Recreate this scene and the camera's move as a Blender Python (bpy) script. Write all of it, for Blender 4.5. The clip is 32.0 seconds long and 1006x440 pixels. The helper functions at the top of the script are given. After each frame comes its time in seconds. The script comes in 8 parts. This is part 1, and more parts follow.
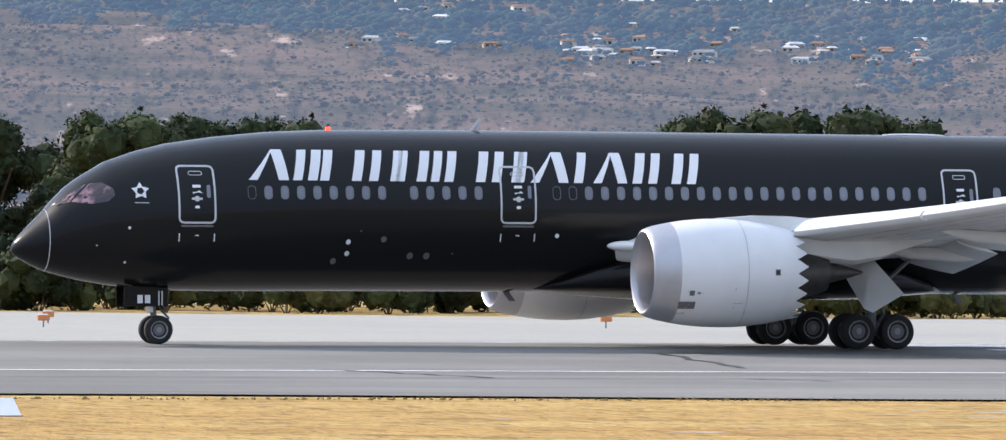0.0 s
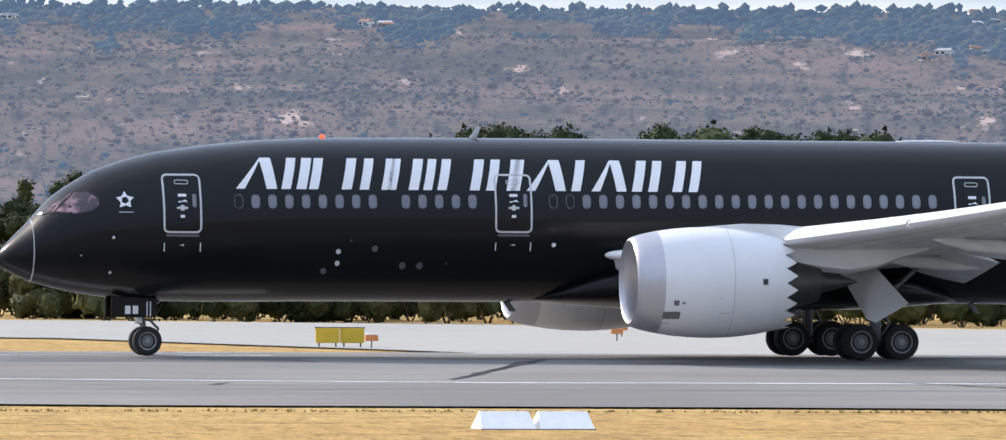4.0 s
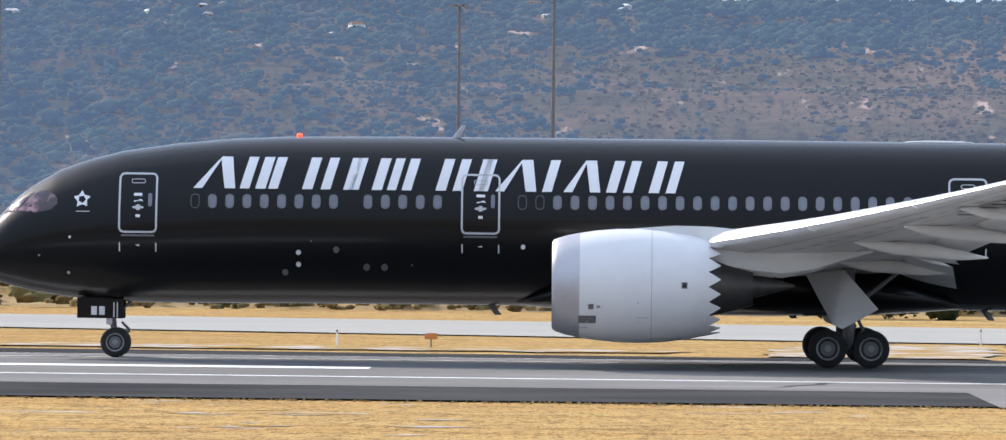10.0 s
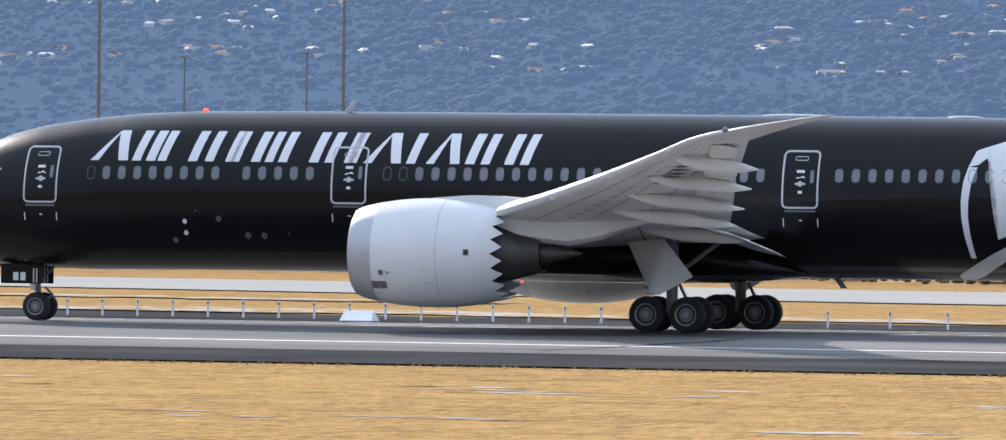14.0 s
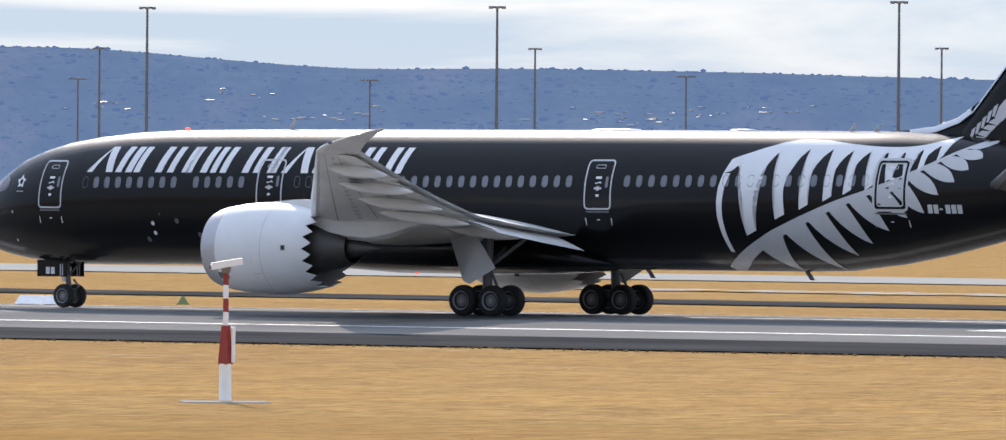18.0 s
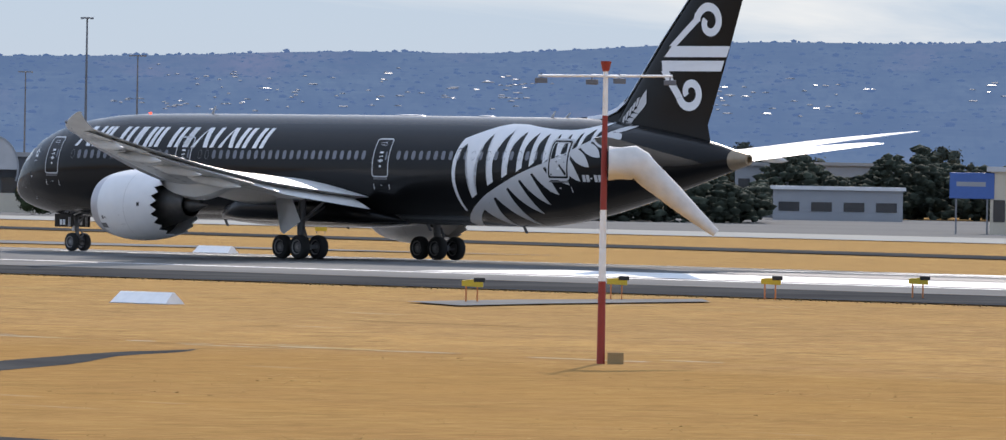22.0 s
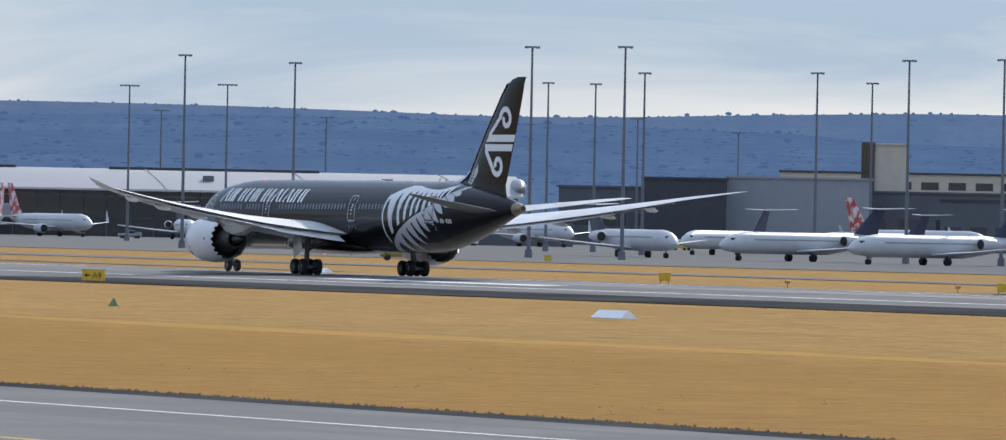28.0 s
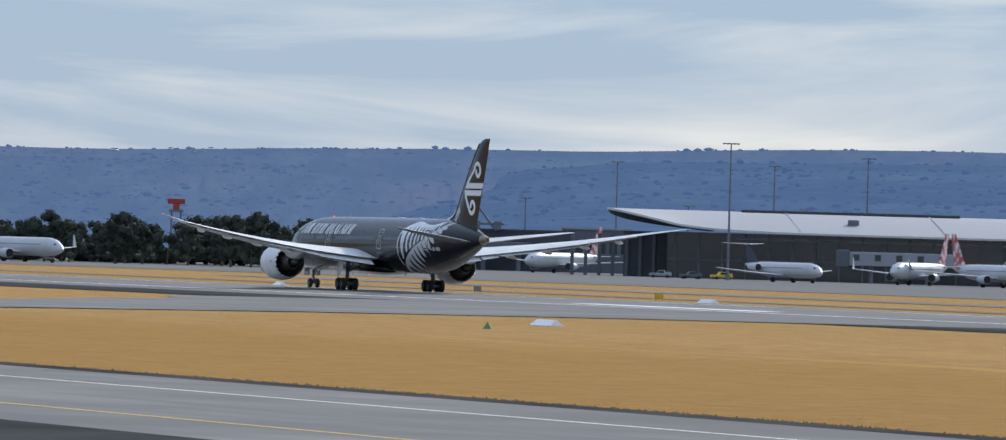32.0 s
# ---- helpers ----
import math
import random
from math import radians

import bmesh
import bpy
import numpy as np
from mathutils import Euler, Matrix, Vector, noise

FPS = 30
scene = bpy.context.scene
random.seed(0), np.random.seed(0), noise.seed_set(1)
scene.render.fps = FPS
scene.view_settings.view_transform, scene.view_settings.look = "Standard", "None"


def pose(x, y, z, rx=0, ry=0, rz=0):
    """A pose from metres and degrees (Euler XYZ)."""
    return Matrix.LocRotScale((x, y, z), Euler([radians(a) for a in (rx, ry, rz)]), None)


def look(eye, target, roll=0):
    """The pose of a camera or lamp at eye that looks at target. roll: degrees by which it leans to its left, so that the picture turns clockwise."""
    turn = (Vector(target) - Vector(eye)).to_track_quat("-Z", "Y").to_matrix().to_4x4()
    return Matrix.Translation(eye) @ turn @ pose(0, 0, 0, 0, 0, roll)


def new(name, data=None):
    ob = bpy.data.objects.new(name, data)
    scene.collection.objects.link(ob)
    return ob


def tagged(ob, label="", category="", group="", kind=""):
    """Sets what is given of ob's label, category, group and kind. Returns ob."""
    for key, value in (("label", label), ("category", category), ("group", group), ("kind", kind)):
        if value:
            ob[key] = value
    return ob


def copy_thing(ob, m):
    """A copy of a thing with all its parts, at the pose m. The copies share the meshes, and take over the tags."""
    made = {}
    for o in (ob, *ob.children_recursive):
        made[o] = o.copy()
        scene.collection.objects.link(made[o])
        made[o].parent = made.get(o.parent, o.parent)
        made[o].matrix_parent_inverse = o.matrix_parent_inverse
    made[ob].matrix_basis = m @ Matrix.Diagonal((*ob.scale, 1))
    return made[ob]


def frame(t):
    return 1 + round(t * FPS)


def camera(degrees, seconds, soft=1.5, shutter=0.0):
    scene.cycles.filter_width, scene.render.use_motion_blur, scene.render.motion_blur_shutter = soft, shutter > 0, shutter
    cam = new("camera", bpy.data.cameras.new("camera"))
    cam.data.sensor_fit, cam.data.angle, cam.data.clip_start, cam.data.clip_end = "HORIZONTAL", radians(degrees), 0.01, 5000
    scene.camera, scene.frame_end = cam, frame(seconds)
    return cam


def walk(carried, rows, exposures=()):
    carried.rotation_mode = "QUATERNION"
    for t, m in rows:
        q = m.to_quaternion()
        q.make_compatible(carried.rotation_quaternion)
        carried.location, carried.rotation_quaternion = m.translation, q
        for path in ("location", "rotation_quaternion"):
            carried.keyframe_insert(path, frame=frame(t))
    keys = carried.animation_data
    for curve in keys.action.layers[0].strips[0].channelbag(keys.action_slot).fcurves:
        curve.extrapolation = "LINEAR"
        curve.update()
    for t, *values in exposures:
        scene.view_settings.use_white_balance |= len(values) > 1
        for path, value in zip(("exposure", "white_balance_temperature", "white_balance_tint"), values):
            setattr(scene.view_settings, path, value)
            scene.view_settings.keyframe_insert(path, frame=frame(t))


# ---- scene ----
EYE = (0.0, 0.0, 4.609)
LANE = 310.68  # distance of the runway centreline from the viewer


def aim(az, el, roll):
    """The camera's pose: az degrees left of the square view across the runway, el degrees up."""
    a, e = radians(az), radians(el)
    way = Vector((-math.sin(a) * math.cos(e), math.cos(a) * math.cos(e), math.sin(e)))
    return look(EYE, Vector(EYE) + 100 * way, roll)


cam = camera(6.5804, 32.0, soft=1.3)
walk(cam, [(t, aim(az, el, roll)) for t, az, el, roll in (
    (0, -16.183, 0.006, 0.480),
    (0.5, -15.726, -0.001, 0.501),
    (1, -15.335, 0.055, 0.397),
    (1.5, -14.924, 0.082, 0.416),
    (2, -14.456, 0.043, 0.358),
    (2.5, -13.913, -0.011, 0.422),
    (3, -13.361, -0.011, 0.429),
    (3.5, -12.954, 0.086, 0.428),
    (4, -12.431, 0.065, 0.376),
    (4.5, -11.509, 0.009, 0.349),
    (6.5, -8.573, 0.082, 0.421),
    (7, -7.424, 0.095, 0.457),
    (7.5, -6.009, 0.192, 0.447),
    (8, -4.832, 0.253, 0.535),
    (8.5, -3.243, 0.245, 0.541),
    (9, -1.819, 0.156, 0.596),
    (9.5, -0.477, 0.117, 0.616),
    (10, 0.770, 0.076, 0.655),
    (10.5, 2.797, 0.109, 0.690),
    (11, 4.593, 0.152, 0.730),
    (11.5, 6.756, 0.091, 0.645),
    (12, 8.271, -0.158, 0.744),
    (12.5, 9.347, 0.044, 0.746),
    (13, 11.875, 0.084, 0.785),
    (13.5, 14.271, 0.170, 0.727),
    (14, 16.194, -0.110, 0.709),
    (14.5, 18.172, 0.219, 0.637),
    (16.5, 27.920, 0.151, 0.380),
    (17, 30.228, 0.067, 0.401),
    (17.5, 32.144, 0.054, 0.426),
    (18, 34.332, -0.083, 0.447),
    (18.5, 36.535, -0.190, 0.528),
    (19, 38.544, -0.231, 0.533),
    (19.5, 40.182, 0.163, 0.588),
    (20, 42.773, -0.005, 0.618),
    (20.5, 44.519, -0.033, 0.687),
    (21, 46.286, 0.016, 0.802),
    (21.5, 47.672, -0.109, 0.873),
    (22, 48.964, -0.274, 1.017),
    (22.5, 50.280, 0.082, 0.979),
    (23, 52.650, -0.067, 1.197),
    (23.5, 53.771, -0.182, 1.296),
    (24, 54.810, 0.204, 1.252),
    (24.5, 56.449, 0.373, 1.153),
    (26.5, 61.189, 0.188, 1.121),
    (27, 62.013, 0.231, 1.024),
    (27.5, 62.905, 0.133, 1.079),
    (28, 63.961, 0.020, 1.126),
    (28.5, 65.238, 0.007, 1.362),
    (29, 65.967, 0.189, 1.430),
    (29.5, 66.740, 0.328, 1.539),
    (30, 67.542, 0.357, 1.384),
    (30.5, 68.444, 0.288, 1.520),
    (31, 69.236, 0.212, 1.576),
    (31.5, 69.625, 0.200, 1.739),
    (32, 70.140, 0.207, 1.656),
)], exposures=((0, 0.42, 6800, 15), (8.0, 0.39, 6900, 16), (14.0, 0.37, 6750, 14), (17.0, 0.27, 6800, 15), (20.0, 0.12, 6850, 16), (22.0, 0.05, 6800, 15), (26.0, -0.1, 6550, 13), (32, -0.2, 6450, 12)))

# ---- light ----
SUN_AZ, SUN_EL = 43.0, 30.0
world = bpy.data.worlds.new("world")
scene.world = world
world.use_nodes = True
nt = world.node_tree
nt.nodes.clear()
w_out = nt.nodes.new("ShaderNodeOutputWorld")
w_bg = nt.nodes.new("ShaderNodeBackground")
w_sky = nt.nodes.new("ShaderNodeTexSky")
w_sky.sky_type = "NISHITA"
w_sky.sun_disc = False
w_sky.sun_elevation = radians(SUN_EL)
w_sky.sun_rotation = radians(-SUN_AZ)
w_sky.altitude = 20
w_sky.air_density, w_sky.dust_density, w_sky.ozone_density = 1.0, 0.0, 3.0
w_co = nt.nodes.new("ShaderNodeTexCoord")
w_map = nt.nodes.new("ShaderNodeMapping")
w_map.inputs["Scale"].default_value = (7, 7, 75)
w_n = nt.nodes.new("ShaderNodeTexNoise")
w_n.inputs["Scale"].default_value = 1.3
w_n.inputs["Detail"].default_value = 7
w_n.inputs["Roughness"].default_value = 0.55
w_n.inputs["Distortion"].default_value = 0.6
w_r = nt.nodes.new("ShaderNodeValToRGB")
w_r.color_ramp.elements[0].position, w_r.color_ramp.elements[1].position = 0.45, 0.68
w_r.color_ramp.elements[0].color = (0.315, 0.465, 0.70, 1)
w_r.color_ramp.elements[1].color = (0.79, 0.83, 0.895, 1)
w_up = nt.nodes.new("ShaderNodeMixRGB")
w_up.blend_type = "MULTIPLY"
w_up.inputs[0].default_value = 1.0
w_up.inputs[2].default_value = (9.0, 9.0, 9.0, 1)
w_mix = nt.nodes.new("ShaderNodeMixRGB")
w_mix.inputs[0].default_value = 0.80
nt.links.new(w_co.outputs["Generated"], w_map.inputs[0])
nt.links.new(w_map.outputs[0], w_n.inputs["Vector"])
nt.links.new(w_n.outputs["Fac"], w_r.inputs[0])
nt.links.new(w_r.outputs[0], w_up.inputs[1])
nt.links.new(w_sky.outputs[0], w_mix.inputs[1])
nt.links.new(w_up.outputs[0], w_mix.inputs[2])
# the cloud layer is brighter overhead than at the horizon
w_sep = nt.nodes.new("ShaderNodeSeparateXYZ")
w_zen = nt.nodes.new("ShaderNodeMapRange")
w_zen.interpolation_type = "SMOOTHSTEP"
w_zen.inputs[1].default_value, w_zen.inputs[2].default_value = 0.04, 0.75
w_zen.inputs[3].default_value, w_zen.inputs[4].default_value = 1.0, 1.6
w_mul = nt.nodes.new("ShaderNodeMixRGB")
w_mul.blend_type = "MULTIPLY"
w_mul.inputs[0].default_value = 1.0
nt.links.new(w_co.outputs["Generated"], w_sep.inputs[0])
nt.links.new(w_sep.outputs["Z"], w_zen.inputs[0])
nt.links.new(w_mix.outputs[0], w_mul.inputs[1])
nt.links.new(w_zen.outputs[0], w_mul.inputs[2])
nt.links.new(w_mul.outputs[0], w_bg.inputs["Color"])
w_bg.inputs["Strength"].default_value = 0.112
nt.links.new(w_bg.outputs[0], w_out.inputs[0])

sun = new("sun", bpy.data.lights.new("sun", "SUN"))
sun.data.energy, sun.data.angle, sun.data.color = 4.1, radians(0.8), (1.0, 0.94, 0.86)
sa, se = radians(SUN_AZ), radians(SUN_EL)
sun.matrix_world = look((-math.sin(sa) * math.cos(se) * 500, math.cos(sa) * math.cos(se) * 500, math.sin(se) * 500), (0, 0, 0))


# ---- materials ----
def material(name, color, rough=0.6, metal=0.0, vary=0.15, grain=4.0, coarse=0.25, bump=0.0, spec=0.5, coat=0.0, other=None, mix=(0.4, 0.65), per=0.0, glow=None):
    """A surface with variation at two scales; other: a second colour that shows in patches; per: variation from piece
    to piece; glow: colour and strength of the emission that paints haze over far hills.
    """
    m = bpy.data.materials.new(name)
    m.use_nodes = True
    t = m.node_tree
    b = t.nodes["Principled BSDF"]
    b.inputs["Roughness"].default_value = rough
    b.inputs["Metallic"].default_value = metal
    b.inputs["Specular IOR Level"].default_value = spec
    b.inputs["Coat Weight"].default_value = coat
    b.inputs["Coat Roughness"].default_value = 0.08
    co = t.nodes.new("ShaderNodeTexCoord")
    fine, wide = t.nodes.new("ShaderNodeTexNoise"), t.nodes.new("ShaderNodeTexNoise")
    fine.inputs["Scale"].default_value, fine.inputs["Detail"].default_value = grain, 6
    wide.inputs["Scale"].default_value, wide.inputs["Detail"].default_value = coarse, 4
    for n in (fine, wide):
        t.links.new(co.outputs["Object"], n.inputs["Vector"])
    base = t.nodes.new("ShaderNodeRGB")
    base.outputs[0].default_value = (*color, 1)
    col = base.outputs[0]
    if other:
        ramp = t.nodes.new("ShaderNodeMapRange")
        ramp.inputs[1].default_value, ramp.inputs[2].default_value = mix
        t.links.new(wide.outputs["Fac"], ramp.inputs[0])
        mx = t.nodes.new("ShaderNodeMixRGB")
        mx.inputs[2].default_value = (*other, 1)
        t.links.new(ramp.outputs[0], mx.inputs[0])
        t.links.new(col, mx.inputs[1])
        col = mx.outputs[0]
    add = t.nodes.new("ShaderNodeMath")
    add.operation = "ADD"
    t.links.new(fine.outputs["Fac"], add.inputs[0])
    t.links.new(wide.outputs["Fac"], add.inputs[1])
    val = t.nodes.new("ShaderNodeMapRange")
    val.inputs[1].default_value, val.inputs[2].default_value = 0.6, 1.4
    val.inputs[3].default_value, val.inputs[4].default_value = 1 - vary, 1 + vary
    t.links.new(add.outputs[0], val.inputs[0])
    v = val.outputs[0]
    if per:
        info = t.nodes.new("ShaderNodeObjectInfo")
        pr = t.nodes.new("ShaderNodeMapRange")
        pr.inputs[3].default_value, pr.inputs[4].default_value = 1 - per, 1 + per
        t.links.new(info.outputs["Random"], pr.inputs[0])
        mul = t.nodes.new("ShaderNodeMath")
        mul.operation = "MULTIPLY"
        t.links.new(v, mul.inputs[0])
        t.links.new(pr.outputs[0], mul.inputs[1])
        v = mul.outputs[0]
    hsv = t.nodes.new("ShaderNodeHueSaturation")
    t.links.new(v, hsv.inputs["Value"])
    t.links.new(col, hsv.inputs["Color"])
    t.links.new(hsv.outputs[0], b.inputs["Base Color"])
    if bump:
        bp = t.nodes.new("ShaderNodeBump")
        bp.inputs["Strength"].default_value = bump
        bp.inputs["Distance"].default_value = 0.05
        t.links.new(fine.outputs["Fac"], bp.inputs["Height"])
        t.links.new(bp.outputs[0], b.inputs["Normal"])
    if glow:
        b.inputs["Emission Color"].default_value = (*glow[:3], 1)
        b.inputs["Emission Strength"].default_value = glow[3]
    return m


M = {}
M["grass"] = material("dry_grass", (0.409, 0.246, 0.105), 0.95, vary=0.27, grain=2.2, coarse=0.03, other=(0.437, 0.278, 0.119), mix=(0.45, 0.7), spec=0.0)
M["asphalt"] = material("grey_asphalt", (0.220, 0.212, 0.198), 0.95, vary=0.11, grain=2.5, coarse=0.06, other=(0.263, 0.253, 0.236), spec=0.0)
M["dark_asphalt"] = material("dark_asphalt", (0.057, 0.057, 0.058), 0.95, vary=0.20, grain=2.5, coarse=0.08, other=(0.079, 0.079, 0.077), spec=0.0)
M["concrete"] = material("pale_concrete", (0.405, 0.392, 0.353), 0.95, vary=0.10, grain=1.5, coarse=0.04, other=(0.349, 0.344, 0.321), spec=0.0)
M["line"] = material("road_paint_white", (0.75, 0.75, 0.74), 0.7, vary=0.1, grain=3, coarse=0.4)
M["black"] = material("black_gloss_paint", (0.004, 0.004, 0.0045), 0.15, vary=0.25, grain=0.8, coarse=0.15, spec=0.15, coat=0.25)
M["black"].node_tree.nodes["Principled BSDF"].inputs["Coat Roughness"].default_value = 0.45
M["white"] = material("white_gloss_paint", (0.74, 0.735, 0.73), 0.3, vary=0.05, grain=1.5, coarse=0.3, coat=0.3)
M["mark"] = material("white_marking_paint", (0.78, 0.78, 0.79), 0.35, vary=0.03, grain=2, coarse=0.3)
M["silver"] = material("silver_marking_paint", (0.55, 0.55, 0.56), 0.35, vary=0.06, grain=2, coarse=0.3)
M["wing"] = material("light_grey_wing_paint", (0.78, 0.775, 0.75), 0.38, vary=0.12, grain=0.9, coarse=0.25, other=(0.60, 0.59, 0.57))
M["wing_under"] = material("grey_underwing_paint", (0.56, 0.555, 0.54), 0.5, vary=0.15, grain=0.8, coarse=0.25, other=(0.46, 0.455, 0.44))
M["tail_grey"] = material("dark_grey_tail", (0.13, 0.125, 0.12), 0.35, vary=0.12, grain=0.9, coarse=0.25, other=(0.10, 0.10, 0.098))
M["metal"] = material("polished_metal", (0.62, 0.62, 0.64), 0.3, 0.9, vary=0.05)
M["lip"] = material("bare_metal_lip", (0.50, 0.49, 0.51), 0.4, 0.7, vary=0.06)
M["hot"] = material("heat_dark_metal", (0.10, 0.095, 0.09), 0.45, 0.8, vary=0.25, grain=3, coarse=0.8)
M["dark"] = material("dark_hollow", (0.02, 0.02, 0.02), 0.7, vary=0.2)
M["tyre"] = material("tyre_rubber", (0.018, 0.018, 0.018), 0.85, vary=0.2, grain=8)
M["hub"] = material("wheel_hub_grey", (0.27, 0.27, 0.27), 0.5, 0.3, vary=0.15, grain=10)
M["strut"] = material("gear_strut_grey", (0.15, 0.15, 0.155), 0.5, 0.3, vary=0.2, grain=6)
M["pane"] = material("cabin_window_pane", (0.16, 0.17, 0.20), 0.12, vary=0.1, spec=0.8)
# pink patches paint reflections into the dark glass colour
M["windscreen"] = material("cockpit_glass", (0.045, 0.028, 0.035), 0.06, vary=0.3, grain=3, coarse=1.6, spec=0.5, coat=0.4, other=(0.36, 0.20, 0.22), mix=(0.47, 0.6))
M["cone"] = material("bronze_exhaust", (0.30, 0.24, 0.17), 0.4, 0.8, vary=0.1)
# blue emission paints haze over the hills
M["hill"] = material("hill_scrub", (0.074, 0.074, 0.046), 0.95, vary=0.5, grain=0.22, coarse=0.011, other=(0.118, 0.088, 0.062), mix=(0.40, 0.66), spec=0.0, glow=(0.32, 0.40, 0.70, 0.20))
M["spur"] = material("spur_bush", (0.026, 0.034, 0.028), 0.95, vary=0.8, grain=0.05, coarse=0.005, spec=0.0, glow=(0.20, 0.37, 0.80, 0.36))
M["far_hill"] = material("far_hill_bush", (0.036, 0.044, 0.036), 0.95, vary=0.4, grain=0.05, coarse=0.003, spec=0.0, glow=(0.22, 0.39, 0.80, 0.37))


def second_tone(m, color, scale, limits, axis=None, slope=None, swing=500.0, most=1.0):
    """Lays a second tone over a material: along streaks of noise, or along one axis between two limits; slope: hillside
    patches laid out by bearing from the camera and by height, to look even in its view.
    """
    t = m.node_tree
    b = t.nodes["Principled BSDF"]
    old = b.inputs["Base Color"].links[0].from_socket
    co = t.nodes.new("ShaderNodeTexCoord")
    mp = t.nodes.new("ShaderNodeMapping")
    mp.inputs["Scale"].default_value = scale
    t.links.new(co.outputs["Object"], mp.inputs[0])
    n = t.nodes.new("ShaderNodeTexNoise")
    n.inputs["Scale"].default_value, n.inputs["Detail"].default_value = 1.0, 7
    n.inputs["Roughness"].default_value = 0.6
    t.links.new(mp.outputs[0], n.inputs["Vector"])
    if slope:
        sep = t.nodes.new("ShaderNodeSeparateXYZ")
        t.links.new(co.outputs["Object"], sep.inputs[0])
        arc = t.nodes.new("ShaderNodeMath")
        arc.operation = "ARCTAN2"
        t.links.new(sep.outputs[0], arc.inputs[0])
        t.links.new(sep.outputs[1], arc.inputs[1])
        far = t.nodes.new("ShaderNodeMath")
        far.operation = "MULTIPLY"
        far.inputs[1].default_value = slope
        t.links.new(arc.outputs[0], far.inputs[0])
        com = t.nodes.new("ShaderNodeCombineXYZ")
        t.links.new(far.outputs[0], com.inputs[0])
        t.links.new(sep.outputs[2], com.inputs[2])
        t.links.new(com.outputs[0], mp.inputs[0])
    src = n.outputs["Fac"]
    if axis is not None:
        sep = t.nodes.new("ShaderNodeSeparateXYZ")
        t.links.new(co.outputs["Object"], sep.inputs[0])
        ad = t.nodes.new("ShaderNodeMath")
        ad.operation = "MULTIPLY_ADD"
        ad.inputs[1].default_value = swing
        t.links.new(n.outputs["Fac"], ad.inputs[0])
        t.links.new(sep.outputs[axis], ad.inputs[2])
        src = ad.outputs[0]
    mr = t.nodes.new("ShaderNodeMapRange")
    mr.inputs[1].default_value, mr.inputs[2].default_value = limits
    mr.inputs[4].default_value = most
    t.links.new(src, mr.inputs[0])
    mx = t.nodes.new("ShaderNodeMixRGB")
    mx.inputs[2].default_value = (*color, 1)
    t.links.new(mr.outputs[0], mx.inputs[0])
    t.links.new(old, mx.inputs[1])
    t.links.new(mx.outputs[0], b.inputs["Base Color"])


second_tone(M["grass"], (0.456, 0.314, 0.142), (0.11, 0.25, 1), (0.54, 0.74))
second_tone(M["grass"], (0.344, 0.201, 0.097), (0.02, 0.2, 1), (200, 60), 0)
second_tone(M["grass"], (0.567, 0.423, 0.186), (0.02, 0.2, 1), (190, 360), 0)
second_tone(M["grass"], (0.382, 0.228, 0.092), (0.02, 0.1, 1), (-60, -180), 0, swing=250.0)
second_tone(M["grass"], (0.437, 0.256, 0.101), (0.008, 0.07, 1), (0.46, 0.66))
second_tone(M["grass"], (0.288, 0.251, 0.119), (0.012, 0.05, 1), (0.60, 0.80))
second_tone(M["grass"], (0.235, 0.145, 0.070), (0.35, 0.45, 1), (0.50, 0.72))
second_tone(M["grass"], (0.539, 0.360, 0.142), (0.9, 0.5, 1), (0.54, 0.74))
second_tone(M["grass"], (0.185, 0.120, 0.062), (2.8, 0.45, 1), (0.50, 0.72))
second_tone(M["grass"], (0.545, 0.345, 0.130), (4.5, 0.6, 1), (0.50, 0.72))
second_tone(M["grass"], (0.160, 0.110, 0.062), (6.0, 1.1, 1), (0.56, 0.74))
second_tone(M["grass"], (0.567, 0.515, 0.439), (0.06, 0.40, 1), (0.68, 0.78))
second_tone(M["grass"], (0.140, 0.098, 0.056), (14, 1.6, 1), (0.53, 0.68), most=0.85)
second_tone(M["grass"], (0.640, 0.425, 0.180), (11, 1.2, 1), (0.54, 0.70), most=0.9)
second_tone(M["grass"], (0.300, 0.165, 0.050), (0.05, 0.1, 1), (188, 164), 1, swing=30.0, most=0.5)
second_tone(M["asphalt"], (0.191, 0.191, 0.191), (0.02, 0.35, 1), (0.52, 0.75))
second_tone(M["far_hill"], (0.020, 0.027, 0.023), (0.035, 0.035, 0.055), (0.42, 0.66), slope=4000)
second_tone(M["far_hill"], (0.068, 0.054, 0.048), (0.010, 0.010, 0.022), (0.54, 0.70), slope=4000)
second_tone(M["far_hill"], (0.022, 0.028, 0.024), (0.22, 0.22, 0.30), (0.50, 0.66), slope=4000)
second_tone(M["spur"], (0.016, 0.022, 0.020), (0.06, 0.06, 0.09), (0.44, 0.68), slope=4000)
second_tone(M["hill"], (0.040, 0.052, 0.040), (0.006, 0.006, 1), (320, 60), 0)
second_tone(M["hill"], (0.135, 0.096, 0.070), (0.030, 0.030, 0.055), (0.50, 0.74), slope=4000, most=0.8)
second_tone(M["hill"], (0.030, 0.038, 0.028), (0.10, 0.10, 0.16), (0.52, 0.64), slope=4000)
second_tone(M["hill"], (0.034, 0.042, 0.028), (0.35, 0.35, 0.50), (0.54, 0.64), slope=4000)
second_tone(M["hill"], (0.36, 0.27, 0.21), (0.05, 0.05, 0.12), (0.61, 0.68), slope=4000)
# base colour also turned bluer towards -x, for thicker haze
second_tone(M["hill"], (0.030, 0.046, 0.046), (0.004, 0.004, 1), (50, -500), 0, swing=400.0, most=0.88)


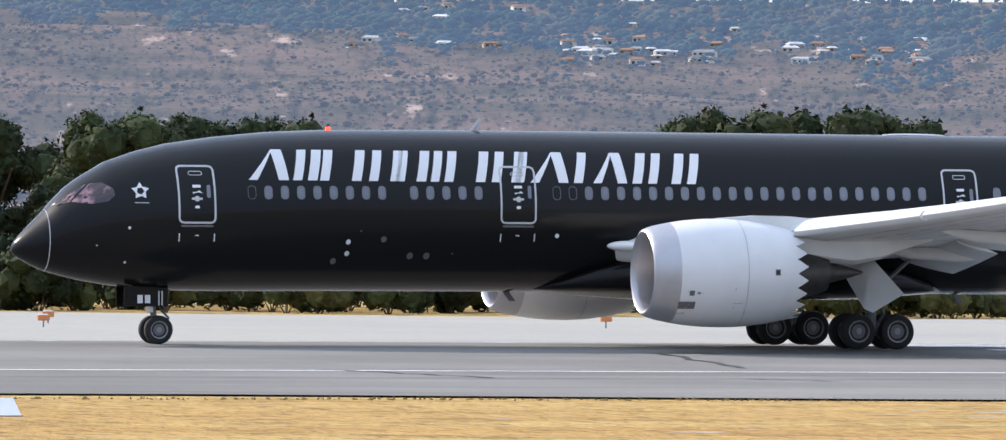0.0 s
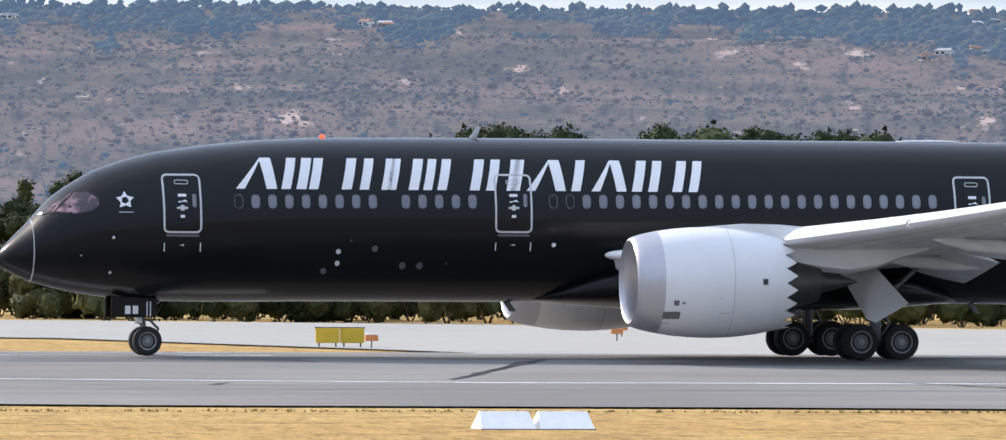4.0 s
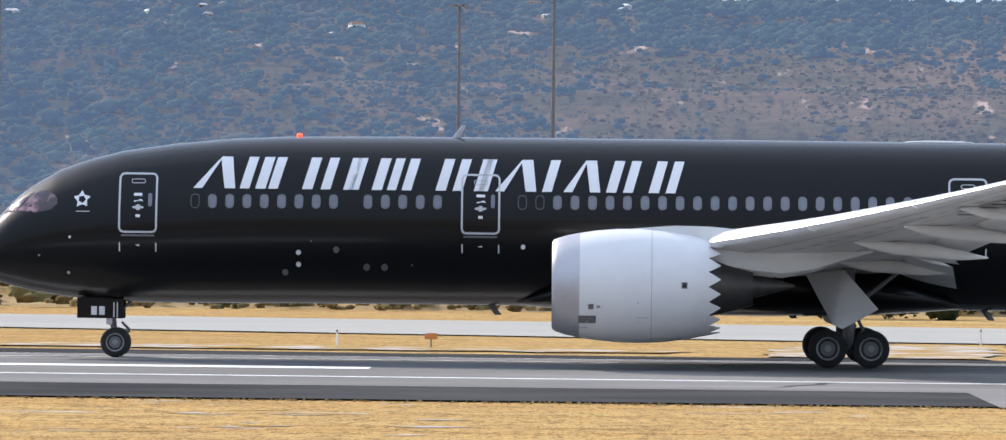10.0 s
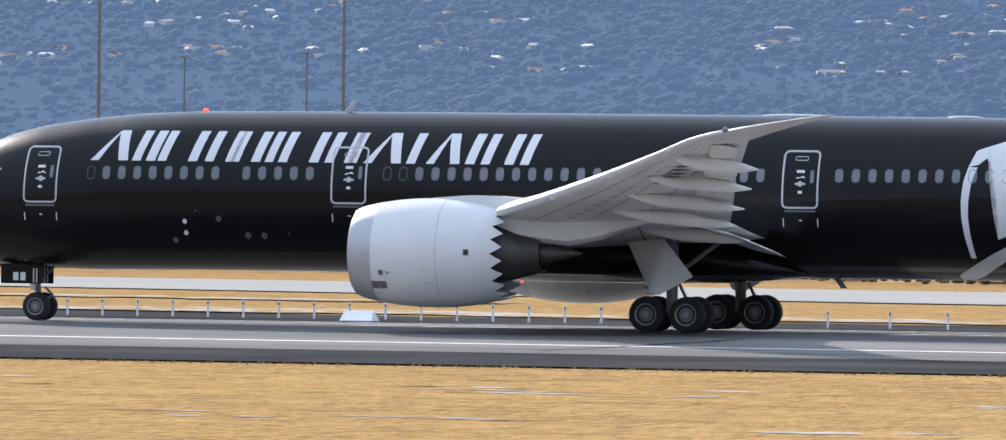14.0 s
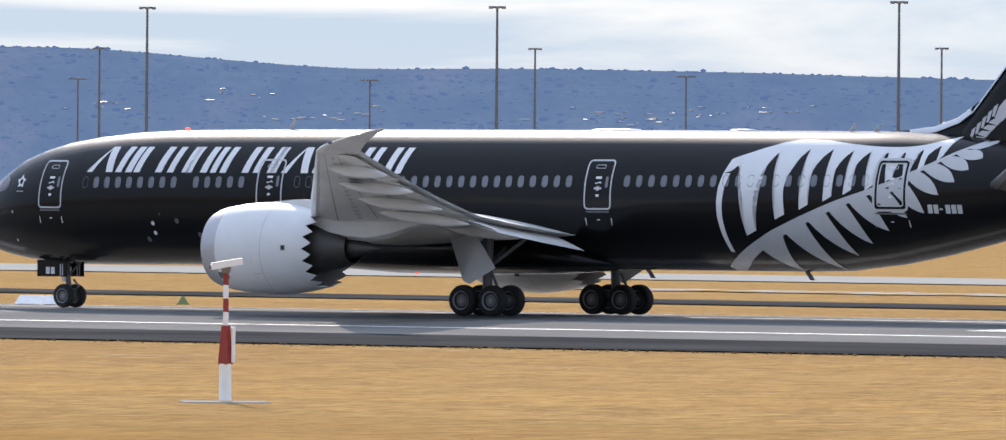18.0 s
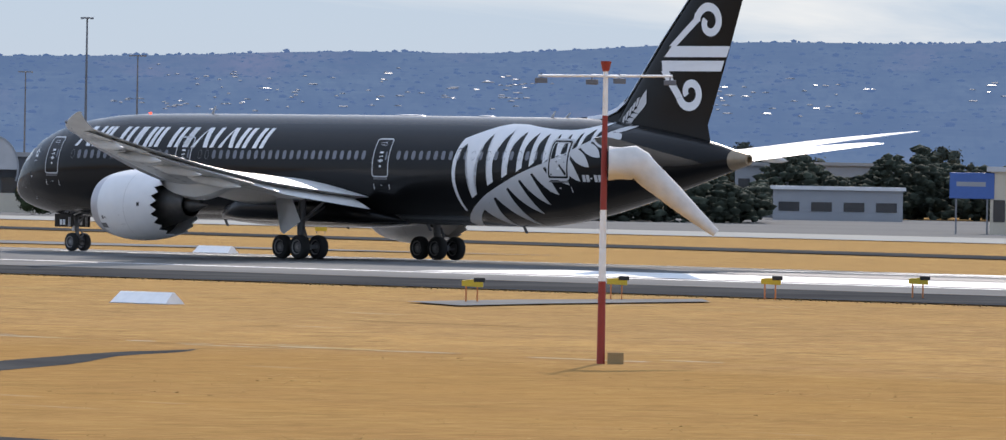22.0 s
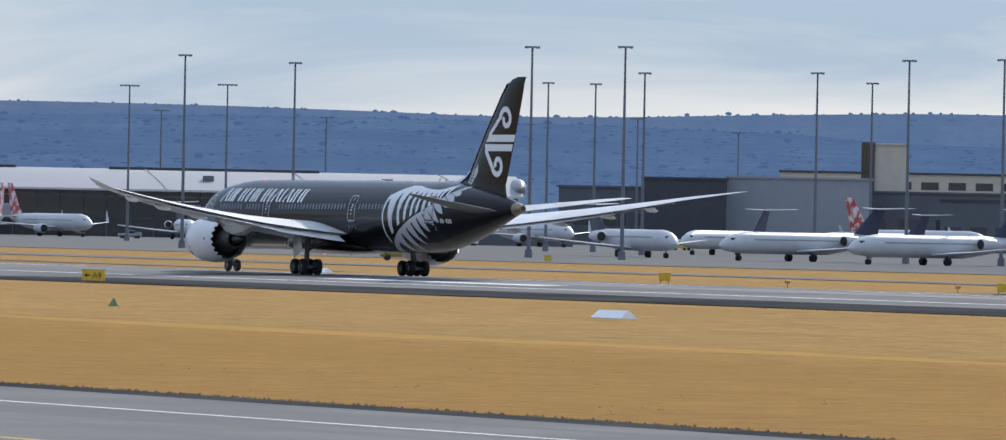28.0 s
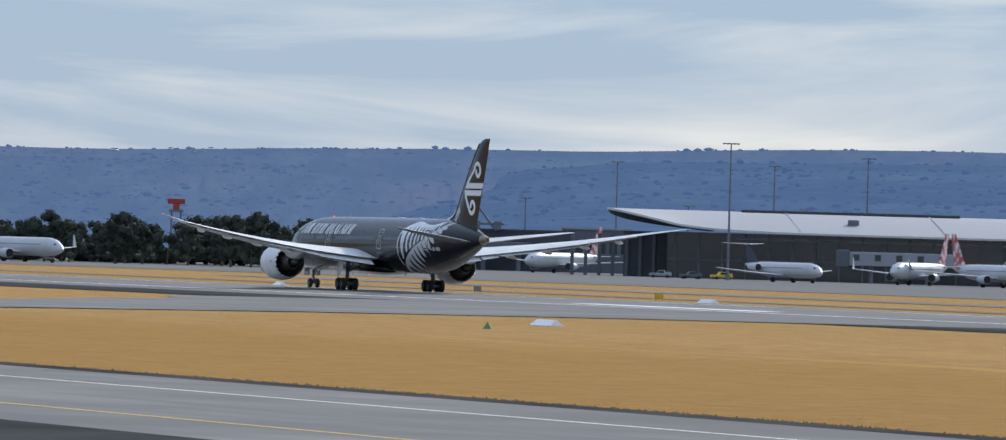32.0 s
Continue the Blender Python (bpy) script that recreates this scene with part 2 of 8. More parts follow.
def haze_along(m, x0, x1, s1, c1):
    """Paints the air's veil over a far hillside as emission that grows stronger from x0 to x1."""
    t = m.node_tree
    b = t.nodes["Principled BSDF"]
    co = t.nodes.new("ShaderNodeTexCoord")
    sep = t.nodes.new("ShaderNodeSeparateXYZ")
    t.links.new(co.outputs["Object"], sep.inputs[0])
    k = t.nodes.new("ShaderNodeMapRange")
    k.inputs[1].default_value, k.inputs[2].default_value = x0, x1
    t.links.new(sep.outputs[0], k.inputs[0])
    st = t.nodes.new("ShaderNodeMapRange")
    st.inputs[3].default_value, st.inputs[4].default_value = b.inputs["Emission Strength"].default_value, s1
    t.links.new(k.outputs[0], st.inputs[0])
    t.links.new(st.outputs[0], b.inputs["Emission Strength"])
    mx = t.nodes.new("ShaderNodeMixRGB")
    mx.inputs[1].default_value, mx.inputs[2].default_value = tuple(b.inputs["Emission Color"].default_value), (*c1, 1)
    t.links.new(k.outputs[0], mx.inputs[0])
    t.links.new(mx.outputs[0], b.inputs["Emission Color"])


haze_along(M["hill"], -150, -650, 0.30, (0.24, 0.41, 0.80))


# ---- mesh helpers ----
def part(name, bm, m, parent=None, label="", smooth=None):
    """Links a bmesh as one mesh object, under a thing or a part if parent is given."""
    me = bpy.data.meshes.new(name)
    bmesh.ops.recalc_face_normals(bm, faces=bm.faces)
    bm.to_mesh(me)
    bm.free()
    for one in (m if isinstance(m, (list, tuple)) else (m,)):
        me.materials.append(M[one] if isinstance(one, str) else one)
    if smooth:
        me.shade_smooth()
        me.set_sharp_from_angle(angle=radians(smooth))
    ob = new(name, me)
    if parent is not None:
        ob.parent = parent
    if label:
        tagged(ob, label)
    return ob


def thing(name, label, category, group="", x=0, y=0, z=0, rz=0):
    ob = new(name)
    ob.matrix_world = pose(x, y, z, 0, 0, rz)
    ob.empty_display_size = 0.3
    return tagged(ob, label, category, group)


def box(bm, x0, x1, y0, y1, z0, z1, bevel=0.0, m=None):
    r = bmesh.ops.create_cube(bm, size=1.0)
    v = r["verts"]
    bmesh.ops.scale(bm, vec=(x1 - x0, y1 - y0, z1 - z0), verts=v)
    bmesh.ops.translate(bm, vec=((x0 + x1) / 2, (y0 + y1) / 2, (z0 + z1) / 2), verts=v)
    if bevel:
        e = list({e for q in v for e in q.link_edges})
        bmesh.ops.bevel(bm, geom=e, offset=bevel, segments=2, affect="EDGES", profile=0.5)
    return bm


def rod(bm, a, b, r0, r1=None, n=10):
    a, b = Vector(a), Vector(b)
    r1 = r0 if r1 is None else r1
    q = (b - a).to_track_quat("Z", "Y").to_matrix().to_4x4()
    bmesh.ops.create_cone(bm, cap_ends=True, segments=n, radius1=r0, radius2=r1, depth=(b - a).length, matrix=Matrix.Translation((a + b) / 2) @ q)
    return bm


def loft(bm, rings, cap=True, close=True):
    vs = [[bm.verts.new(p) for p in r] for r in rings]
    n = len(rings[0])
    for a, b in zip(vs, vs[1:]):
        for i in range(n if close else n - 1):
            j = (i + 1) % n
            bm.faces.new((a[i], a[j], b[j], b[i]))
    if cap:
        bm.faces.new(vs[0])
        bm.faces.new(vs[-1])
    return bm


def sheet(bm, pts, z):
    """A flat polygon, or one that follows z(x, y)."""
    f = z if callable(z) else (lambda x, y: z)
    bm.faces.new([bm.verts.new((x, y, f(x, y))) for x, y in pts])
    return bm


def at(az, d):
    a = radians(az)
    return -math.sin(a) * d, math.cos(a) * d


# ---- ground ----
LOW = -0.3


def crown(y):
    return LOW * min(1.0, abs(y - LANE) / 30.0)


def strip(bm, x0, x1, y0, y1, lift, step=30.0):
    """A piece of pavement that follows the runway's crown."""
    cuts = sorted({y0, y1, *[c for c in (LANE - 30, LANE, LANE + 30) if y0 < c < y1]})
    nx = max(1, int(abs(x1 - x0) / step))
    cols = [[bm.verts.new((x0 + (x1 - x0) * i / nx, y, crown(y) + lift)) for y in cuts] for i in range(nx + 1)]
    for a, b in zip(cols, cols[1:]):
        for k in range(len(cuts) - 1):
            bm.faces.new((a[k], a[k + 1], b[k + 1], b[k]))
    return bm


bm = bmesh.new()
xs = [-4900, -3000, -2000, -1500, -1100, -800, -500, -250, 0, 150, 400, 900, 2000, 4900]
ys = [-4900, -1000, -200, -40, 0, 60, 120, 200, LANE - 31, LANE - 30, LANE, LANE + 30, LANE + 31, 420, 600, 1000, 2000, 3200, 4900]
grid = [[bm.verts.new((x, y, crown(y) - 0.06)) for y in ys] for x in xs]
for a, b in zip(grid, grid[1:]):
    for k in range(len(ys) - 1):
        bm.faces.new((a[k], b[k], b[k + 1], a[k + 1]))
tagged(part("ground", bm, "grass"), "dry golden grass airfield ground", "ground", kind="structure")

bm = bmesh.new()
strip(bm, -2400, 16, 276, LANE + 26, 0.0)
strip(bm, 16, 400, 262, LANE + 31, 0.0)
strip(bm, 11, 16, 262, 276, 0.0)
# the near edge tapers in to the shoulder
near_edge = ((11, 252.5), (22, 247.5), (32, 241.5), (42, 238.5), (60, 237.0), (80, 232.5), (110, 230.5), (400, 230.0))
for (ax, ay), (bx, by) in zip(near_edge, near_edge[1:]):
    sheet(bm, [(ax, ay), (bx, by), (bx, 262), (ax, 262)], lambda x, y: crown(y))
tagged(part("runway", bm, "asphalt"), "grey grooved asphalt runway", "runway", kind="structure")
bm = bmesh.new()
strip(bm, -2400, 11, 254, 276, -0.004)
strip(bm, -2400, -150, LANE + 26, LANE + 27.5, -0.004)
strip(bm, -150, 16, LANE + 26, LANE + 31, -0.004)
tagged(part("runway_shoulder", bm, "dark_asphalt"), "dark asphalt runway shoulder", "runway", kind="structure")
bm = bmesh.new()
strip(bm, -2400, 15, 287.4, 288.3, 0.012)
strip(bm, -2400, 400, 333.1, 334.0, 0.012)
for i in range(8):
    a, b = i / 8, (i + 1) / 8
    pts = [(15 + 45 * a, 287.4 - 13.7 * a), (15 + 45 * b, 287.4 - 13.7 * b), (15 + 45 * b, 288.3 - 13.7 * b), (15 + 45 * a, 288.3 - 13.7 * a)]
    sheet(bm, pts, lambda x, y: crown(y) + 0.012)
strip(bm, 60, 400, 273.7, 274.6, 0.012)
tagged(part("runway_edge_line", bm, "line"), "white painted runway edge lines", "runway marking", kind="structure")
bm = bmesh.new()
sheet(bm, [(400, 337), (75, 337), (64, 382), (43, 395), (8, 406), (-52, 436), (-107, 440), (-300, 500), (-520, 530), (-900, 530), (-900, 560), (-531, 590), (-342, 548), (-125, 506), (-58, 497), (9, 474), (76, 455), (120, 430), (400, 430)], LOW + 0.004)
tagged(part("taxiway", bm, "concrete"), "pale concrete taxiway", "taxiway", kind="structure")

# ---- hills ----
RIDGE = [(-40, 1.40), (-18, 1.45), (-12, 1.44), (-7, 1.47), (-2, 1.51), (2, 1.55), (8, 1.51), (15, 1.50), (18, 1.42), (21, 1.36), (25, 1.05), (27, 0.9), (29, 0.5), (31, 0.15), (33, -0.1), (80, -0.1)]
BACK = [(-40, 0.8), (20, 0.8), (27, 0.86), (31, 0.85), (35, 0.92), (37.4, 1.04), (39.3, 1.09), (41.6, 1.08), (43.2, 1.0), (47, 0.93), (49.4, 0.80), (52.6, 0.74), (56, 0.75), (58.1, 0.79), (61, 0.78), (64, 0.69), (66.9, 0.72), (70, 0.68), (73, 0.61), (85, 0.55), (110, 0.6)]


def profile(table, az):
    for (a, p), (b, q) in zip(table, table[1:]):
        if a <= az <= b:
            k = (az - a) / (b - a)
            k = k * k * (3 - 2 * k)
            return p + (q - p) * k
    return table[0][1] if az < table[0][0] else table[-1][1]


def hill_height(table, near, far, az, d, rough):
    """Height of the slope: it climbs from near to far to the ridge seen at the table's angle."""
    k = max(0.0, min(1.0, (d - near) / (far - near)))
    x, y = at(az, d)
    top = math.tan(radians(profile(table, az))) * far + EYE[2]
    lump = noise.fractal(Vector((x / 420, y / 420, 3.0)), 1.0, 2.0, 4) * rough * k * (1.15 - k)
    return LOW - 0.2 + (top - LOW) * k ** 0.8 + lump


def hill(name, table, near, far, az0, az1, rough, m, label):
    bm = bmesh.new()
    nd, na = 44, int((az1 - az0) * 3)
    rows = []
    for i in range(na + 1):
        az = az0 + (az1 - az0) * i / na
        col = []
        for j in range(nd + 1):
            d = near + (far - near) * j / nd
            x, y = at(az, d)
            col.append(bm.verts.new((x, y, hill_height(table, near, far, az, d, rough))))
        x, y = at(az, far * 1.06)
        col.append(bm.verts.new((x, y, LOW - 2)))
        rows.append(col)
    for a, b in zip(rows, rows[1:]):
        for j in range(nd + 1):
            bm.faces.new((a[j], a[j + 1], b[j + 1], b[j]))
    return tagged(part(name, bm, m, smooth=60), label, "hill", kind="structure")


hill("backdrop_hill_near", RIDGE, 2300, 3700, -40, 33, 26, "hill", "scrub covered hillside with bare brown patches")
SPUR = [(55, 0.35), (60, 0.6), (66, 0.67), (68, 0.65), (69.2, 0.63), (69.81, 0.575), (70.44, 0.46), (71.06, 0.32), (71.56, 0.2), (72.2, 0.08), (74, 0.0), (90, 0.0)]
hill("backdrop_spur", SPUR, 2700, 4100, 55, 80, 12, "spur", "nearer forested spur of the ridge with blue haze painted on")
hill("backdrop_hill_far", BACK, 3000, 4600, -10, 110, 20, "far_hill", "distant forested ridge with blue haze painted on")

# ---- the airliner ----
# x runs aft from the nose, y to starboard, z up from the ground under the wheels
jet = thing("airliner", "gloss black twin-engine airliner with silver fern, rolling on the runway", "airplane")

#          x     top   bottom half-width
BODY = [(0.40, 3.50, 3.34, 0.06), (0.52, 3.74, 3.20, 0.27), (0.75, 4.00, 3.06, 0.52), (1.1, 4.36, 2.86, 0.80), (1.5, 4.75, 2.68, 1.07), (1.95, 5.27, 2.55, 1.33), (2.4, 5.72, 2.43, 1.55), (2.9, 6.08, 2.32, 1.76), (3.86, 6.65, 2.16, 2.10), (5.0, 7.05, 2.03, 2.42), (6.1, 7.33, 1.97, 2.62),
        (7.9, 7.60, 1.95, 2.80), (9.9, 7.80, 1.96, 2.87), (12.0, 7.90, 1.98, 2.885), (16, 7.94, 1.99, 2.885), (22, 7.95, 2.00, 2.885), (30, 7.95, 2.00, 2.885), (38, 7.94, 2.00, 2.885), (45, 7.92, 2.01, 2.885), (47, 7.91, 2.06, 2.86), (49.5, 7.90, 2.35, 2.75), (51.6, 7.82, 2.74, 2.55), (53.8, 7.64, 3.24, 2.15), (56, 7.36, 3.78, 1.68), (58.2, 7.00, 4.36, 1.18), (60.3, 6.57, 4.94, 0.72), (61.3, 6.32, 5.2, 0.50)]


def body_at(x):
    for p, q in zip(BODY, BODY[1:]):
        if x <= q[0]:
            k = max(0.0, (x - p[0]) / (q[0] - p[0]))
            return [a + (b - a) * k for a, b in zip(p, q)]
    return list(BODY[-1])


def skin(x, z, off=0.012, side=-1):
    """The point of the fuselage's side at x and height z, a little proud of it."""
    _, t, b, w = body_at(x)
    c, h = (t + b) / 2, (t - b) / 2
    k = max(-0.995, min(0.995, (z - c) / h))
    y = w * math.sqrt(1 - k * k)
    n = Vector((0, y / (w * w), (z - c) / (h * h))).normalized()
    return Vector((x, side * (y + off * n.y), z + off * n.z))


def ring(x, n=48):
    _, t, b, w = body_at(x)
    c, h = (t + b) / 2, (t - b) / 2
    return [(x, w * math.sin(2 * math.pi * i / n), c + h * math.cos(2 * math.pi * i / n)) for i in range(n)]


def body_loft(x0, x1, cap=True):
    cuts = sorted({x0, x1, *[p[0] for p in BODY if x0 < p[0] < x1], *[x for x in np.arange(2, 62, 1.5) if x0 < x < x1]})
    return loft(bmesh.new(), [ring(x) for x in cuts], cap)


fuselage = part("fuselage", body_loft(1.62, 61.3), "black", jet, "gloss black fuselage", smooth=40)
radome = part("radome", body_loft(0.40, 1.60), "black", jet, "black nose cone", smooth=40)
bm = bmesh.new()
loft(bm, [[(x, y * s, 3.76 + (z - 3.76) * s) for _, y, z in ring(1.61)] for x, s in ((1.59, 1.002), (1.595, 1.006), (1.625, 1.008), (1.63, 1.003))], False)
part("radome_seam", bm, "silver", jet, "thin silver seam round the nose cone")
bm = loft(bmesh.new(), [[(x, w * math.sin(2 * math.pi * i / 24), c + w * 1.05 * math.cos(2 * math.pi * i / 24)) for i in range(24)] for x, w, c in ((61.3, 0.52, 5.76), (61.9, 0.40, 5.79), (62.45, 0.27, 5.80), (62.46, 0.17, 5.80), (62.2, 0.16, 5.80))])
part("exhaust_cone", bm, "cone", jet, "bronze auxiliary exhaust cone", smooth=35)


def decal(polys, off=0.014, step=0.1, side=-1):
    """Painted shapes given as (x, z) outlines, laid on the fuselage's side."""
    bm = bmesh.new()
    for poly in polys:
        one = bmesh.new()
        f = one.faces.new([one.verts.new((x, 0, z)) for x, z in poly])
        bmesh.ops.triangulate(one, faces=[f])
        z0, z1 = min(z for _, z in poly), max(z for _, z in poly)
        x0, x1 = min(x for x, _ in poly), max(x for x, _ in poly)
        z = math.floor(z0 / step) * step + step
        while z < z1:
            bmesh.ops.bisect_plane(one, geom=one.verts[:] + one.edges[:] + one.faces[:], plane_co=(0, 0, z), plane_no=(0, 0, 1))
            z += step
        if x0 < 9 or x1 > 46:
            x = math.floor(x0 / 0.5) * 0.5 + 0.5
            while x < x1:
                bmesh.ops.bisect_plane(one, geom=one.verts[:] + one.edges[:] + one.faces[:], plane_co=(x, 0, 0), plane_no=(1, 0, 0))
                x += 0.5
        me = bpy.data.meshes.new("t")
        one.to_mesh(me)
        one.free()
        bm.from_mesh(me)
        bpy.data.meshes.remove(me)
    for v in bm.verts:
        v.co = skin(v.co.x, v.co.z, off, side)
    return bm


def rounded(x0, x1, z0, z1, r, n=4, lean=0.0):
    pts = []
    for cx, cz, a0 in ((x1 - r, z1 - r, 0), (x0 + r, z1 - r, 90), (x0 + r, z0 + r, 180), (x1 - r, z0 + r, 270)):
        for i in range(n + 1):
            a = radians(a0 + 90 * i / n)
            x, z = cx + r * math.cos(a), cz + r * math.sin(a)
            pts.append((x + lean * (z - z0), z))
    return pts


def frame_of(x0, x1, z0, z1, r, w):
    """A rounded frame, as quads between two outlines."""
    a, b = rounded(x0, x1, z0, z1, r), rounded(x0 + w, x1 - w, z0 + w, z1 - w, max(0.02, r - w))
    return [[a[i], a[(i + 1) % len(a)], b[(i + 1) % len(a)], b[i]] for i in range(len(a))]


def cabin_window(x, z, blank=False):
    rim = part("cabin_window", decal(frame_of(x - 0.155, x + 0.155, z - 0.25, z + 0.25, 0.14, 0.022), 0.016, 9), "strut", jet)
    part("pane", decal([rounded(x - 0.135, x + 0.135, z - 0.23, z + 0.23, 0.12)], 0.008, 0.12), "black" if blank else "pane", rim)


def window_z(x):
    return 5.56 + 0.0065 * (x - 8)


xs = [8.74 + 0.61 * i for i in range(9)] + [14.83 + 0.613 * i for i in range(5)] + [20.27 + 0.616 * i for i in range(24)] + [37.38 + 0.62 * i for i in range(20)]
for i, x in enumerate(xs):
    if not 35.0 < x < 37.0 and not 49.2 < x < 51.6:
        cabin_window(x, window_z(x), i in (0, 14, 15))


def cabin_door(x0, z0, w=1.38, h=2.12, rim=0.07, proud=0.0):
    door = part("cabin_door", decal([rounded(x0 + rim, x0 + w - rim, z0 + rim, z0 + h - rim, 0.16)], 0.006, 0.15), "black", jet, "black cabin door with a white outline")
    part("outline", decal(frame_of(x0, x0 + w, z0, z0 + h, 0.2, rim), 0.016 + proud, 0.15), "silver", door, "light grey door outline")
    if proud:
        part("inner_outline", decal(frame_of(x0 + 0.2, x0 + w - 0.2, z0 + 0.2, z0 + h - 0.2, 0.12, 0.05), 0.016 + proud, 0.15), "silver", door, "light grey inner outline")
        part("outline_groove", decal(frame_of(x0 + 0.1, x0 + w - 0.1, z0 + 0.1, z0 + h - 0.1, 0.16, 0.11), 0.012 + proud, 0.15), "black", door, "black groove round the door")
    c = x0 + w / 2
    part("handle", decal([rounded(c - 0.2, c + 0.2, z0 + 0.86, z0 + 0.94, 0.03), rounded(c - 0.08, c + 0.08, z0 + 0.8, z0 + 1.0, 0.06)], 0.02, 9), "silver", door, "metal door handle")
    part("handle_plate", decal([rounded(c - 0.15, c + 0.15, z0 + 1.3, z0 + 1.4, 0.02)], 0.02, 9), "mark", door)
    part("arrow", decal([[(c - 0.14, z0 + 1.08), (c + 0.1, z0 + 1.2), (c + 0.12, z0 + 1.14), (c + 0.2, z0 + 1.1), (c + 0.05, z0 + 1.13), (c - 0.14, z0 + 1.14)]], 0.02, 9), "mark", door)
    part("placard", decal([rounded(c - 0.08, c + 0.08, z0 + 0.55, z0 + 0.65, 0.02)], 0.02, 9), "mark", door)
    part("vent", decal(frame_of(c - 0.25, c + 0.25, z0 + 1.74, z0 + 1.9, 0.07, 0.025), 0.02, 9), "silver", door)
    part("door_pane", decal([rounded(c + 0.36, c + 0.5, z0 + 0.93, z0 + 1.4, 0.06)], 0.02, 9), "pane", door)
    part("sill", decal([rounded(x0 + 0.1, x0 + w - 0.1, z0 - 0.12, z0 - 0.05, 0.02)], 0.02, 9), "strut", door)
    for x in (x0 + 0.03, x0 + w - 0.06):
        part("guide_mark", decal([[(x, z0 - 0.65), (x + 0.04, z0 - 0.65), (x + 0.04, z0 - 0.35), (x, z0 - 0.35)]], 0.016, 9), "mark", door)
    part("small_mark", decal([[(c - 0.1, z0 - 0.42), (c + 0.06, z0 - 0.46), (c + 0.06, z0 - 0.4)]], 0.016, 9), "mark", door)


for x0, z0 in ((6.03, 4.42), (18.11, 4.50), (35.25, 4.54)):
    cabin_door(x0, z0)
cabin_door(49.55, 4.56, 1.62, 2.2, 0.1, 0.012)

# titles: plain slanted shapes, one to a letter
SLANT = 0.32
Z0, ZH = 6.02, 1.12


def slab(x0, x1, a=0.0, b=1.0):
    """A slanted white bar from a to b of the title's height."""
    zl, zh = Z0 + ZH * a, Z0 + ZH * b
    return [(x0 + SLANT * a, zl), (x1 + SLANT * a, zl), (x1 + SLANT * b, zh), (x0 + SLANT * b, zh)]


# one glyph: two slanted posts, or a single one, in the width that it takes up
GLYPHS = ((8.66, 10.15), (10.30, 10.66), (10.85, 11.9), (12.5, 13.75), (13.95, 14.75), (14.95, 16.6), (17.2, 18.4), (18.55, 19.3), (19.3, 20.75), (20.95, 21.6), (21.7, 23.0), (23.2, 24.4), (24.7, 25.9))
TITLE = []
for i, (a, b) in enumerate(GLYPHS):
    w = b - a - SLANT * 0.8
    if w < 0.4:
        TITLE.append([slab(a, a + 0.34)])
    elif i in (0, 8, 10):
        TITLE.append([[(a, Z0), (a + 0.32, Z0), (a + w * 0.78, Z0 + ZH * 0.9), (a + w * 0.9, Z0), (b, Z0), (b - 0.12, Z0 + ZH), (b - 0.5, Z0 + ZH)]])
    else:
        TITLE.append([slab(a, a + 0.36), slab(a + w - 0.34, a + w)] + ([slab(a + w / 2 - 0.16, a + w / 2 + 0.16)] if w > 1.25 else []))
for shapes in TITLE:
    part("title_shape", decal(shapes, 0.014, 0.1), "mark", jet, "slanted white title shape")

# five-blade emblem behind the cockpit, and a small bar under it
polys = []
for i in range(5):
    a = radians(90 + 72 * i)
    c, s = math.cos(a), math.sin(a)
    polys.append([(4.72 + 0.32 * c, 5.58 + 0.32 * s), (4.72 + 0.08 * c - 0.16 * s, 5.58 + 0.08 * s + 0.16 * c), (4.72 + 0.13 * c + 0.1 * s, 5.58 + 0.13 * s - 0.1 * c)])
part("emblem", decal(polys, 0.016, 9), "mark", jet, "small white five-blade emblem")
part("emblem_bar", decal([[(4.5, 5.14), (5.0, 5.14), (5.0, 5.17), (4.5, 5.17)]], 0.016, 9), "silver", jet)

# ports, vents and sensors
for x, z, r, m in ((12.40, 3.80, 0.09, "mark"), (12.40, 3.38, 0.09, "mark"), (13.73, 3.91, 0.11, "strut"), (14.8, 3.31, 0.12, "strut"), (15.43, 3.31, 0.12, "strut"), (11.93, 3.10, 0.11, "strut"), (20.31, 4.08, 0.08, "mark"), (4.3, 4.25, 0.05, "mark"), (4.25, 3.0, 0.05, "silver"), (3.2, 3.6, 0.03, "silver"), (12.85, 4.2, 0.03, "strut"), (16.4, 3.4, 0.03, "strut")):
    part("port", decal([[(x + r * math.cos(a), z + r * 1.05 * math.sin(a)) for a in [2 * math.pi * i / 12 for i in range(12)]]], 0.016, 9), m, jet)

# cockpit glass: two panes a side
for side in (-1, 1):
    for poly in ([(1.78, 5.02), (2.62, 5.62), (2.98, 5.84), (2.42, 5.28), (2.3, 5.14)], [(2.36, 5.16), (2.52, 5.30), (3.05, 5.83), (3.45, 5.88), (3.80, 5.66), (3.83, 5.40), (3.6, 5.2), (3.1, 5.10)]):
        part("cockpit_window", decal([poly], 0.012, 0.1, side), "windscreen", jet, "cockpit window with painted pink reflections", smooth=30)
    part("wiper", decal([[(1.9, 5.0), (2.35, 5.25), (2.33, 5.29), (1.88, 5.04)]], 0.03, 0.1, side), "dark", jet)

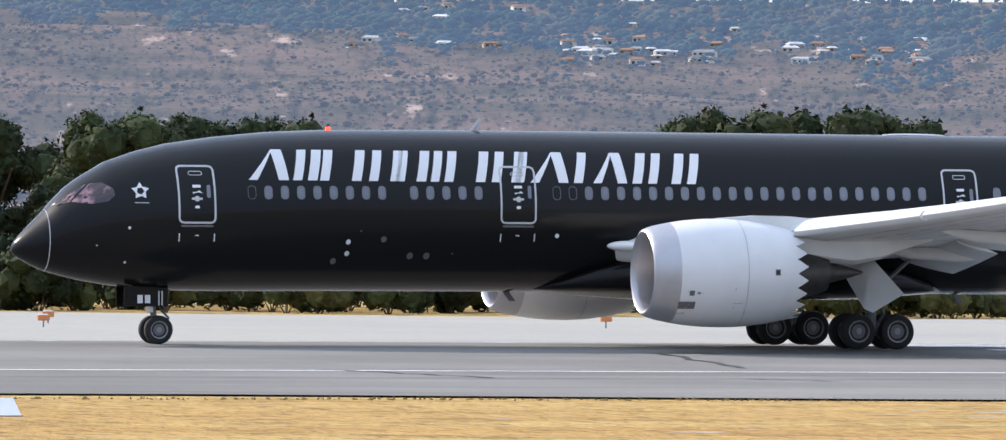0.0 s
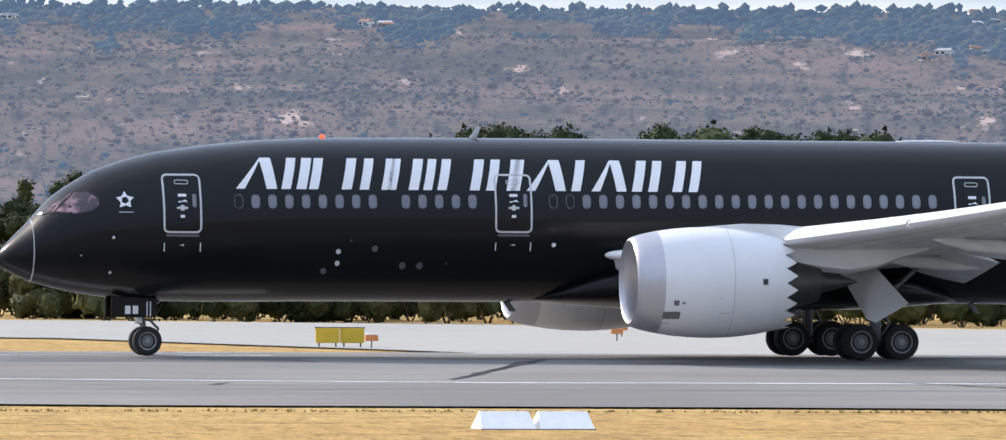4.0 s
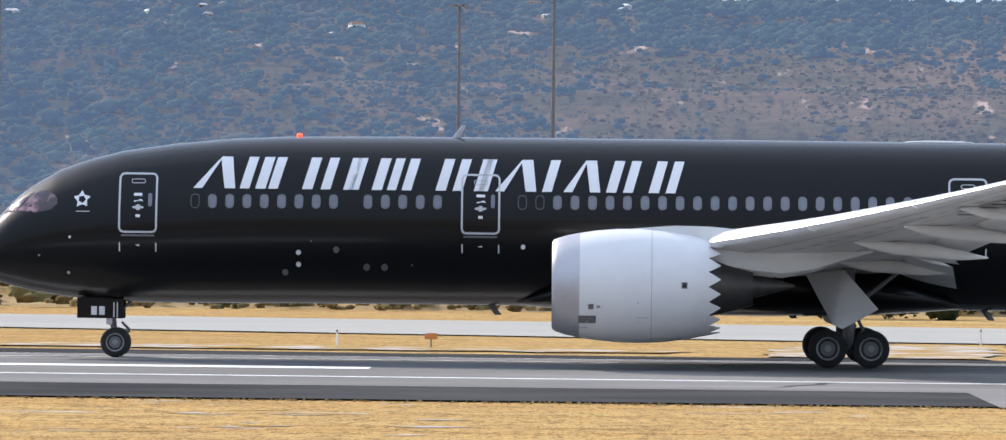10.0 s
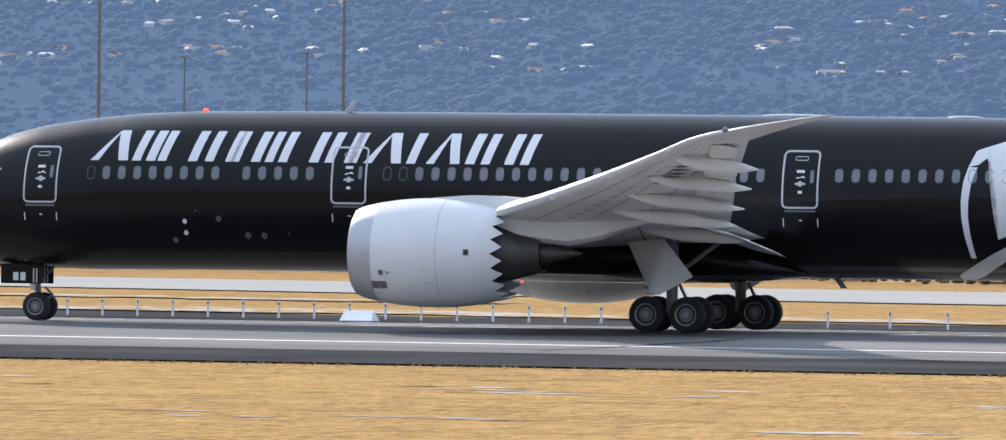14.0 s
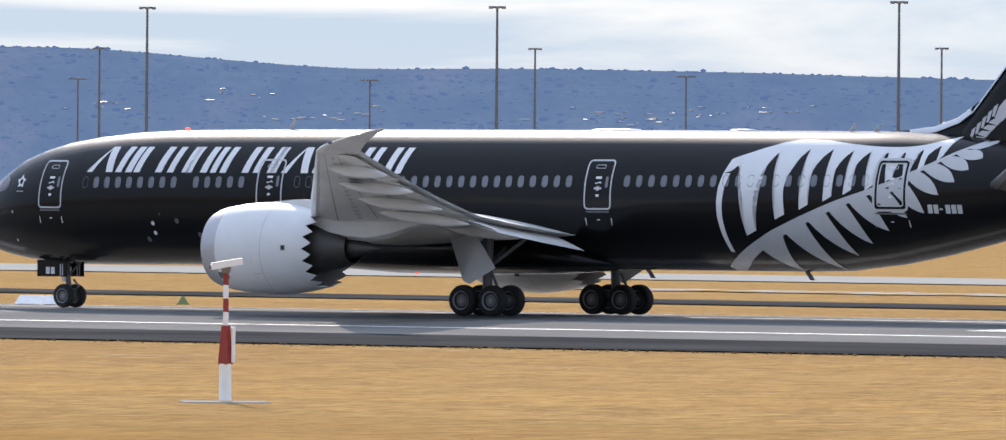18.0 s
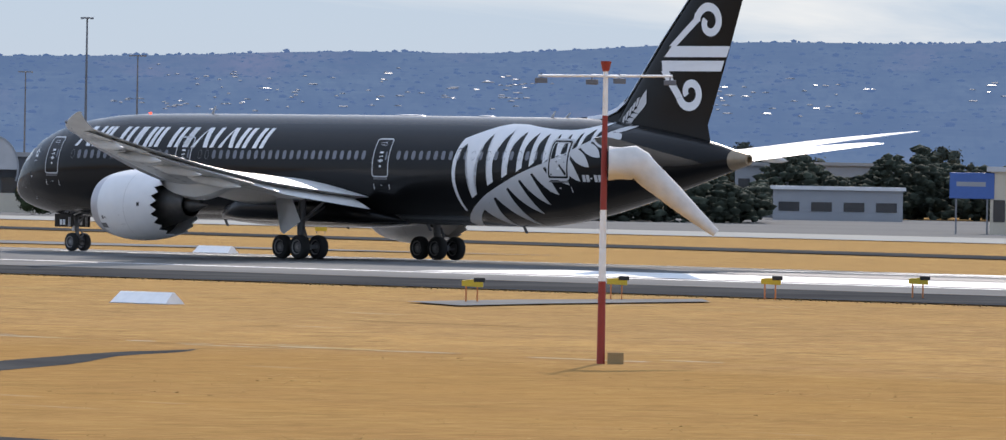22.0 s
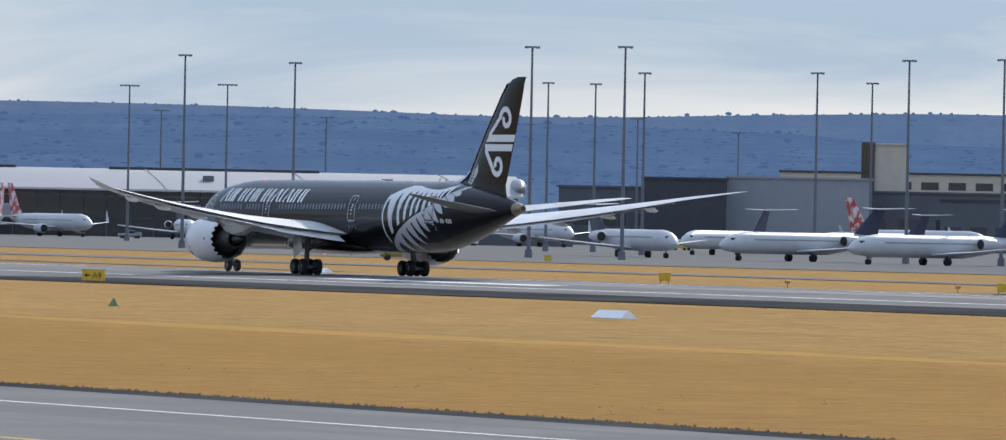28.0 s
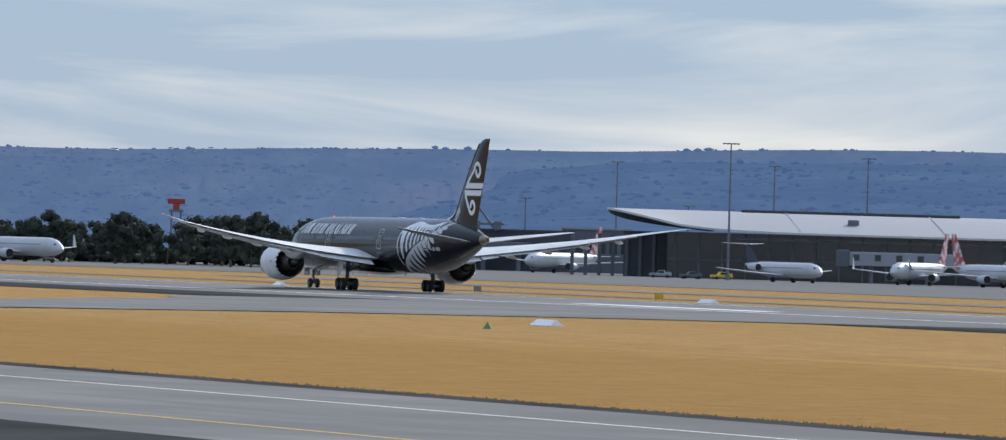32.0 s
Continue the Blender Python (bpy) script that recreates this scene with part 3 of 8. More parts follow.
# blade antennas, beacons and small fairings
for x, h in ((17.7, 0.42), (46.6, 0.3), (47.8, 0.22)):
    bm = loft(bmesh.new(), [[(x + 0.35 * k + c * (0.28 - 0.12 * k), s * 0.03, 7.9 + (h + 0.05) * k) for c, s in ((0, 0), (0.3, 1), (1, 0), (0.3, -1))] for k in (0, 1)])
    part("antenna", bm, "silver", jet, "white blade antenna")
for x, z, L in ((35, 7.96, 1.3), (41.4, 7.95, 0.7)):
    bm = bmesh.new()
    bmesh.ops.create_uvsphere(bm, u_segments=14, v_segments=8, radius=1, matrix=Matrix.Translation((x, 0, z - 0.02)) @ Matrix.Diagonal((L, 0.25, 0.07, 1)))
    part("dome", bm, "silver", jet, smooth=60)
beacon = material("beacon_red", (0.5, 0.05, 0.02), 0.3)
bb = beacon.node_tree.nodes["Principled BSDF"]
bb.inputs["Emission Color"].default_value, bb.inputs["Emission Strength"].default_value = (1.0, 0.07, 0.03, 1), 2.5
for x, z, s in ((12.3, 7.95, 1), (24.67, 1.72, -1)):
    bm = bmesh.new()
    bmesh.ops.create_uvsphere(bm, u_segments=12, v_segments=8, radius=0.085 if s > 0 else 0.05, matrix=Matrix.Translation((x, 0, z)) @ Matrix.Diagonal((1.3, 1, 0.8, 1)))
    part("beacon", bm, beacon, jet, "glowing red beacon", smooth=60)

# the fern on the rear fuselage
def between(table, x):
    for (a, p), (b, q) in zip(table, table[1:]):
        if x <= b:
            return p + (q - p) * (x - a) / (b - a)
    return table[-1][1]


def bow(a, c, b, n=6):
    """Points on a curve from a to b, drawn towards c; b itself left out."""
    return [tuple((1 - k) ** 2 * a[i] + 2 * k * (1 - k) * c[i] + k * k * b[i] for i in (0, 1)) for k in [j / n for j in range(n)]]


RIB = ((41.5, 2.2), (43.05, 3.03), (44.44, 3.71), (46.15, 4.39), (47.73, 4.99), (49.24, 5.45), (50.66, 5.96), (51.98, 6.56), (53.11, 7.15), (53.95, 7.52))
CREST = ((42.4, 6.71), (43.4, 7.06), (44.43, 7.39), (45.24, 7.53), (46.52, 7.51), (47.92, 7.35), (49.25, 7.24), (50.47, 7.22), (51.3, 7.3), (52.21, 7.55), (52.8, 7.74))


def rib_depth(x):
    return 0.5 - 0.036 * (x - 43.0)


bm_polys = []
for i in range(25):
    a, b = 41.5 + 0.498 * i, 41.5 + 0.498 * (i + 1)
    bm_polys.append([(a, max(2.05, between(RIB, a) - rib_depth(a))), (b, max(2.05, between(RIB, b) - rib_depth(b))), (b, between(RIB, b)), (a, between(RIB, a))])
part("fern_stem", decal(bm_polys, 0.014, 0.12), "silver", jet, "silver fern stem")
# leaves below the rib: the place where each begins, and its tip
FEET = (43.6, 45.03, 46.25, 47.29, 48.27, 49.25, 50.1, 50.9, 51.6, 52.25, 52.8, 53.25, 53.65)
TIPS = ((45.0, 2.06), (47.1, 2.13), (48.25, 2.73), (49.19, 3.22), (50.13, 3.76), (51.08, 4.3), (51.87, 4.50), (52.53, 5.26), (53.21, 5.79), (53.74, 6.3), (54.2, 6.78), (54.4, 7.4))
for k, (tx, tz) in enumerate(TIPS):
    x0, x1 = FEET[k] + 0.16, FEET[k + 1]
    p = (x0, between(RIB, x0) - rib_depth(x0) + 0.02)
    q = (x1, between(RIB, x1) - rib_depth(x1) + 0.02)
    low = (0.4 * p[0] + 0.6 * tx - 0.1, 0.3 * p[1] + 0.7 * tz - 0.08 - 0.02 * k)
    high = (0.5 * q[0] + 0.5 * tx + 0.04 * k, 0.5 * q[1] + 0.5 * tz + 0.03 * k)
    part("fern_leaf", decal([bow(p, low, (tx, tz)) + bow((tx, tz), high, q) + [q]], 0.018, 0.12), "silver", jet, "silver fern leaf")
# leaves above it, hanging from the crest: the notches between them, and their feet
NOTCH = ((42.81, 6.44), (44.56, 6.99), (46.04, 7.15), (47.15, 7.13), (48.18, 7.08), (49.02, 7.03), (49.86, 7.0), (50.66, 7.01), (51.43, 7.12), (52.12, 7.28), (52.62, 7.55))
FOOT = ((43.44, 3.57), (44.97, 4.25), (46.17, 4.66), (47.33, 5.01), (48.27, 5.29), (49.3, 5.48), (50.2, 5.83), (50.96, 6.02), (51.57, 6.31), (52.3, 6.72))
for k, (fx, fz) in enumerate(FOOT):
    a, b = NOTCH[k], NOTCH[k + 1]
    w, h = 0.62 * (1 - k / 15), a[1] - fz
    ends = ((fx - w * 0.3, fz - 0.06), (fx + w * 0.55, fz + 0.16))
    left = bow(a, (max(a[0], ends[0][0]) + 0.14, fz + 0.62 * h), ends[0])
    right = bow(ends[1], (fx + 0.02, fz + 0.66 * h), b)
    edge = [(x, between(CREST, x)) for x in (b[0], (a[0] + b[0]) / 2, a[0])]
    part("fern_leaf", decal([left + [ends[0]] + right + [b] + edge], 0.016, 0.12), "mark", jet, "white fern leaf")
arc = ((42.4, 6.71), (42.15, 6.11), (42.0, 5.57), (41.93, 4.9), (41.94, 4.3), (42.03, 3.56), (42.16, 2.83))
shapes = [[(42.4, 6.71), (42.81, 6.86), (42.81, 6.44), (42.52, 6.2), (42.15, 6.11)]]
for n in range(1, 6):
    (a, b), (c, d) = arc[n], arc[n + 1]
    w0, w1 = 0.37 - 0.03 * n, 0.34 - 0.03 * n
    shapes.append([(a, b), (c, d), (c + w1, d), (a + w0, b)])
part("fern_leaf", decal(shapes, 0.014, 0.12), "mark", jet, "white curved outer fern frond")

# registration: plain bars
for i, w in enumerate((0.2, 0.2, 0.14, 0.2, 0.2, 0.2)):
    x = 52.03 + 0.255 * i
    h = 0.07 if i == 2 else 0.36
    part("registration_bar", decal([[(x, 4.50 + (0.14 if i == 2 else 0)), (x + w, 4.50 + (0.14 if i == 2 else 0)), (x + w, 4.50 + h + (0.14 if i == 2 else 0)), (x, 4.50 + h + (0.14 if i == 2 else 0))]], 0.016, 9), "silver", jet)

# ---- tail ----
def foil(n=12, thick=0.1):
    """A closed wing section of unit chord: points (x, z) from the trailing edge over the top and back."""
    up = []
    for i in range(n + 1):
        x = 0.5 * (1 + math.cos(math.pi * i / n))
        t = 5 * thick * (0.2969 * math.sqrt(x) - 0.126 * x - 0.3516 * x * x + 0.2843 * x ** 3 - 0.1036 * x ** 4)
        up.append((x, t))
    return up + [(x, -t) for x, t in reversed(up[:-1])]


rings = []
for z, x0, c, th in ((6.5, 51.4, 8.1, 0.09), (7.6, 51.9, 7.3, 0.09), (8.4, 52.5, 7.05, 0.09), (12.0, 55.55, 5.4, 0.09), (15.0, 58.35, 3.7, 0.09), (15.9, 59.35, 2.95, 0.085), (16.25, 60.2, 2.3, 0.08), (16.42, 61.1, 1.5, 0.06)):
    rings.append([(x0 + c * x, c * t, z) for x, t in foil(10, th)])
fin = part("tail_fin", loft(bmesh.new(), rings), "black", jet, "tall swept black tail fin", smooth=35)
bm = loft(bmesh.new(), [[(x, -w, z0), (x, w, z0), (x, 0, z1)] for x, w, z0, z1 in ((48.5, 0.02, 7.85, 7.9), (49.7, 0.1, 7.75, 7.96), (50.9, 0.16, 7.7, 8.08), (52.04, 0.22, 7.6, 8.45), (53.15, 0.25, 7.4, 9.25))])
part("dorsal_fillet", bm, "black", jet, smooth=60)
bm = loft(bmesh.new(), [[(x - 0.03, -w, z - 0.03), (x - 0.05, 0, z + 0.03), (x - 0.03, w, z - 0.03), (x + 0.1, w * 1.5, z - 0.2), (x + 0.1, -w * 1.5, z - 0.2)] for x, z, w in ((49.7, 7.95, 0.05), (50.9, 8.08, 0.09), (52.04, 8.45, 0.11), (52.7, 8.88, 0.12))])
part("fillet_edge", bm, "metal", jet, "bare metal edge of the fin's foot", smooth=50)
bm = loft(bmesh.new(), [[(x0 - 0.02, -0.1, z), (x0 + 0.09, -0.16, z), (x0 + 0.09, 0.16, z), (x0 - 0.02, 0.1, z)] for z, x0 in ((8.6, 52.66), (12.0, 55.53), (15.0, 58.33), (15.9, 59.33))])
part("fin_leading_edge", bm, "metal", fin, "bare metal leading edge")


def fin_y(x, z):
    x0 = 52.5 + (z - 8.4) * 0.845 if z < 12 else 55.55 + (z - 12) * 0.933
    c = 7.05 - (z - 8.4) * 0.458 if z < 12 else 5.4 - (z - 12) * 0.566
    k = max(0.0, min(1.0, (x - x0) / c))
    return c * 5 * 0.09 * (0.2969 * math.sqrt(k) - 0.126 * k - 0.3516 * k * k + 0.2843 * k ** 3 - 0.1036 * k ** 4)


def fin_decal(polys):
    bm = bmesh.new()
    for poly in polys:
        bm.faces.new([bm.verts.new((x, 0, z)) for x, z in poly])
    for i in range(30):
        bmesh.ops.bisect_plane(bm, geom=bm.verts[:] + bm.edges[:] + bm.faces[:], plane_co=(53.5 + 0.25 * i, 0, 0), plane_no=(1, 0, 0))
    for v in bm.verts:
        v.co.y = -fin_y(v.co.x, v.co.z) - 0.03
    bmesh.ops.remove_doubles(bm, verts=bm.verts, dist=0.002)
    return bm


def curl(cx, cz, r0, r1, a0, a1, w0, w1, n=30):
    """A spiral ribbon, as quads."""
    out = []
    pts = []
    for i in range(n + 1):
        k = i / n
        a, r, w = radians(a0 + (a1 - a0) * k), r0 + (r1 - r0) * k, w0 + (w1 - w0) * k
        pts.append(((cx + (r - w / 2) * math.cos(a), cz + (r - w / 2) * math.sin(a)), (cx + (r + w / 2) * math.cos(a), cz + (r + w / 2) * math.sin(a))))
    for p, q in zip(pts, pts[1:]):
        out.append([p[0], p[1], q[1], q[0]])
    return out


part("tail_emblem_bar", fin_decal([[(56.0, 11.17), (60.6, 11.17), (60.85, 11.75), (56.55, 11.75)]]), "mark", fin, "white bar of the tail emblem")
part("tail_emblem_bar", fin_decal([[(55.9, 10.42), (60.2, 10.42), (60.45, 10.98), (55.8, 10.98)]]), "mark", fin, "white bar of the tail emblem")
part("tail_emblem_curl", fin_decal(curl(59.4, 13.0, 0.95, 0.32, 170, -210, 0.46, 0.42) + [[(56.35, 11.75), (56.95, 11.75), (58.72, 13.1), (58.22, 13.2)]] + [[(58.22, 13.2), (58.72, 13.05), (58.72, 13.3), (58.3, 13.5)]]), "mark", fin, "white curl of the tail emblem")
part("tail_emblem_curl", fin_decal(curl(58.0, 9.3, 0.85, 0.3, 200, 570, 0.46, 0.4) + [[(55.8, 10.42), (56.4, 10.42), (57.45, 9.1), (57.0, 8.95)]]), "mark", fin, "white curl of the tail emblem")
part("fern_leaf", fin_decal([[(53.95, 8.35), (54.35, 8.32), (54.72, 8.7), (54.67, 9.45), (54.15, 8.9)]]), "silver", fin, "silver leaf at the fern's tip")
for i in range(5):
    x, z = 52.75 + 0.27 * i, 7.55 + 0.24 * i
    part("fern_leaf", fin_decal([[(x, z), (x + 0.14, z + 0.05), (x + 0.3, z + 0.55), (x + 0.08, z + 0.42)]]), "silver", fin, "silver fern leaf")
    part("fern_leaf", fin_decal([[(x + 0.1, z), (x + 0.55, z - 0.12), (x + 0.8, z + 0.12), (x + 0.35, z + 0.15)]]), "silver", fin, "silver fern leaf")

for side in (-1, 1):
    rings = []
    for y, x0, c, z, th in ((0.6, 53.4, 6.2, 5.52, 0.1), (1.7, 54.6, 5.6, 5.66, 0.1), (5, 57.2, 3.9, 6.13, 0.1), (8.6, 60.0, 2.2, 6.64, 0.1), (9.5, 60.9, 1.5, 6.77, 0.09), (9.85, 61.6, 0.8, 6.81, 0.06)):
        rings.append([(x0 + c * x, side * y, z + c * t) for x, t in foil(10, th)])
    bm = loft(bmesh.new(), rings)
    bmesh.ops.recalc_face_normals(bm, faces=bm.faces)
    # upper faces get the light grey, lower faces the dark grey, by normal
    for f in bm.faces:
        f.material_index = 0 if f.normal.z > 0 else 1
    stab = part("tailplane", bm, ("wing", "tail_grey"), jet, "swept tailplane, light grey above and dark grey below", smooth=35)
    bm = loft(bmesh.new(), [[(x0 - 0.03, side * y, z - 0.1 * s), (x0 - 0.05, side * y, z), (x0 - 0.03, side * y, z + 0.1 * s), (x0 + 0.3 * s, side * y, z + 0.19 * s), (x0 + 0.3 * s, side * y, z - 0.19 * s)] for y, x0, z, s in ((1.7, 54.6, 5.66, 1), (5, 57.2, 6.13, 0.72), (8.6, 60.0, 6.64, 0.42))])
    part("leading_edge", bm, "metal", stab, "bare metal leading edge")

# ---- wings ----
def wing_at(y):
    """Leading edge x, chord, height, thickness of the wing at y metres from the centreline."""
    if y < 10:
        le = 22.8 + 0.508 * (y - 2.9)
    elif y <= 26:
        le = 21.3 + 0.72 * (y - 2.9)
    else:
        k = (y - 26) / 4.06
        le = 37.93 + 2.9 * k + 3.0 * k ** 1.6
    te = 34.6 + 0.03 * (y - 2.9) if y < 10 else (34.81 + 0.325 * (y - 10) if y < 26 else 40.01 + 3.3 * ((y - 26) / 4.06) + 0.77 * ((y - 26) / 4.06) ** 2)
    z = 3.55 + 0.085 * (y - 2.9) + 0.00245 * (y - 2.9) ** 2
    return le, max(0.32, te - le), z, 0.135 - 0.0016 * y


for side in (-1, 1):
    rings = []
    for y in (1.0, 2.9, 5, 7.5, 10, 13, 16, 19, 22, 24.5, 26, 27.2, 28.3, 29.2, 29.75, 30.0):
        x0, c, z, th = wing_at(y)
        rings.append([(x0 + c * x, side * y, z + c * t + 0.02 * c * math.sin(math.pi * x) - 0.006 * c * x) for x, t in foil(12, th)])
    wing = part("wing", loft(bmesh.new(), rings), "wing", jet, "long swept light grey wing with raked tip", smooth=35)
    # bright leading edge slats
    for y0, y1 in ((4.6, 8.8), (10.9, 15.4), (15.5, 20.0), (20.1, 24.6), (24.7, 27.4)):
        rr = []
        for k in range(5):
            y = y0 + (y1 - y0) * k / 4
            x0, c, z, th = wing_at(y)
            s = 0.13 * min(c, 6)
            rr.append([(x0 - 0.02 * s, side * y, z - 0.34 * s), (x0 - 0.26 * s, side * y, z - 0.27 * s), (x0 - 0.36 * s, side * y, z - 0.10 * s), (x0 - 0.2 * s, side * y, z + 0.12 * s), (x0 + 0.9 * s, side * y, z + 0.42 * s), (x0 + 0.9 * s, side * y, z + 0.34 * s)])
        part("slat", loft(bmesh.new(), rr), "white", wing, "white extended slat", smooth=50)
    # flaps hang below the trailing edge
    for y0, y1, drop, ln in ((3.2, 9.2, 17, 2.3), (9.4, 11.2, 13, 1.9), (11.4, 20.6, 9, 1.6), (20.8, 25.6, 4, 1.2)):
        rr = []
        for k in range(4):
            y = y0 + (y1 - y0) * k / 3
            x0, c, z, th = wing_at(y)
            xt, q = x0 + c - 1.25, ln * (1 - 0.25 * k / 3)
            a = radians(drop)
            rr.append([(xt + q * (x * math.cos(a)) + q * t * math.sin(a), side * y, z - 0.12 - q * x * math.sin(a) + q * t * math.cos(a)) for x, t in foil(6, 0.12)])
        part("flap", loft(bmesh.new(), rr), "wing", wing, "light grey extended flap", smooth=40)
    # flap track fairings
    for y, ln, sag in ((7.2, 4.0, 0.7), (12.9, 4.6, 1.0), (16.6, 4.2, 0.85), (20.4, 3.7, 0.7), (23.8, 2.9, 0.6)):
        x0, c, z, th = wing_at(y)
        xa, rr = x0 + c + 0.5 - ln, []
        for k, r in ((0, 0.03), (0.12, 0.12), (0.3, 0.19), (0.55, 0.21), (0.8, 0.15), (1, 0.02)):
            zc = z - 0.24 - 0.28 * sag * math.sin(math.pi * min(1, k * 0.9)) - (0.42 * sag * max(0, k - 0.6) / 0.4)
            rr.append([(xa + ln * k, side * (y + r * 0.75 * math.cos(q)), zc + r * 1.2 * math.sin(q)) for q in [2 * math.pi * i / 10 for i in range(10)]])
        part("flap_track_fairing", loft(bmesh.new(), rr), "wing", wing, "light grey flap track fairing", smooth=50)
    # seams and access panels on the lower surface

    def under(y, k, off=0.012):
        x0, c, z, th = wing_at(y)
        t = 5 * th * (0.2969 * math.sqrt(k) - 0.126 * k - 0.3516 * k * k + 0.2843 * k ** 3 - 0.1036 * k ** 4)
        return x0 + c * k, side * y, z - c * t + 0.02 * c * math.sin(math.pi * k) - 0.006 * c * k - off
    for k, y0, y1 in ((0.14, 4.5, 27.0), (0.63, 4.0, 26.0), (0.40, 11.5, 25.0)):
        bm = bmesh.new()
        for n in range(24):
            ya, yb = y0 + (y1 - y0) * n / 24, y0 + (y1 - y0) * (n + 1) / 24
            bm.faces.new([bm.verts.new(under(*p)) for p in ((ya, k), (yb, k), (yb, k + 0.006), (ya, k + 0.006))])
        part("panel_seam", bm, "strut", wing)
    for n in range(15):
        y = 11.6 + 0.95 * n
        bm = bmesh.new()
        bm.faces.new([bm.verts.new(under(y + 0.28 * math.cos(q), 0.29 + 0.022 * math.sin(q))) for q in [2 * math.pi * i / 10 for i in range(10)]])
        part("access_panel", bm, "wing_under", wing)
    for y in (9.3, 11.3, 20.7):
        bm = bmesh.new()
        for n in range(8):
            ka, kb = 0.6 + 0.05 * n, 0.65 + 0.05 * n
            bm.faces.new([bm.verts.new(under(*p)) for p in ((y, ka), (y, kb), (y + 0.07, kb), (y + 0.07, ka))])
        part("panel_seam", bm, "strut", wing)
    # wing registration under the outer panel: plain bars
    for i in range(6):
        y = 19.2 + 0.62 * i
        x0, c, z, th = wing_at(y)
        bm = bmesh.new()
        zz = z - c * th * 0.46
        sheet(bm, [(x0 + c * 0.40, side * y), (x0 + c * 0.54, side * y), (x0 + c * 0.54, side * (y + 0.34)), (x0 + c * 0.40, side * (y + 0.34))], lambda px, py: zz + 0.105 * (abs(py) - y) - 0.03)
        if side < 0:
            part("registration_bar", bm, "dark", wing)
    bm = bmesh.new()
    x0, c, z, th = wing_at(27.5)
    bmesh.ops.create_uvsphere(bm, u_segments=10, v_segments=6, radius=0.1, matrix=Matrix.Translation((x0 - 0.02, side * 27.5, z + 0.03)))
    part("tip_lamp", bm, "pane", wing)

# wing to body fairing
rr = []
for x, w, z0, z1 in ((19.8, 0.6, 2.06, 2.2), (20.8, 1.6, 1.96, 2.6), (22.0, 2.4, 1.86, 3.15), (24, 2.95, 1.74, 3.8), (29, 3.0, 1.72, 3.9), (32.5, 2.92, 1.78, 3.5), (34.0, 2.5, 1.88, 3.0), (35.2, 1.7, 1.98, 2.6), (36.0, 0.7, 2.06, 2.3)):
    rr.append([(x, w * math.sin(a), (z0 + z1) / 2 + (z1 - z0) / 2 * math.copysign(abs(math.cos(a)) ** 0.6, math.cos(a))) for a in [2 * math.pi * i / 32 for i in range(32)]])
part("belly_fairing", loft(bmesh.new(), rr), "black", jet, "black belly fairing", smooth=50)
for side in (-1, 1):
    bm = bmesh.new()
    bmesh.ops.create_uvsphere(bm, u_segments=16, v_segments=10, radius=1, matrix=Matrix.Translation((22.9, side * 3.15, 3.72)) @ Matrix.Diagonal((0.8, 0.34, 0.2, 1)))
    part("landing_light_fairing", bm, "white", jet, "shiny landing light fairing at the wing root", smooth=60)

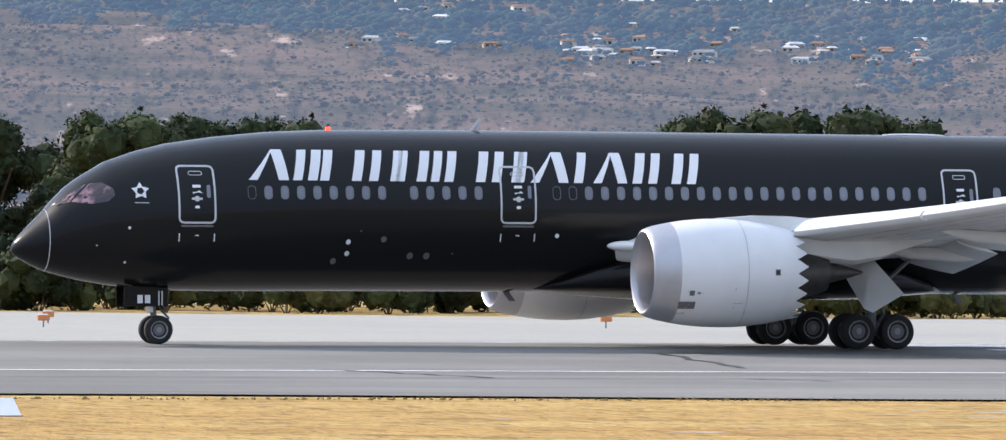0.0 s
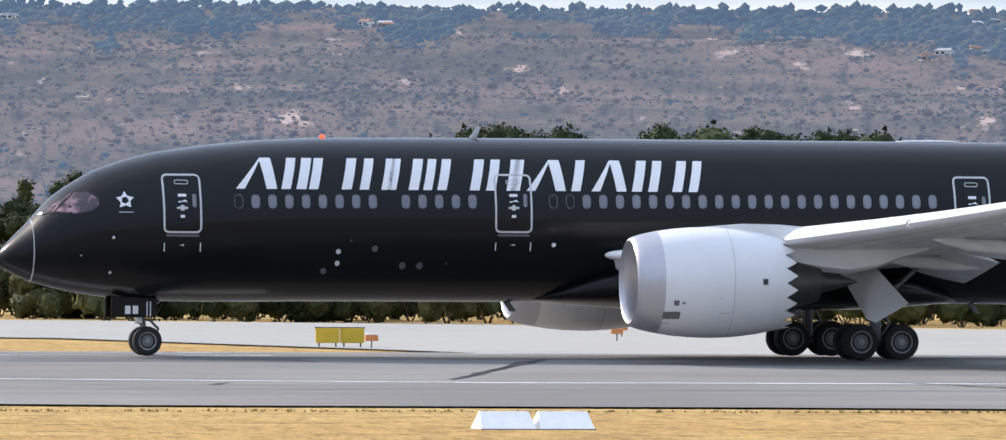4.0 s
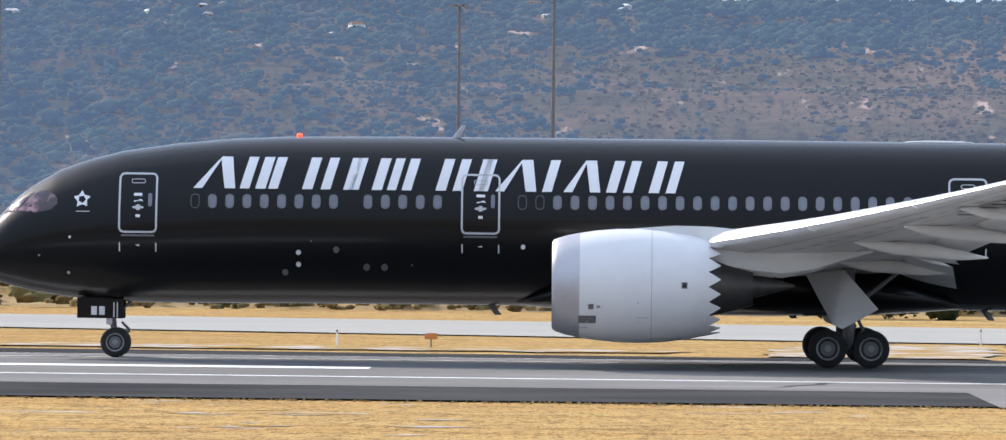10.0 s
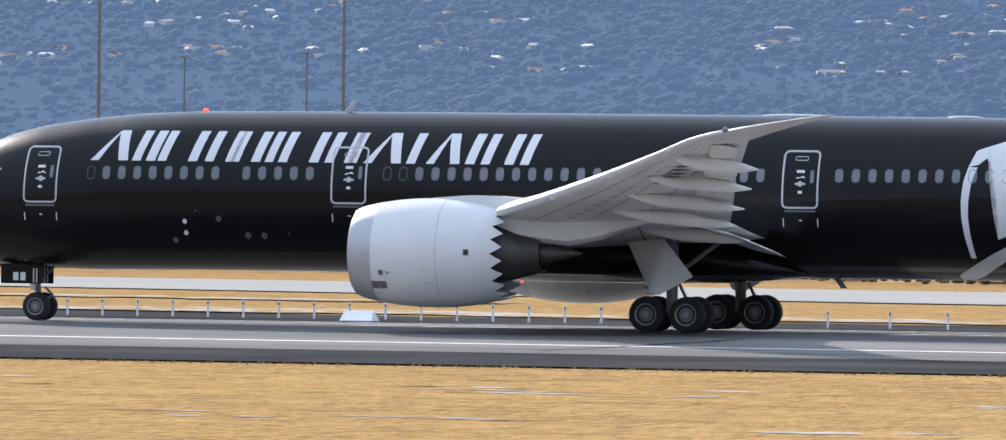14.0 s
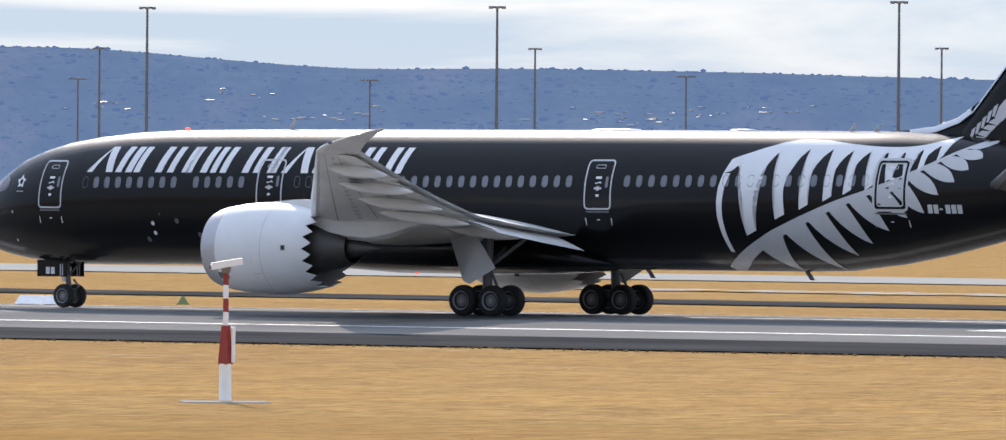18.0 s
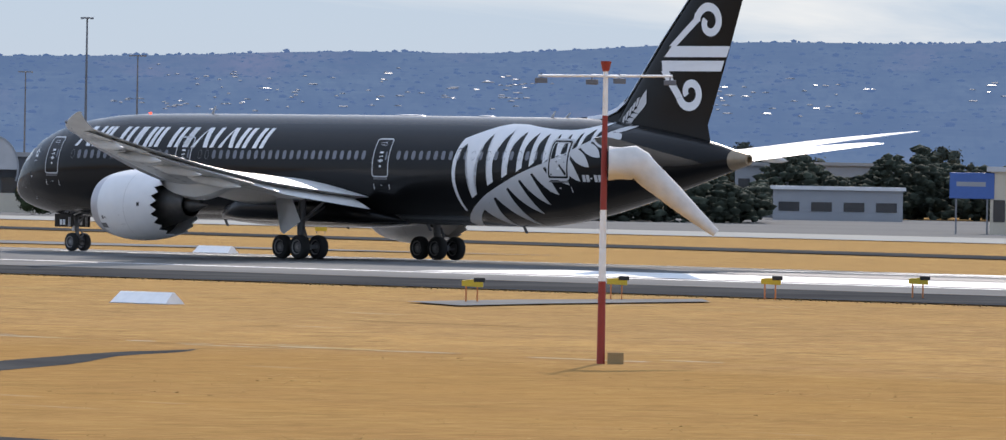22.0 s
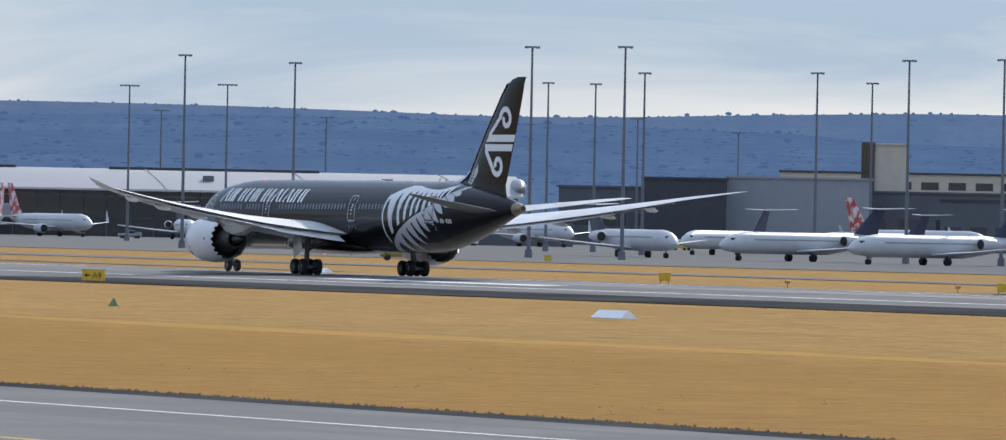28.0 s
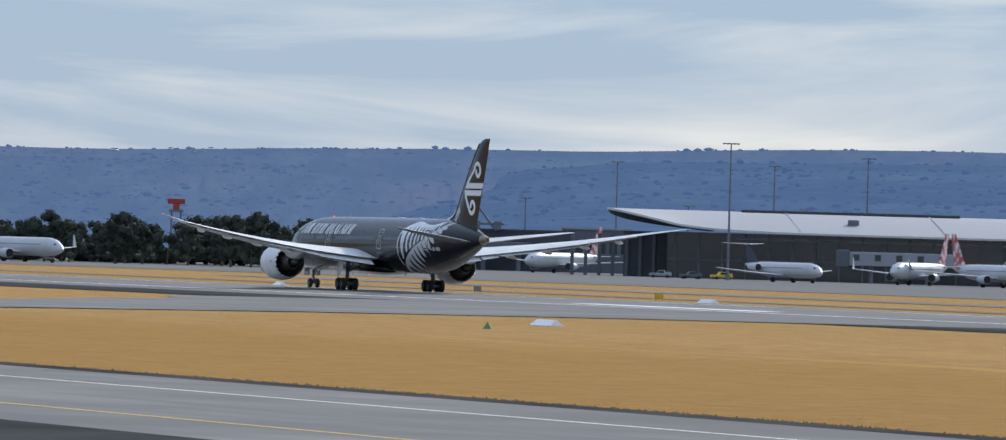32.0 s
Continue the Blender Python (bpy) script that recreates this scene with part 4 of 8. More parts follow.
# ---- engines ----
EY, EZ = 9.9, 2.80
for side in (-1, 1):
    def circle(x, r, n=48, dz=0.0, squash=1.0):
        return [(x, side * EY + r * math.sin(2 * math.pi * i / n), EZ + dz + r * squash * math.cos(2 * math.pi * i / n)) for i in range(n)]
    outer = [(22.35, 1.80), (22.9, 1.885), (23.6, 1.945), (24.4, 1.965), (25.2, 1.93), (26.0, 1.83), (26.75, 1.68)]
    bm = loft(bmesh.new(), [circle(x, r) for x, r in outer] + [circle(26.75, 1.62), circle(25.4, 1.72)], False)
    nacelle = part("engine_nacelle", bm, "white", jet, "white engine nacelle", smooth=35)
    lip = [(22.35, 1.80), (21.9, 1.71), (21.6, 1.62), (21.45, 1.55), (21.40, 1.47), (21.45, 1.40), (21.65, 1.35), (22.2, 1.37), (22.9, 1.42)]
    part("intake_lip", loft(bmesh.new(), [circle(x, r) for x, r in lip], False), "lip", nacelle, "bare metal intake lip", smooth=50)
    part("intake_duct", loft(bmesh.new(), [circle(22.9, 1.42), circle(23.5, 1.41)], False), "wing_under", nacelle, smooth=60)
    bm = bmesh.new()
    for i in range(18):
        a = 2 * math.pi * i / 18
        p = [bm.verts.new((x, side * EY + r * math.sin(a + t), EZ + r * math.cos(a + t))) for x, r, t in ((23.25, 0.3, 0), (23.6, 0.3, 0.3), (23.55, 1.38, 0.62), (23.2, 1.38, 0.36))]
        bm.faces.new(p)
    part("fan", bm, "hot", nacelle, "dark fan blades")
    part("spinner", loft(bmesh.new(), [circle(22.75, 0.02, 20), circle(22.95, 0.18, 20), circle(23.25, 0.34, 20), circle(23.6, 0.36, 20)]), "hot", nacelle, smooth=60)
    part("fan_backing", loft(bmesh.new(), [circle(23.62, 0.1, 32), circle(23.63, 1.41, 32)]), "dark", nacelle)
    # serrated rear edge
    n = 20
    for i in range(n):
        bm = bmesh.new()
        a0, a1 = 2 * math.pi * i / n, 2 * math.pi * (i + 1) / n
        top = []
        for k in range(9):
            a = a0 + (a1 - a0) * k / 8
            d = 0.44 * (1 - abs(k / 4 - 1)) ** 0.9
            top.append([(x, side * EY + r * math.sin(a), EZ + r * math.cos(a)) for x, r in ((26.75, 1.68), (26.75 + d, 1.68 - 0.2 * d), (26.75 + d, 1.655 - 0.2 * d), (26.75, 1.62))])
        loft(bm, top, False)
        part("chevron", bm, "white", nacelle, smooth=40)
    core = [(25.4, 1.38), (26.4, 1.18), (27.2, 0.98), (28.0, 0.78), (28.3, 0.69), (28.3, 0.63), (27.6, 0.7)]
    part("core_nozzle", loft(bmesh.new(), [circle(x, r, 40, 0.05) for x, r in core], False), "hot", nacelle, "dark hot-section nozzle", smooth=35)
    part("bypass_backing", loft(bmesh.new(), [circle(25.42, 0.9, 32), circle(25.43, 1.74, 32)]), "dark", nacelle)
    part("exhaust_plug", loft(bmesh.new(), [circle(27.5, 0.52, 28, 0.05), circle(28.3, 0.44, 28, 0.05), circle(29.3, 0.18, 28, 0.05), circle(29.75, 0.03, 28, 0.05)]), "hot", nacelle, smooth=50)
    # panel seams, marks and a vent
    bm = loft(bmesh.new(), [circle(x, r + 0.004) for x, r in ((24.80, 1.952), (24.83, 1.951))], False)
    part("panel_seam", bm, "wing_under", nacelle)

    def on_cowl(x, dz):
        for (xa, ra), (xb, rb) in zip(outer, outer[1:]):
            if xa <= x <= xb:
                r = ra + (rb - ra) * (x - xa) / (xb - xa)
                break
        else:
            r = 1.8
        return (x, side * (EY + math.sqrt(max(0.01, r * r - dz * dz)) + 0.012), EZ + dz)
    for x, dz, w, h, m in ((25.94, 0.04, 0.1, 0.11, "strut"), (25.94, 0.04, 0.06, 0.07, "dark"), (22.75, -0.72, 0.09, 0.09, "strut"), (23.0, -0.72, 0.06, 0.04, "strut"), (22.62, -0.95, 0.02, 0.3, "wing_under"), (24.35, -0.9, 0.02, 0.36, "wing_under"), (24.5, -1.08, 0.2, 0.015, "wing_under"), (22.62, -1.16, 0.3, 0.13, "strut"), (22.48, -1.25, 0.14, 0.22, "lip"), (23.05, -0.72, 0.12, 0.01, "wing_under")):
        bm = bmesh.new()
        bm.faces.new([bm.verts.new(Vector(on_cowl(x + a * w, dz + b * h)) + Vector((0, side * (0.004 if m == "dark" else 0), 0))) for a, b in ((-1, -1), (1, -1), (1, 1), (-1, 1))])
        part("cowl_mark", bm, m, nacelle)
    # strake and pylon
    rr = []
    for x, z0, z1, w in ((23.3, 4.5, 4.66, 0.05), (24.3, 4.4, 4.78, 0.26), (25.6, 4.1, 4.88, 0.46), (26.8, 3.62, 4.86, 0.60), (27.5, 3.34, 4.80, 0.66), (28.3, 3.20, 4.74, 0.64), (29.3, 3.12, 4.55, 0.56), (30.4, 3.34, 4.3, 0.42), (31.4, 3.72, 4.2, 0.28), (32.4, 4.0, 4.2, 0.1)):
        zm = (z0 + z1) / 2
        rr.append([(x, side * EY - w * 0.55, z0), (x, side * EY + w * 0.55, z0), (x, side * EY + w, z0 + 0.12 * (z1 - z0)), (x, side * EY + w, zm), (x, side * EY + w * 0.7, z1), (x, side * EY - w * 0.7, z1), (x, side * EY - w, zm), (x, side * EY - w, z0 + 0.12 * (z1 - z0))])
    part("pylon", loft(bmesh.new(), rr), "wing", jet, "light grey engine pylon", smooth=50)

# ---- landing gear ----
WHEELS = []


def wheel(x, y, r, w, out):
    """A tyre with its rim and hub; it turns about its axle."""
    ob = new("wheel")
    ob.parent = jet
    ob.matrix_basis = pose(x, y, r)
    prof = [(0.62, -0.5), (0.80, -0.5), (0.93, -0.42), (0.99, -0.25), (1.0, 0.0), (0.99, 0.25), (0.93, 0.42), (0.80, 0.5), (0.62, 0.5)]
    n = 32
    rings = [[(r * p * math.cos(2 * math.pi * i / n), w * q, r * p * math.sin(2 * math.pi * i / n)) for i in range(n)] for p, q in prof]
    part("tyre", loft(bmesh.new(), rings, False), "tyre", ob, "black aircraft tyre", smooth=40)
    bm = bmesh.new()
    for s in (-1, 1):
        rings = [[(r * p * math.cos(2 * math.pi * i / 24), s * w * q, r * p * math.sin(2 * math.pi * i / 24)) for i in range(24)] for p, q in ((0.62, 0.48), (0.57, 0.46), (0.53, 0.40), (0.52, 0.30), (0.05, 0.28))]
        loft(bm, rings, False)
    for f in bm.faces:
        f.material_index = 0 if min(Vector((v.co.x, v.co.z)).length for v in f.verts) > r * 0.515 and min(abs(v.co.y) for v in f.verts) > w * 0.35 else 1
    part("rim", bm, ("hub", "dark"), ob, "grey wheel rim ring", smooth=35)
    for s in (-1, 1):
        part("hub_cap", rod(bmesh.new(), (0, s * w * 0.27, 0), (0, s * w * 0.42, 0), r * 0.2, r * 0.16, 14), "hub", ob)
    part("brake_disc", rod(bmesh.new(), (0, -w * 0.31, 0), (0, w * 0.31, 0), r * 0.4, n=20), "strut", ob)
    WHEELS.append((ob, x, y, r))
    return ob


for y in (-0.42, 0.42):
    wheel(5.85, y, 0.53, 0.36, y)
for gy in (-4.95, 4.95):
    for x in (31.0, 32.5):
        for dy in (-0.66, 0.66):
            wheel(x, gy + dy, 0.66, 0.5, dy)
    bm = bmesh.new()
    rod(bm, (30.9, gy, 0.66), (32.6, gy, 0.66), 0.16)
    rod(bm, (31.0, gy - 0.66, 0.66), (31.0, gy + 0.66, 0.66), 0.11)
    rod(bm, (32.5, gy - 0.66, 0.66), (32.5, gy + 0.66, 0.66), 0.11)
    part("bogie_beam", bm, "strut", jet, "grey bogie beam and axles")
    bm = bmesh.new()
    rod(bm, (31.75, gy, 0.7), (31.7, gy * 0.97, 3.6), 0.2, 0.24, 14)
    rod(bm, (31.6, gy, 1.9), (31.2, gy * 0.45, 3.2), 0.09)
    rod(bm, (31.75, gy, 2.0), (33.4, gy * 0.9, 3.3), 0.08)
    part("main_strut", bm, "strut", jet, "grey main gear strut")
    bm = bmesh.new()
    rod(bm, (32.0, gy, 1.8), (32.25, gy, 1.3), 0.06)
    rod(bm, (32.25, gy, 1.3), (31.95, gy, 0.9), 0.06)
    part("torque_link", bm, "strut", jet)
    s = math.copysign(1, gy)
    bm = bmesh.new()
    y = gy + s * 0.62
    bm.faces.new([bm.verts.new(p) for p in ((30.2, y - s * 0.1, 3.25), (31.55, y - s * 0.1, 3.4), (32.75, y + s * 0.22, 2.05), (31.5, y + s * 0.34, 1.35), (31.15, y + s * 0.32, 1.5))])
    bmesh.ops.solidify(bm, geom=bm.faces[:], thickness=0.06)
    part("gear_door", bm, "white", jet, "white main gear door panel")
    bm = bmesh.new()
    bm.faces.new([bm.verts.new(p) for p in ((31.0, y + s * 0.04, 3.35), (31.6, y + s * 0.04, 3.38), (31.75, y + s * 0.14, 2.95), (31.1, y + s * 0.15, 2.9))])
    bmesh.ops.solidify(bm, geom=bm.faces[:], thickness=0.04)
    part("gear_door_plate", bm, "wing", jet)
bm = bmesh.new()
rod(bm, (5.85, 0, 0.5), (5.6, 0, 2.3), 0.11, 0.14, 12)
rod(bm, (5.85, -0.42, 0.53), (5.85, 0.42, 0.53), 0.07)
part("nose_strut", bm, "strut", jet, "grey nose gear strut")
bm = bmesh.new()
rod(bm, (6.05, 0, 1.25), (6.35, 0, 0.95), 0.045)
rod(bm, (6.35, 0, 0.95), (6.0, 0, 0.7), 0.045)
rod(bm, (5.75, 0, 1.4), (6.5, 0, 2.1), 0.05)
part("nose_torque_link", bm, "strut", jet)
bm = bmesh.new()
box(bm, 5.5, 5.72, -0.18, 0.18, 1.15, 1.45, 0.03)
part("taxi_light", bm, "metal", jet)
for y in (-0.62, 0.62):
    bm = box(bmesh.new(), 4.50, 6.15, y - 0.03, y + 0.03, 1.38, 2.12, 0.015)
    door = part("nose_gear_door", bm, "black", jet, "black nose gear door")
    for x, w in ((5.0, 0.2), (5.28, 0.2)):
        part("registration_bar", box(bmesh.new(), x, x + w, y - 0.045, y + 0.045, 1.5, 1.8), "mark", door)
    for x in (5.78, 5.9):
        part("edge_stripe", box(bmesh.new(), x, x + 0.05, y - 0.045, y + 0.045, 1.42, 1.95), "silver", door)
# keel drains and belly antennas
for x in (19.0, 29.5, 36.5, 44.5):
    bm = loft(bmesh.new(), [[(x + 0.3 * k + c * 0.25, s * 0.025, 2.05 - 0.4 * k) for c, s in ((0, 0), (0.3, 1), (1, 0), (0.3, -1))] for k in (0, 1)])
    part("belly_antenna", bm, "strut", jet)

# ---- more materials for the airfield ----
M["leaf"] = material("dark_green_leaves", (0.022, 0.033, 0.013), 0.85, vary=0.5, grain=1.2, coarse=0.3, other=(0.036, 0.047, 0.018), per=0.25, spec=0.2)
M["leaf_olive"] = material("olive_shrub_leaves", (0.085, 0.085, 0.032), 0.85, vary=0.45, grain=1.5, coarse=0.4, other=(0.045, 0.056, 0.022), per=0.25, spec=0.2)
M["bark"] = material("grey_brown_bark", (0.12, 0.09, 0.065), 0.9, vary=0.3, grain=6)
M["white_board"] = material("weathered_white_paint", (0.88, 0.87, 0.85), 0.6, vary=0.08, grain=4)
M["sock_cloth"] = material("worn_white_cloth", (0.66, 0.645, 0.62), 0.85, vary=0.18, grain=2.5, coarse=0.9, bump=0.4, spec=0.1)
M["yellow"] = material("sign_yellow", (0.62, 0.42, 0.03), 0.5, vary=0.12, grain=3)
M["green_cone"] = material("olive_green_plastic", (0.14, 0.20, 0.06), 0.6, vary=0.15, grain=5)
M["red"] = material("mast_red_paint", (0.30, 0.035, 0.025), 0.5, vary=0.15, grain=4)
M["orange"] = material("orange_plastic", (0.62, 0.22, 0.07), 0.5, vary=0.1)
M["galv"] = material("galvanised_steel", (0.22, 0.23, 0.25), 0.5, 0.6, vary=0.15, grain=3)
M["mast"] = material("mast_grey_steel", (0.14, 0.152, 0.175), 0.7, 0.0, vary=0.15, grain=1)
M["soil"] = material("bare_brown_soil", (0.30, 0.20, 0.10), 0.95, vary=0.35, grain=1.2, coarse=0.2, other=(0.38, 0.28, 0.15), spec=0.0)
M["gravel"] = material("pale_stony_gravel", (0.512, 0.474, 0.432), 0.95, vary=0.32, grain=2.2, coarse=0.35, other=(0.353, 0.233, 0.098), mix=(0.44, 0.52), spec=0.0)
M["tower"] = material("tower_concrete", (0.31, 0.325, 0.35), 0.85, vary=0.1, grain=0.8, coarse=0.1)
M["glass_dark"] = material("dark_building_glass", (0.02, 0.025, 0.035), 0.12, vary=0.2, grain=0.4, spec=0.8)
M["roof_white"] = material("white_metal_roof", (0.32, 0.32, 0.325), 0.5, vary=0.06, grain=0.3, coarse=0.05)
M["fabric"] = material("pale_fabric_roof", (0.55, 0.54, 0.52), 0.7, vary=0.08, grain=0.5, coarse=0.06)
M["wall_grey"] = material("grey_wall_cladding", (0.11, 0.118, 0.135), 0.7, vary=0.12, grain=0.4, coarse=0.05)
M["wall_pale"] = material("pale_grey_cladding", (0.29, 0.305, 0.33), 0.7, vary=0.08, grain=0.4, coarse=0.05)
M["wall_beige"] = material("beige_rendered_wall", (0.56, 0.50, 0.40), 0.8, vary=0.1, grain=0.6)
M["wall_dark"] = material("dark_wall_cladding", (0.05, 0.055, 0.065), 0.6, vary=0.15, grain=0.4)
M["roof_tile"] = material("terracotta_roof", (0.27, 0.15, 0.11), 0.8, vary=0.2, grain=0.6, per=0.3)
M["roof_pale"] = material("pale_house_roof", (0.50, 0.51, 0.53), 0.6, vary=0.1, grain=0.5, per=0.25)
M["roof_dark"] = material("grey_house_roof", (0.22, 0.22, 0.24), 0.7, vary=0.15, grain=0.5, per=0.3)
M["wall_cream"] = material("cream_rendered_wall", (0.62, 0.59, 0.54), 0.8, vary=0.15, grain=0.5, per=0.3)
M["house_wall"] = material("house_brick_wall", (0.40, 0.33, 0.27), 0.85, vary=0.15, grain=0.6, per=0.3)
M["blue_sign"] = material("blue_billboard", (0.05, 0.12, 0.36), 0.5, vary=0.1)
# white lowered to paint haze over the parked aircraft
M["jet_white"] = material("haze_dimmed_white_paint", (0.50, 0.51, 0.52), 0.4, vary=0.08, grain=1.0, coarse=0.3)
M["tail_red"] = material("red_tail_paint", (0.45, 0.06, 0.05), 0.4, vary=0.4, grain=0.8, coarse=0.6, other=(0.6, 0.5, 0.5), mix=(0.45, 0.55))
M["tail_navy"] = material("navy_tail_paint", (0.02, 0.025, 0.06), 0.4, vary=0.1)
M["line_yellow"] = material("road_paint_yellow", (0.55, 0.36, 0.06), 0.7, vary=0.12, grain=3)
M["crack"] = material("tar_crack_seal", (0.02, 0.02, 0.02), 0.7, vary=0.2)
M["rubber"] = material("rubber_streaks", (0.11, 0.11, 0.11), 0.8, vary=0.3, grain=0.6, coarse=0.1)

M["apron_grey"] = material("grey_apron_concrete", (0.223, 0.217, 0.205), 0.95, vary=0.12, grain=0.8, coarse=0.02, other=(0.186, 0.181, 0.172), spec=0.0)

# ---- painted marks and seams on the runway ----
bm = bmesh.new()
for i in range(12):
    y = LANE + (2.2 + 1.75 * 1.02 * (i % 6)) * (1 if i < 6 else -1) * 1.7
    strip(bm, 108, 138, y - 0.9, y + 0.9, 0.014)
for x0, x1, y0, y1 in ((-29.8, -8.5, 297.6, 300.2), (-180, -150, 296, 299), (-340, -283, 290, 300), (-340, -283, 321.4, 331.4), (-480, -455, 293, 296), (-640, -600, 296, 299), (-790, -740, 292, 295), (-549, -535, 322, 329)):
    strip(bm, x0, x1, y0, y1, 0.014)
for i in range(26):
    strip(bm, 60 - 60 * i - 36, 60 - 60 * i, LANE - 0.45, LANE + 0.45, 0.014)
tagged(part("runway_marking", bm, "line"), "white painted runway bars and dashes", "runway marking", kind="structure")
bm = bmesh.new()
for x0, x1, y0, y1 in ((-2000, 60, LANE - 9, LANE - 3.5), (-2000, 60, LANE + 3.5, LANE + 9)):
    strip(bm, x0, x1, y0, y1, 0.006)
tagged(part("rubber_marks", bm, "rubber"), "dark tyre rubber streaks", "runway marking", kind="structure")
bm = bmesh.new()


def crack(x0, y0, x1, y1, w=0.14):
    n = 9
    px, py = x0, y0
    for i in range(1, n + 1):
        k = i / n
        qx, qy = x0 + (x1 - x0) * k + random.uniform(-0.25, 0.25), y0 + (y1 - y0) * k
        sheet(bm, [(px - w, py), (px + w, py), (qx + w, qy), (qx - w, qy)], lambda x, y: crown(y) + 0.016)
        px, py = qx, qy


for c in ((61, 283, 69, 306), (50, 269, 51, 272.5), (60, 280, 68, 304), (74, 276, 76, 262), (90, 281, 93, 300), (84, 262, 86, 258), (102, 268, 104, 285), (33, 272, 35, 277), (22, 280, 24, 291), (41, 300, 43, 290), (5, 281, 7, 287), (-45, 279, -43, 285), (-52, 278, -50, 284), (-80, 280, -78, 300), (-210, 281, -206, 300), (-260, 280, -257, 298)):
    crack(*c)
strip(bm, -90, -33, 282.2, 282.5, 0.016)
strip(bm, 30, 95, 268.5, 268.7, 0.016)
strip(bm, 24, 130, 262.0, 262.25, 0.016)
tagged(part("tar_seam", bm, "crack"), "black tar-sealed cracks in the asphalt", "runway", kind="structure")

# far side: dark exit taxiway, blast pad with gravel, soil
bm = bmesh.new()
sheet(bm, [(16, 341.7), (-150, 341.7), (-165, 346), (-182, 354), (-200, 364), (-222, 374), (-260, 380), (-320, 387), (-420, 414), (-700, 470), (-700, 482), (-420, 430), (-320, 403), (-260, 396), (-231, 391), (-205, 379), (-190, 370), (-144, 365), (-120, 361), (-95, 358), (-64, 357), (-25, 352), (-9, 349.5), (16, 347.5)], LOW + 0.006)
sheet(bm, [(16.5, 341.8), (26.5, 341.8), (29.5, 372), (29.5, 398), (17.5, 398)], LOW + 0.006)
tagged(part("exit_taxiway", bm, "dark_asphalt"), "dark asphalt exit taxiway and blast pad", "taxiway", kind="structure")
bm = bmesh.new()
for pts in ([(27.4, 343), (36, 343), (39, 365), (35, 390), (29.8, 396), (29.7, 372)], [(6, 353), (15, 350), (16.3, 392), (10, 394), (6.5, 380)], [(-160, 369), (-60, 362), (2, 359), (3, 368), (-60, 374), (-160, 383)], [(-300, 440), (-120, 410), (-120, 418), (-300, 452)]):
    ragged = []
    for (ax, ay), (bx, by) in zip(pts, pts[1:] + pts[:1]):
        steps = max(5, int(math.hypot(bx - ax, by - ay) / 2.5))
        for i in range(steps):
            qx, qy = ax + (bx - ax) * i / steps, ay + (by - ay) * i / steps
            ragged.append((qx + 1.4 * noise.noise(Vector((qx * 0.4, qy * 0.4, 3.3))), qy + 3.0 * noise.noise(Vector((qx * 0.5, qy * 0.3, 7.7)))))
    sheet(bm, ragged, LOW + 0.003)
tagged(part("gravel_patch", bm, "gravel"), "pale stony gravel beside the pavement", "gravel", kind="structure")
bm = bmesh.new()
for pts in ([(-620, 330 + 14), (-500, 346), (-420, 372), (-620, 372)], [(-1300, 420), (-700, 400), (-700, 412), (-1300, 440)], [(-1500, 380), (-760, 352), (-760, 357), (-1500, 390)]):
    sheet(bm, pts, LOW + 0.004)
sheet(bm, [(-790, 276), (-633, 276), (-635, 241), (-622, 210), (-592, 176), (-520, 120), (-490, 97), (-600, 97), (-640, 160), (-666, 198), (-710, 220), (-736, 235), (-775, 247)], lambda x, y: crown(y) + 0.003)
tagged(part("side_taxiway", bm, "asphalt"), "grey asphalt side taxiways", "taxiway", kind="structure")
bm = bmesh.new()
apron = [at(a, d) for a, d in ((45, 820), (50, 880), (54, 900), (57, 960), (60, 1010), (63, 1080), (66, 1230), (69, 1400), (72, 1560), (75, 1700))]
back = [at(a, d) for a, d in ((76, 2600), (70, 2600), (64, 2500), (58, 2400), (52, 1500), (45, 1200))]
sheet(bm, apron + back, LOW + 0.002)
tagged(part("apron", bm, "apron_grey"), "pale concrete parking apron", "apron", kind="structure")
bm = bmesh.new()
sheet(bm, [(-900, 60), (-20, 60), (-20, 97), (-900, 97)], LOW + 0.004)
tagged(part("near_taxiway", bm, "asphalt"), "grey asphalt taxiway with worn edge", "taxiway", kind="structure")
bm = bmesh.new()
sheet(bm, [(-900, 60), (-20, 60), (-20, 67.5), (-900, 67.5)], LOW + 0.010)
sheet(bm, [(-900, 96.2), (-20, 96.2), (-20, 98.4), (-900, 98.4)], LOW + 0.008)
tagged(part("taxiway_shoulder", bm, "dark_asphalt"), "dark asphalt taxiway shoulder", "taxiway", kind="structure")
bm = bmesh.new()
sheet(bm, [(-900, 88.6), (-20, 88.6), (-20, 88.9), (-900, 88.9)], LOW + 0.012)
tagged(part("taxiway_edge_line", bm, "line"), "thin white taxiway line", "taxiway marking", kind="structure")
bm = bmesh.new()
sheet(bm, [(-900, 74.1), (-20, 74.1), (-20, 74.45), (-900, 74.45)], LOW + 0.012)
tagged(part("taxiway_centre_line", bm, "line_yellow"), "yellow taxiway centre line", "taxiway marking", kind="structure")
bm = bmesh.new()
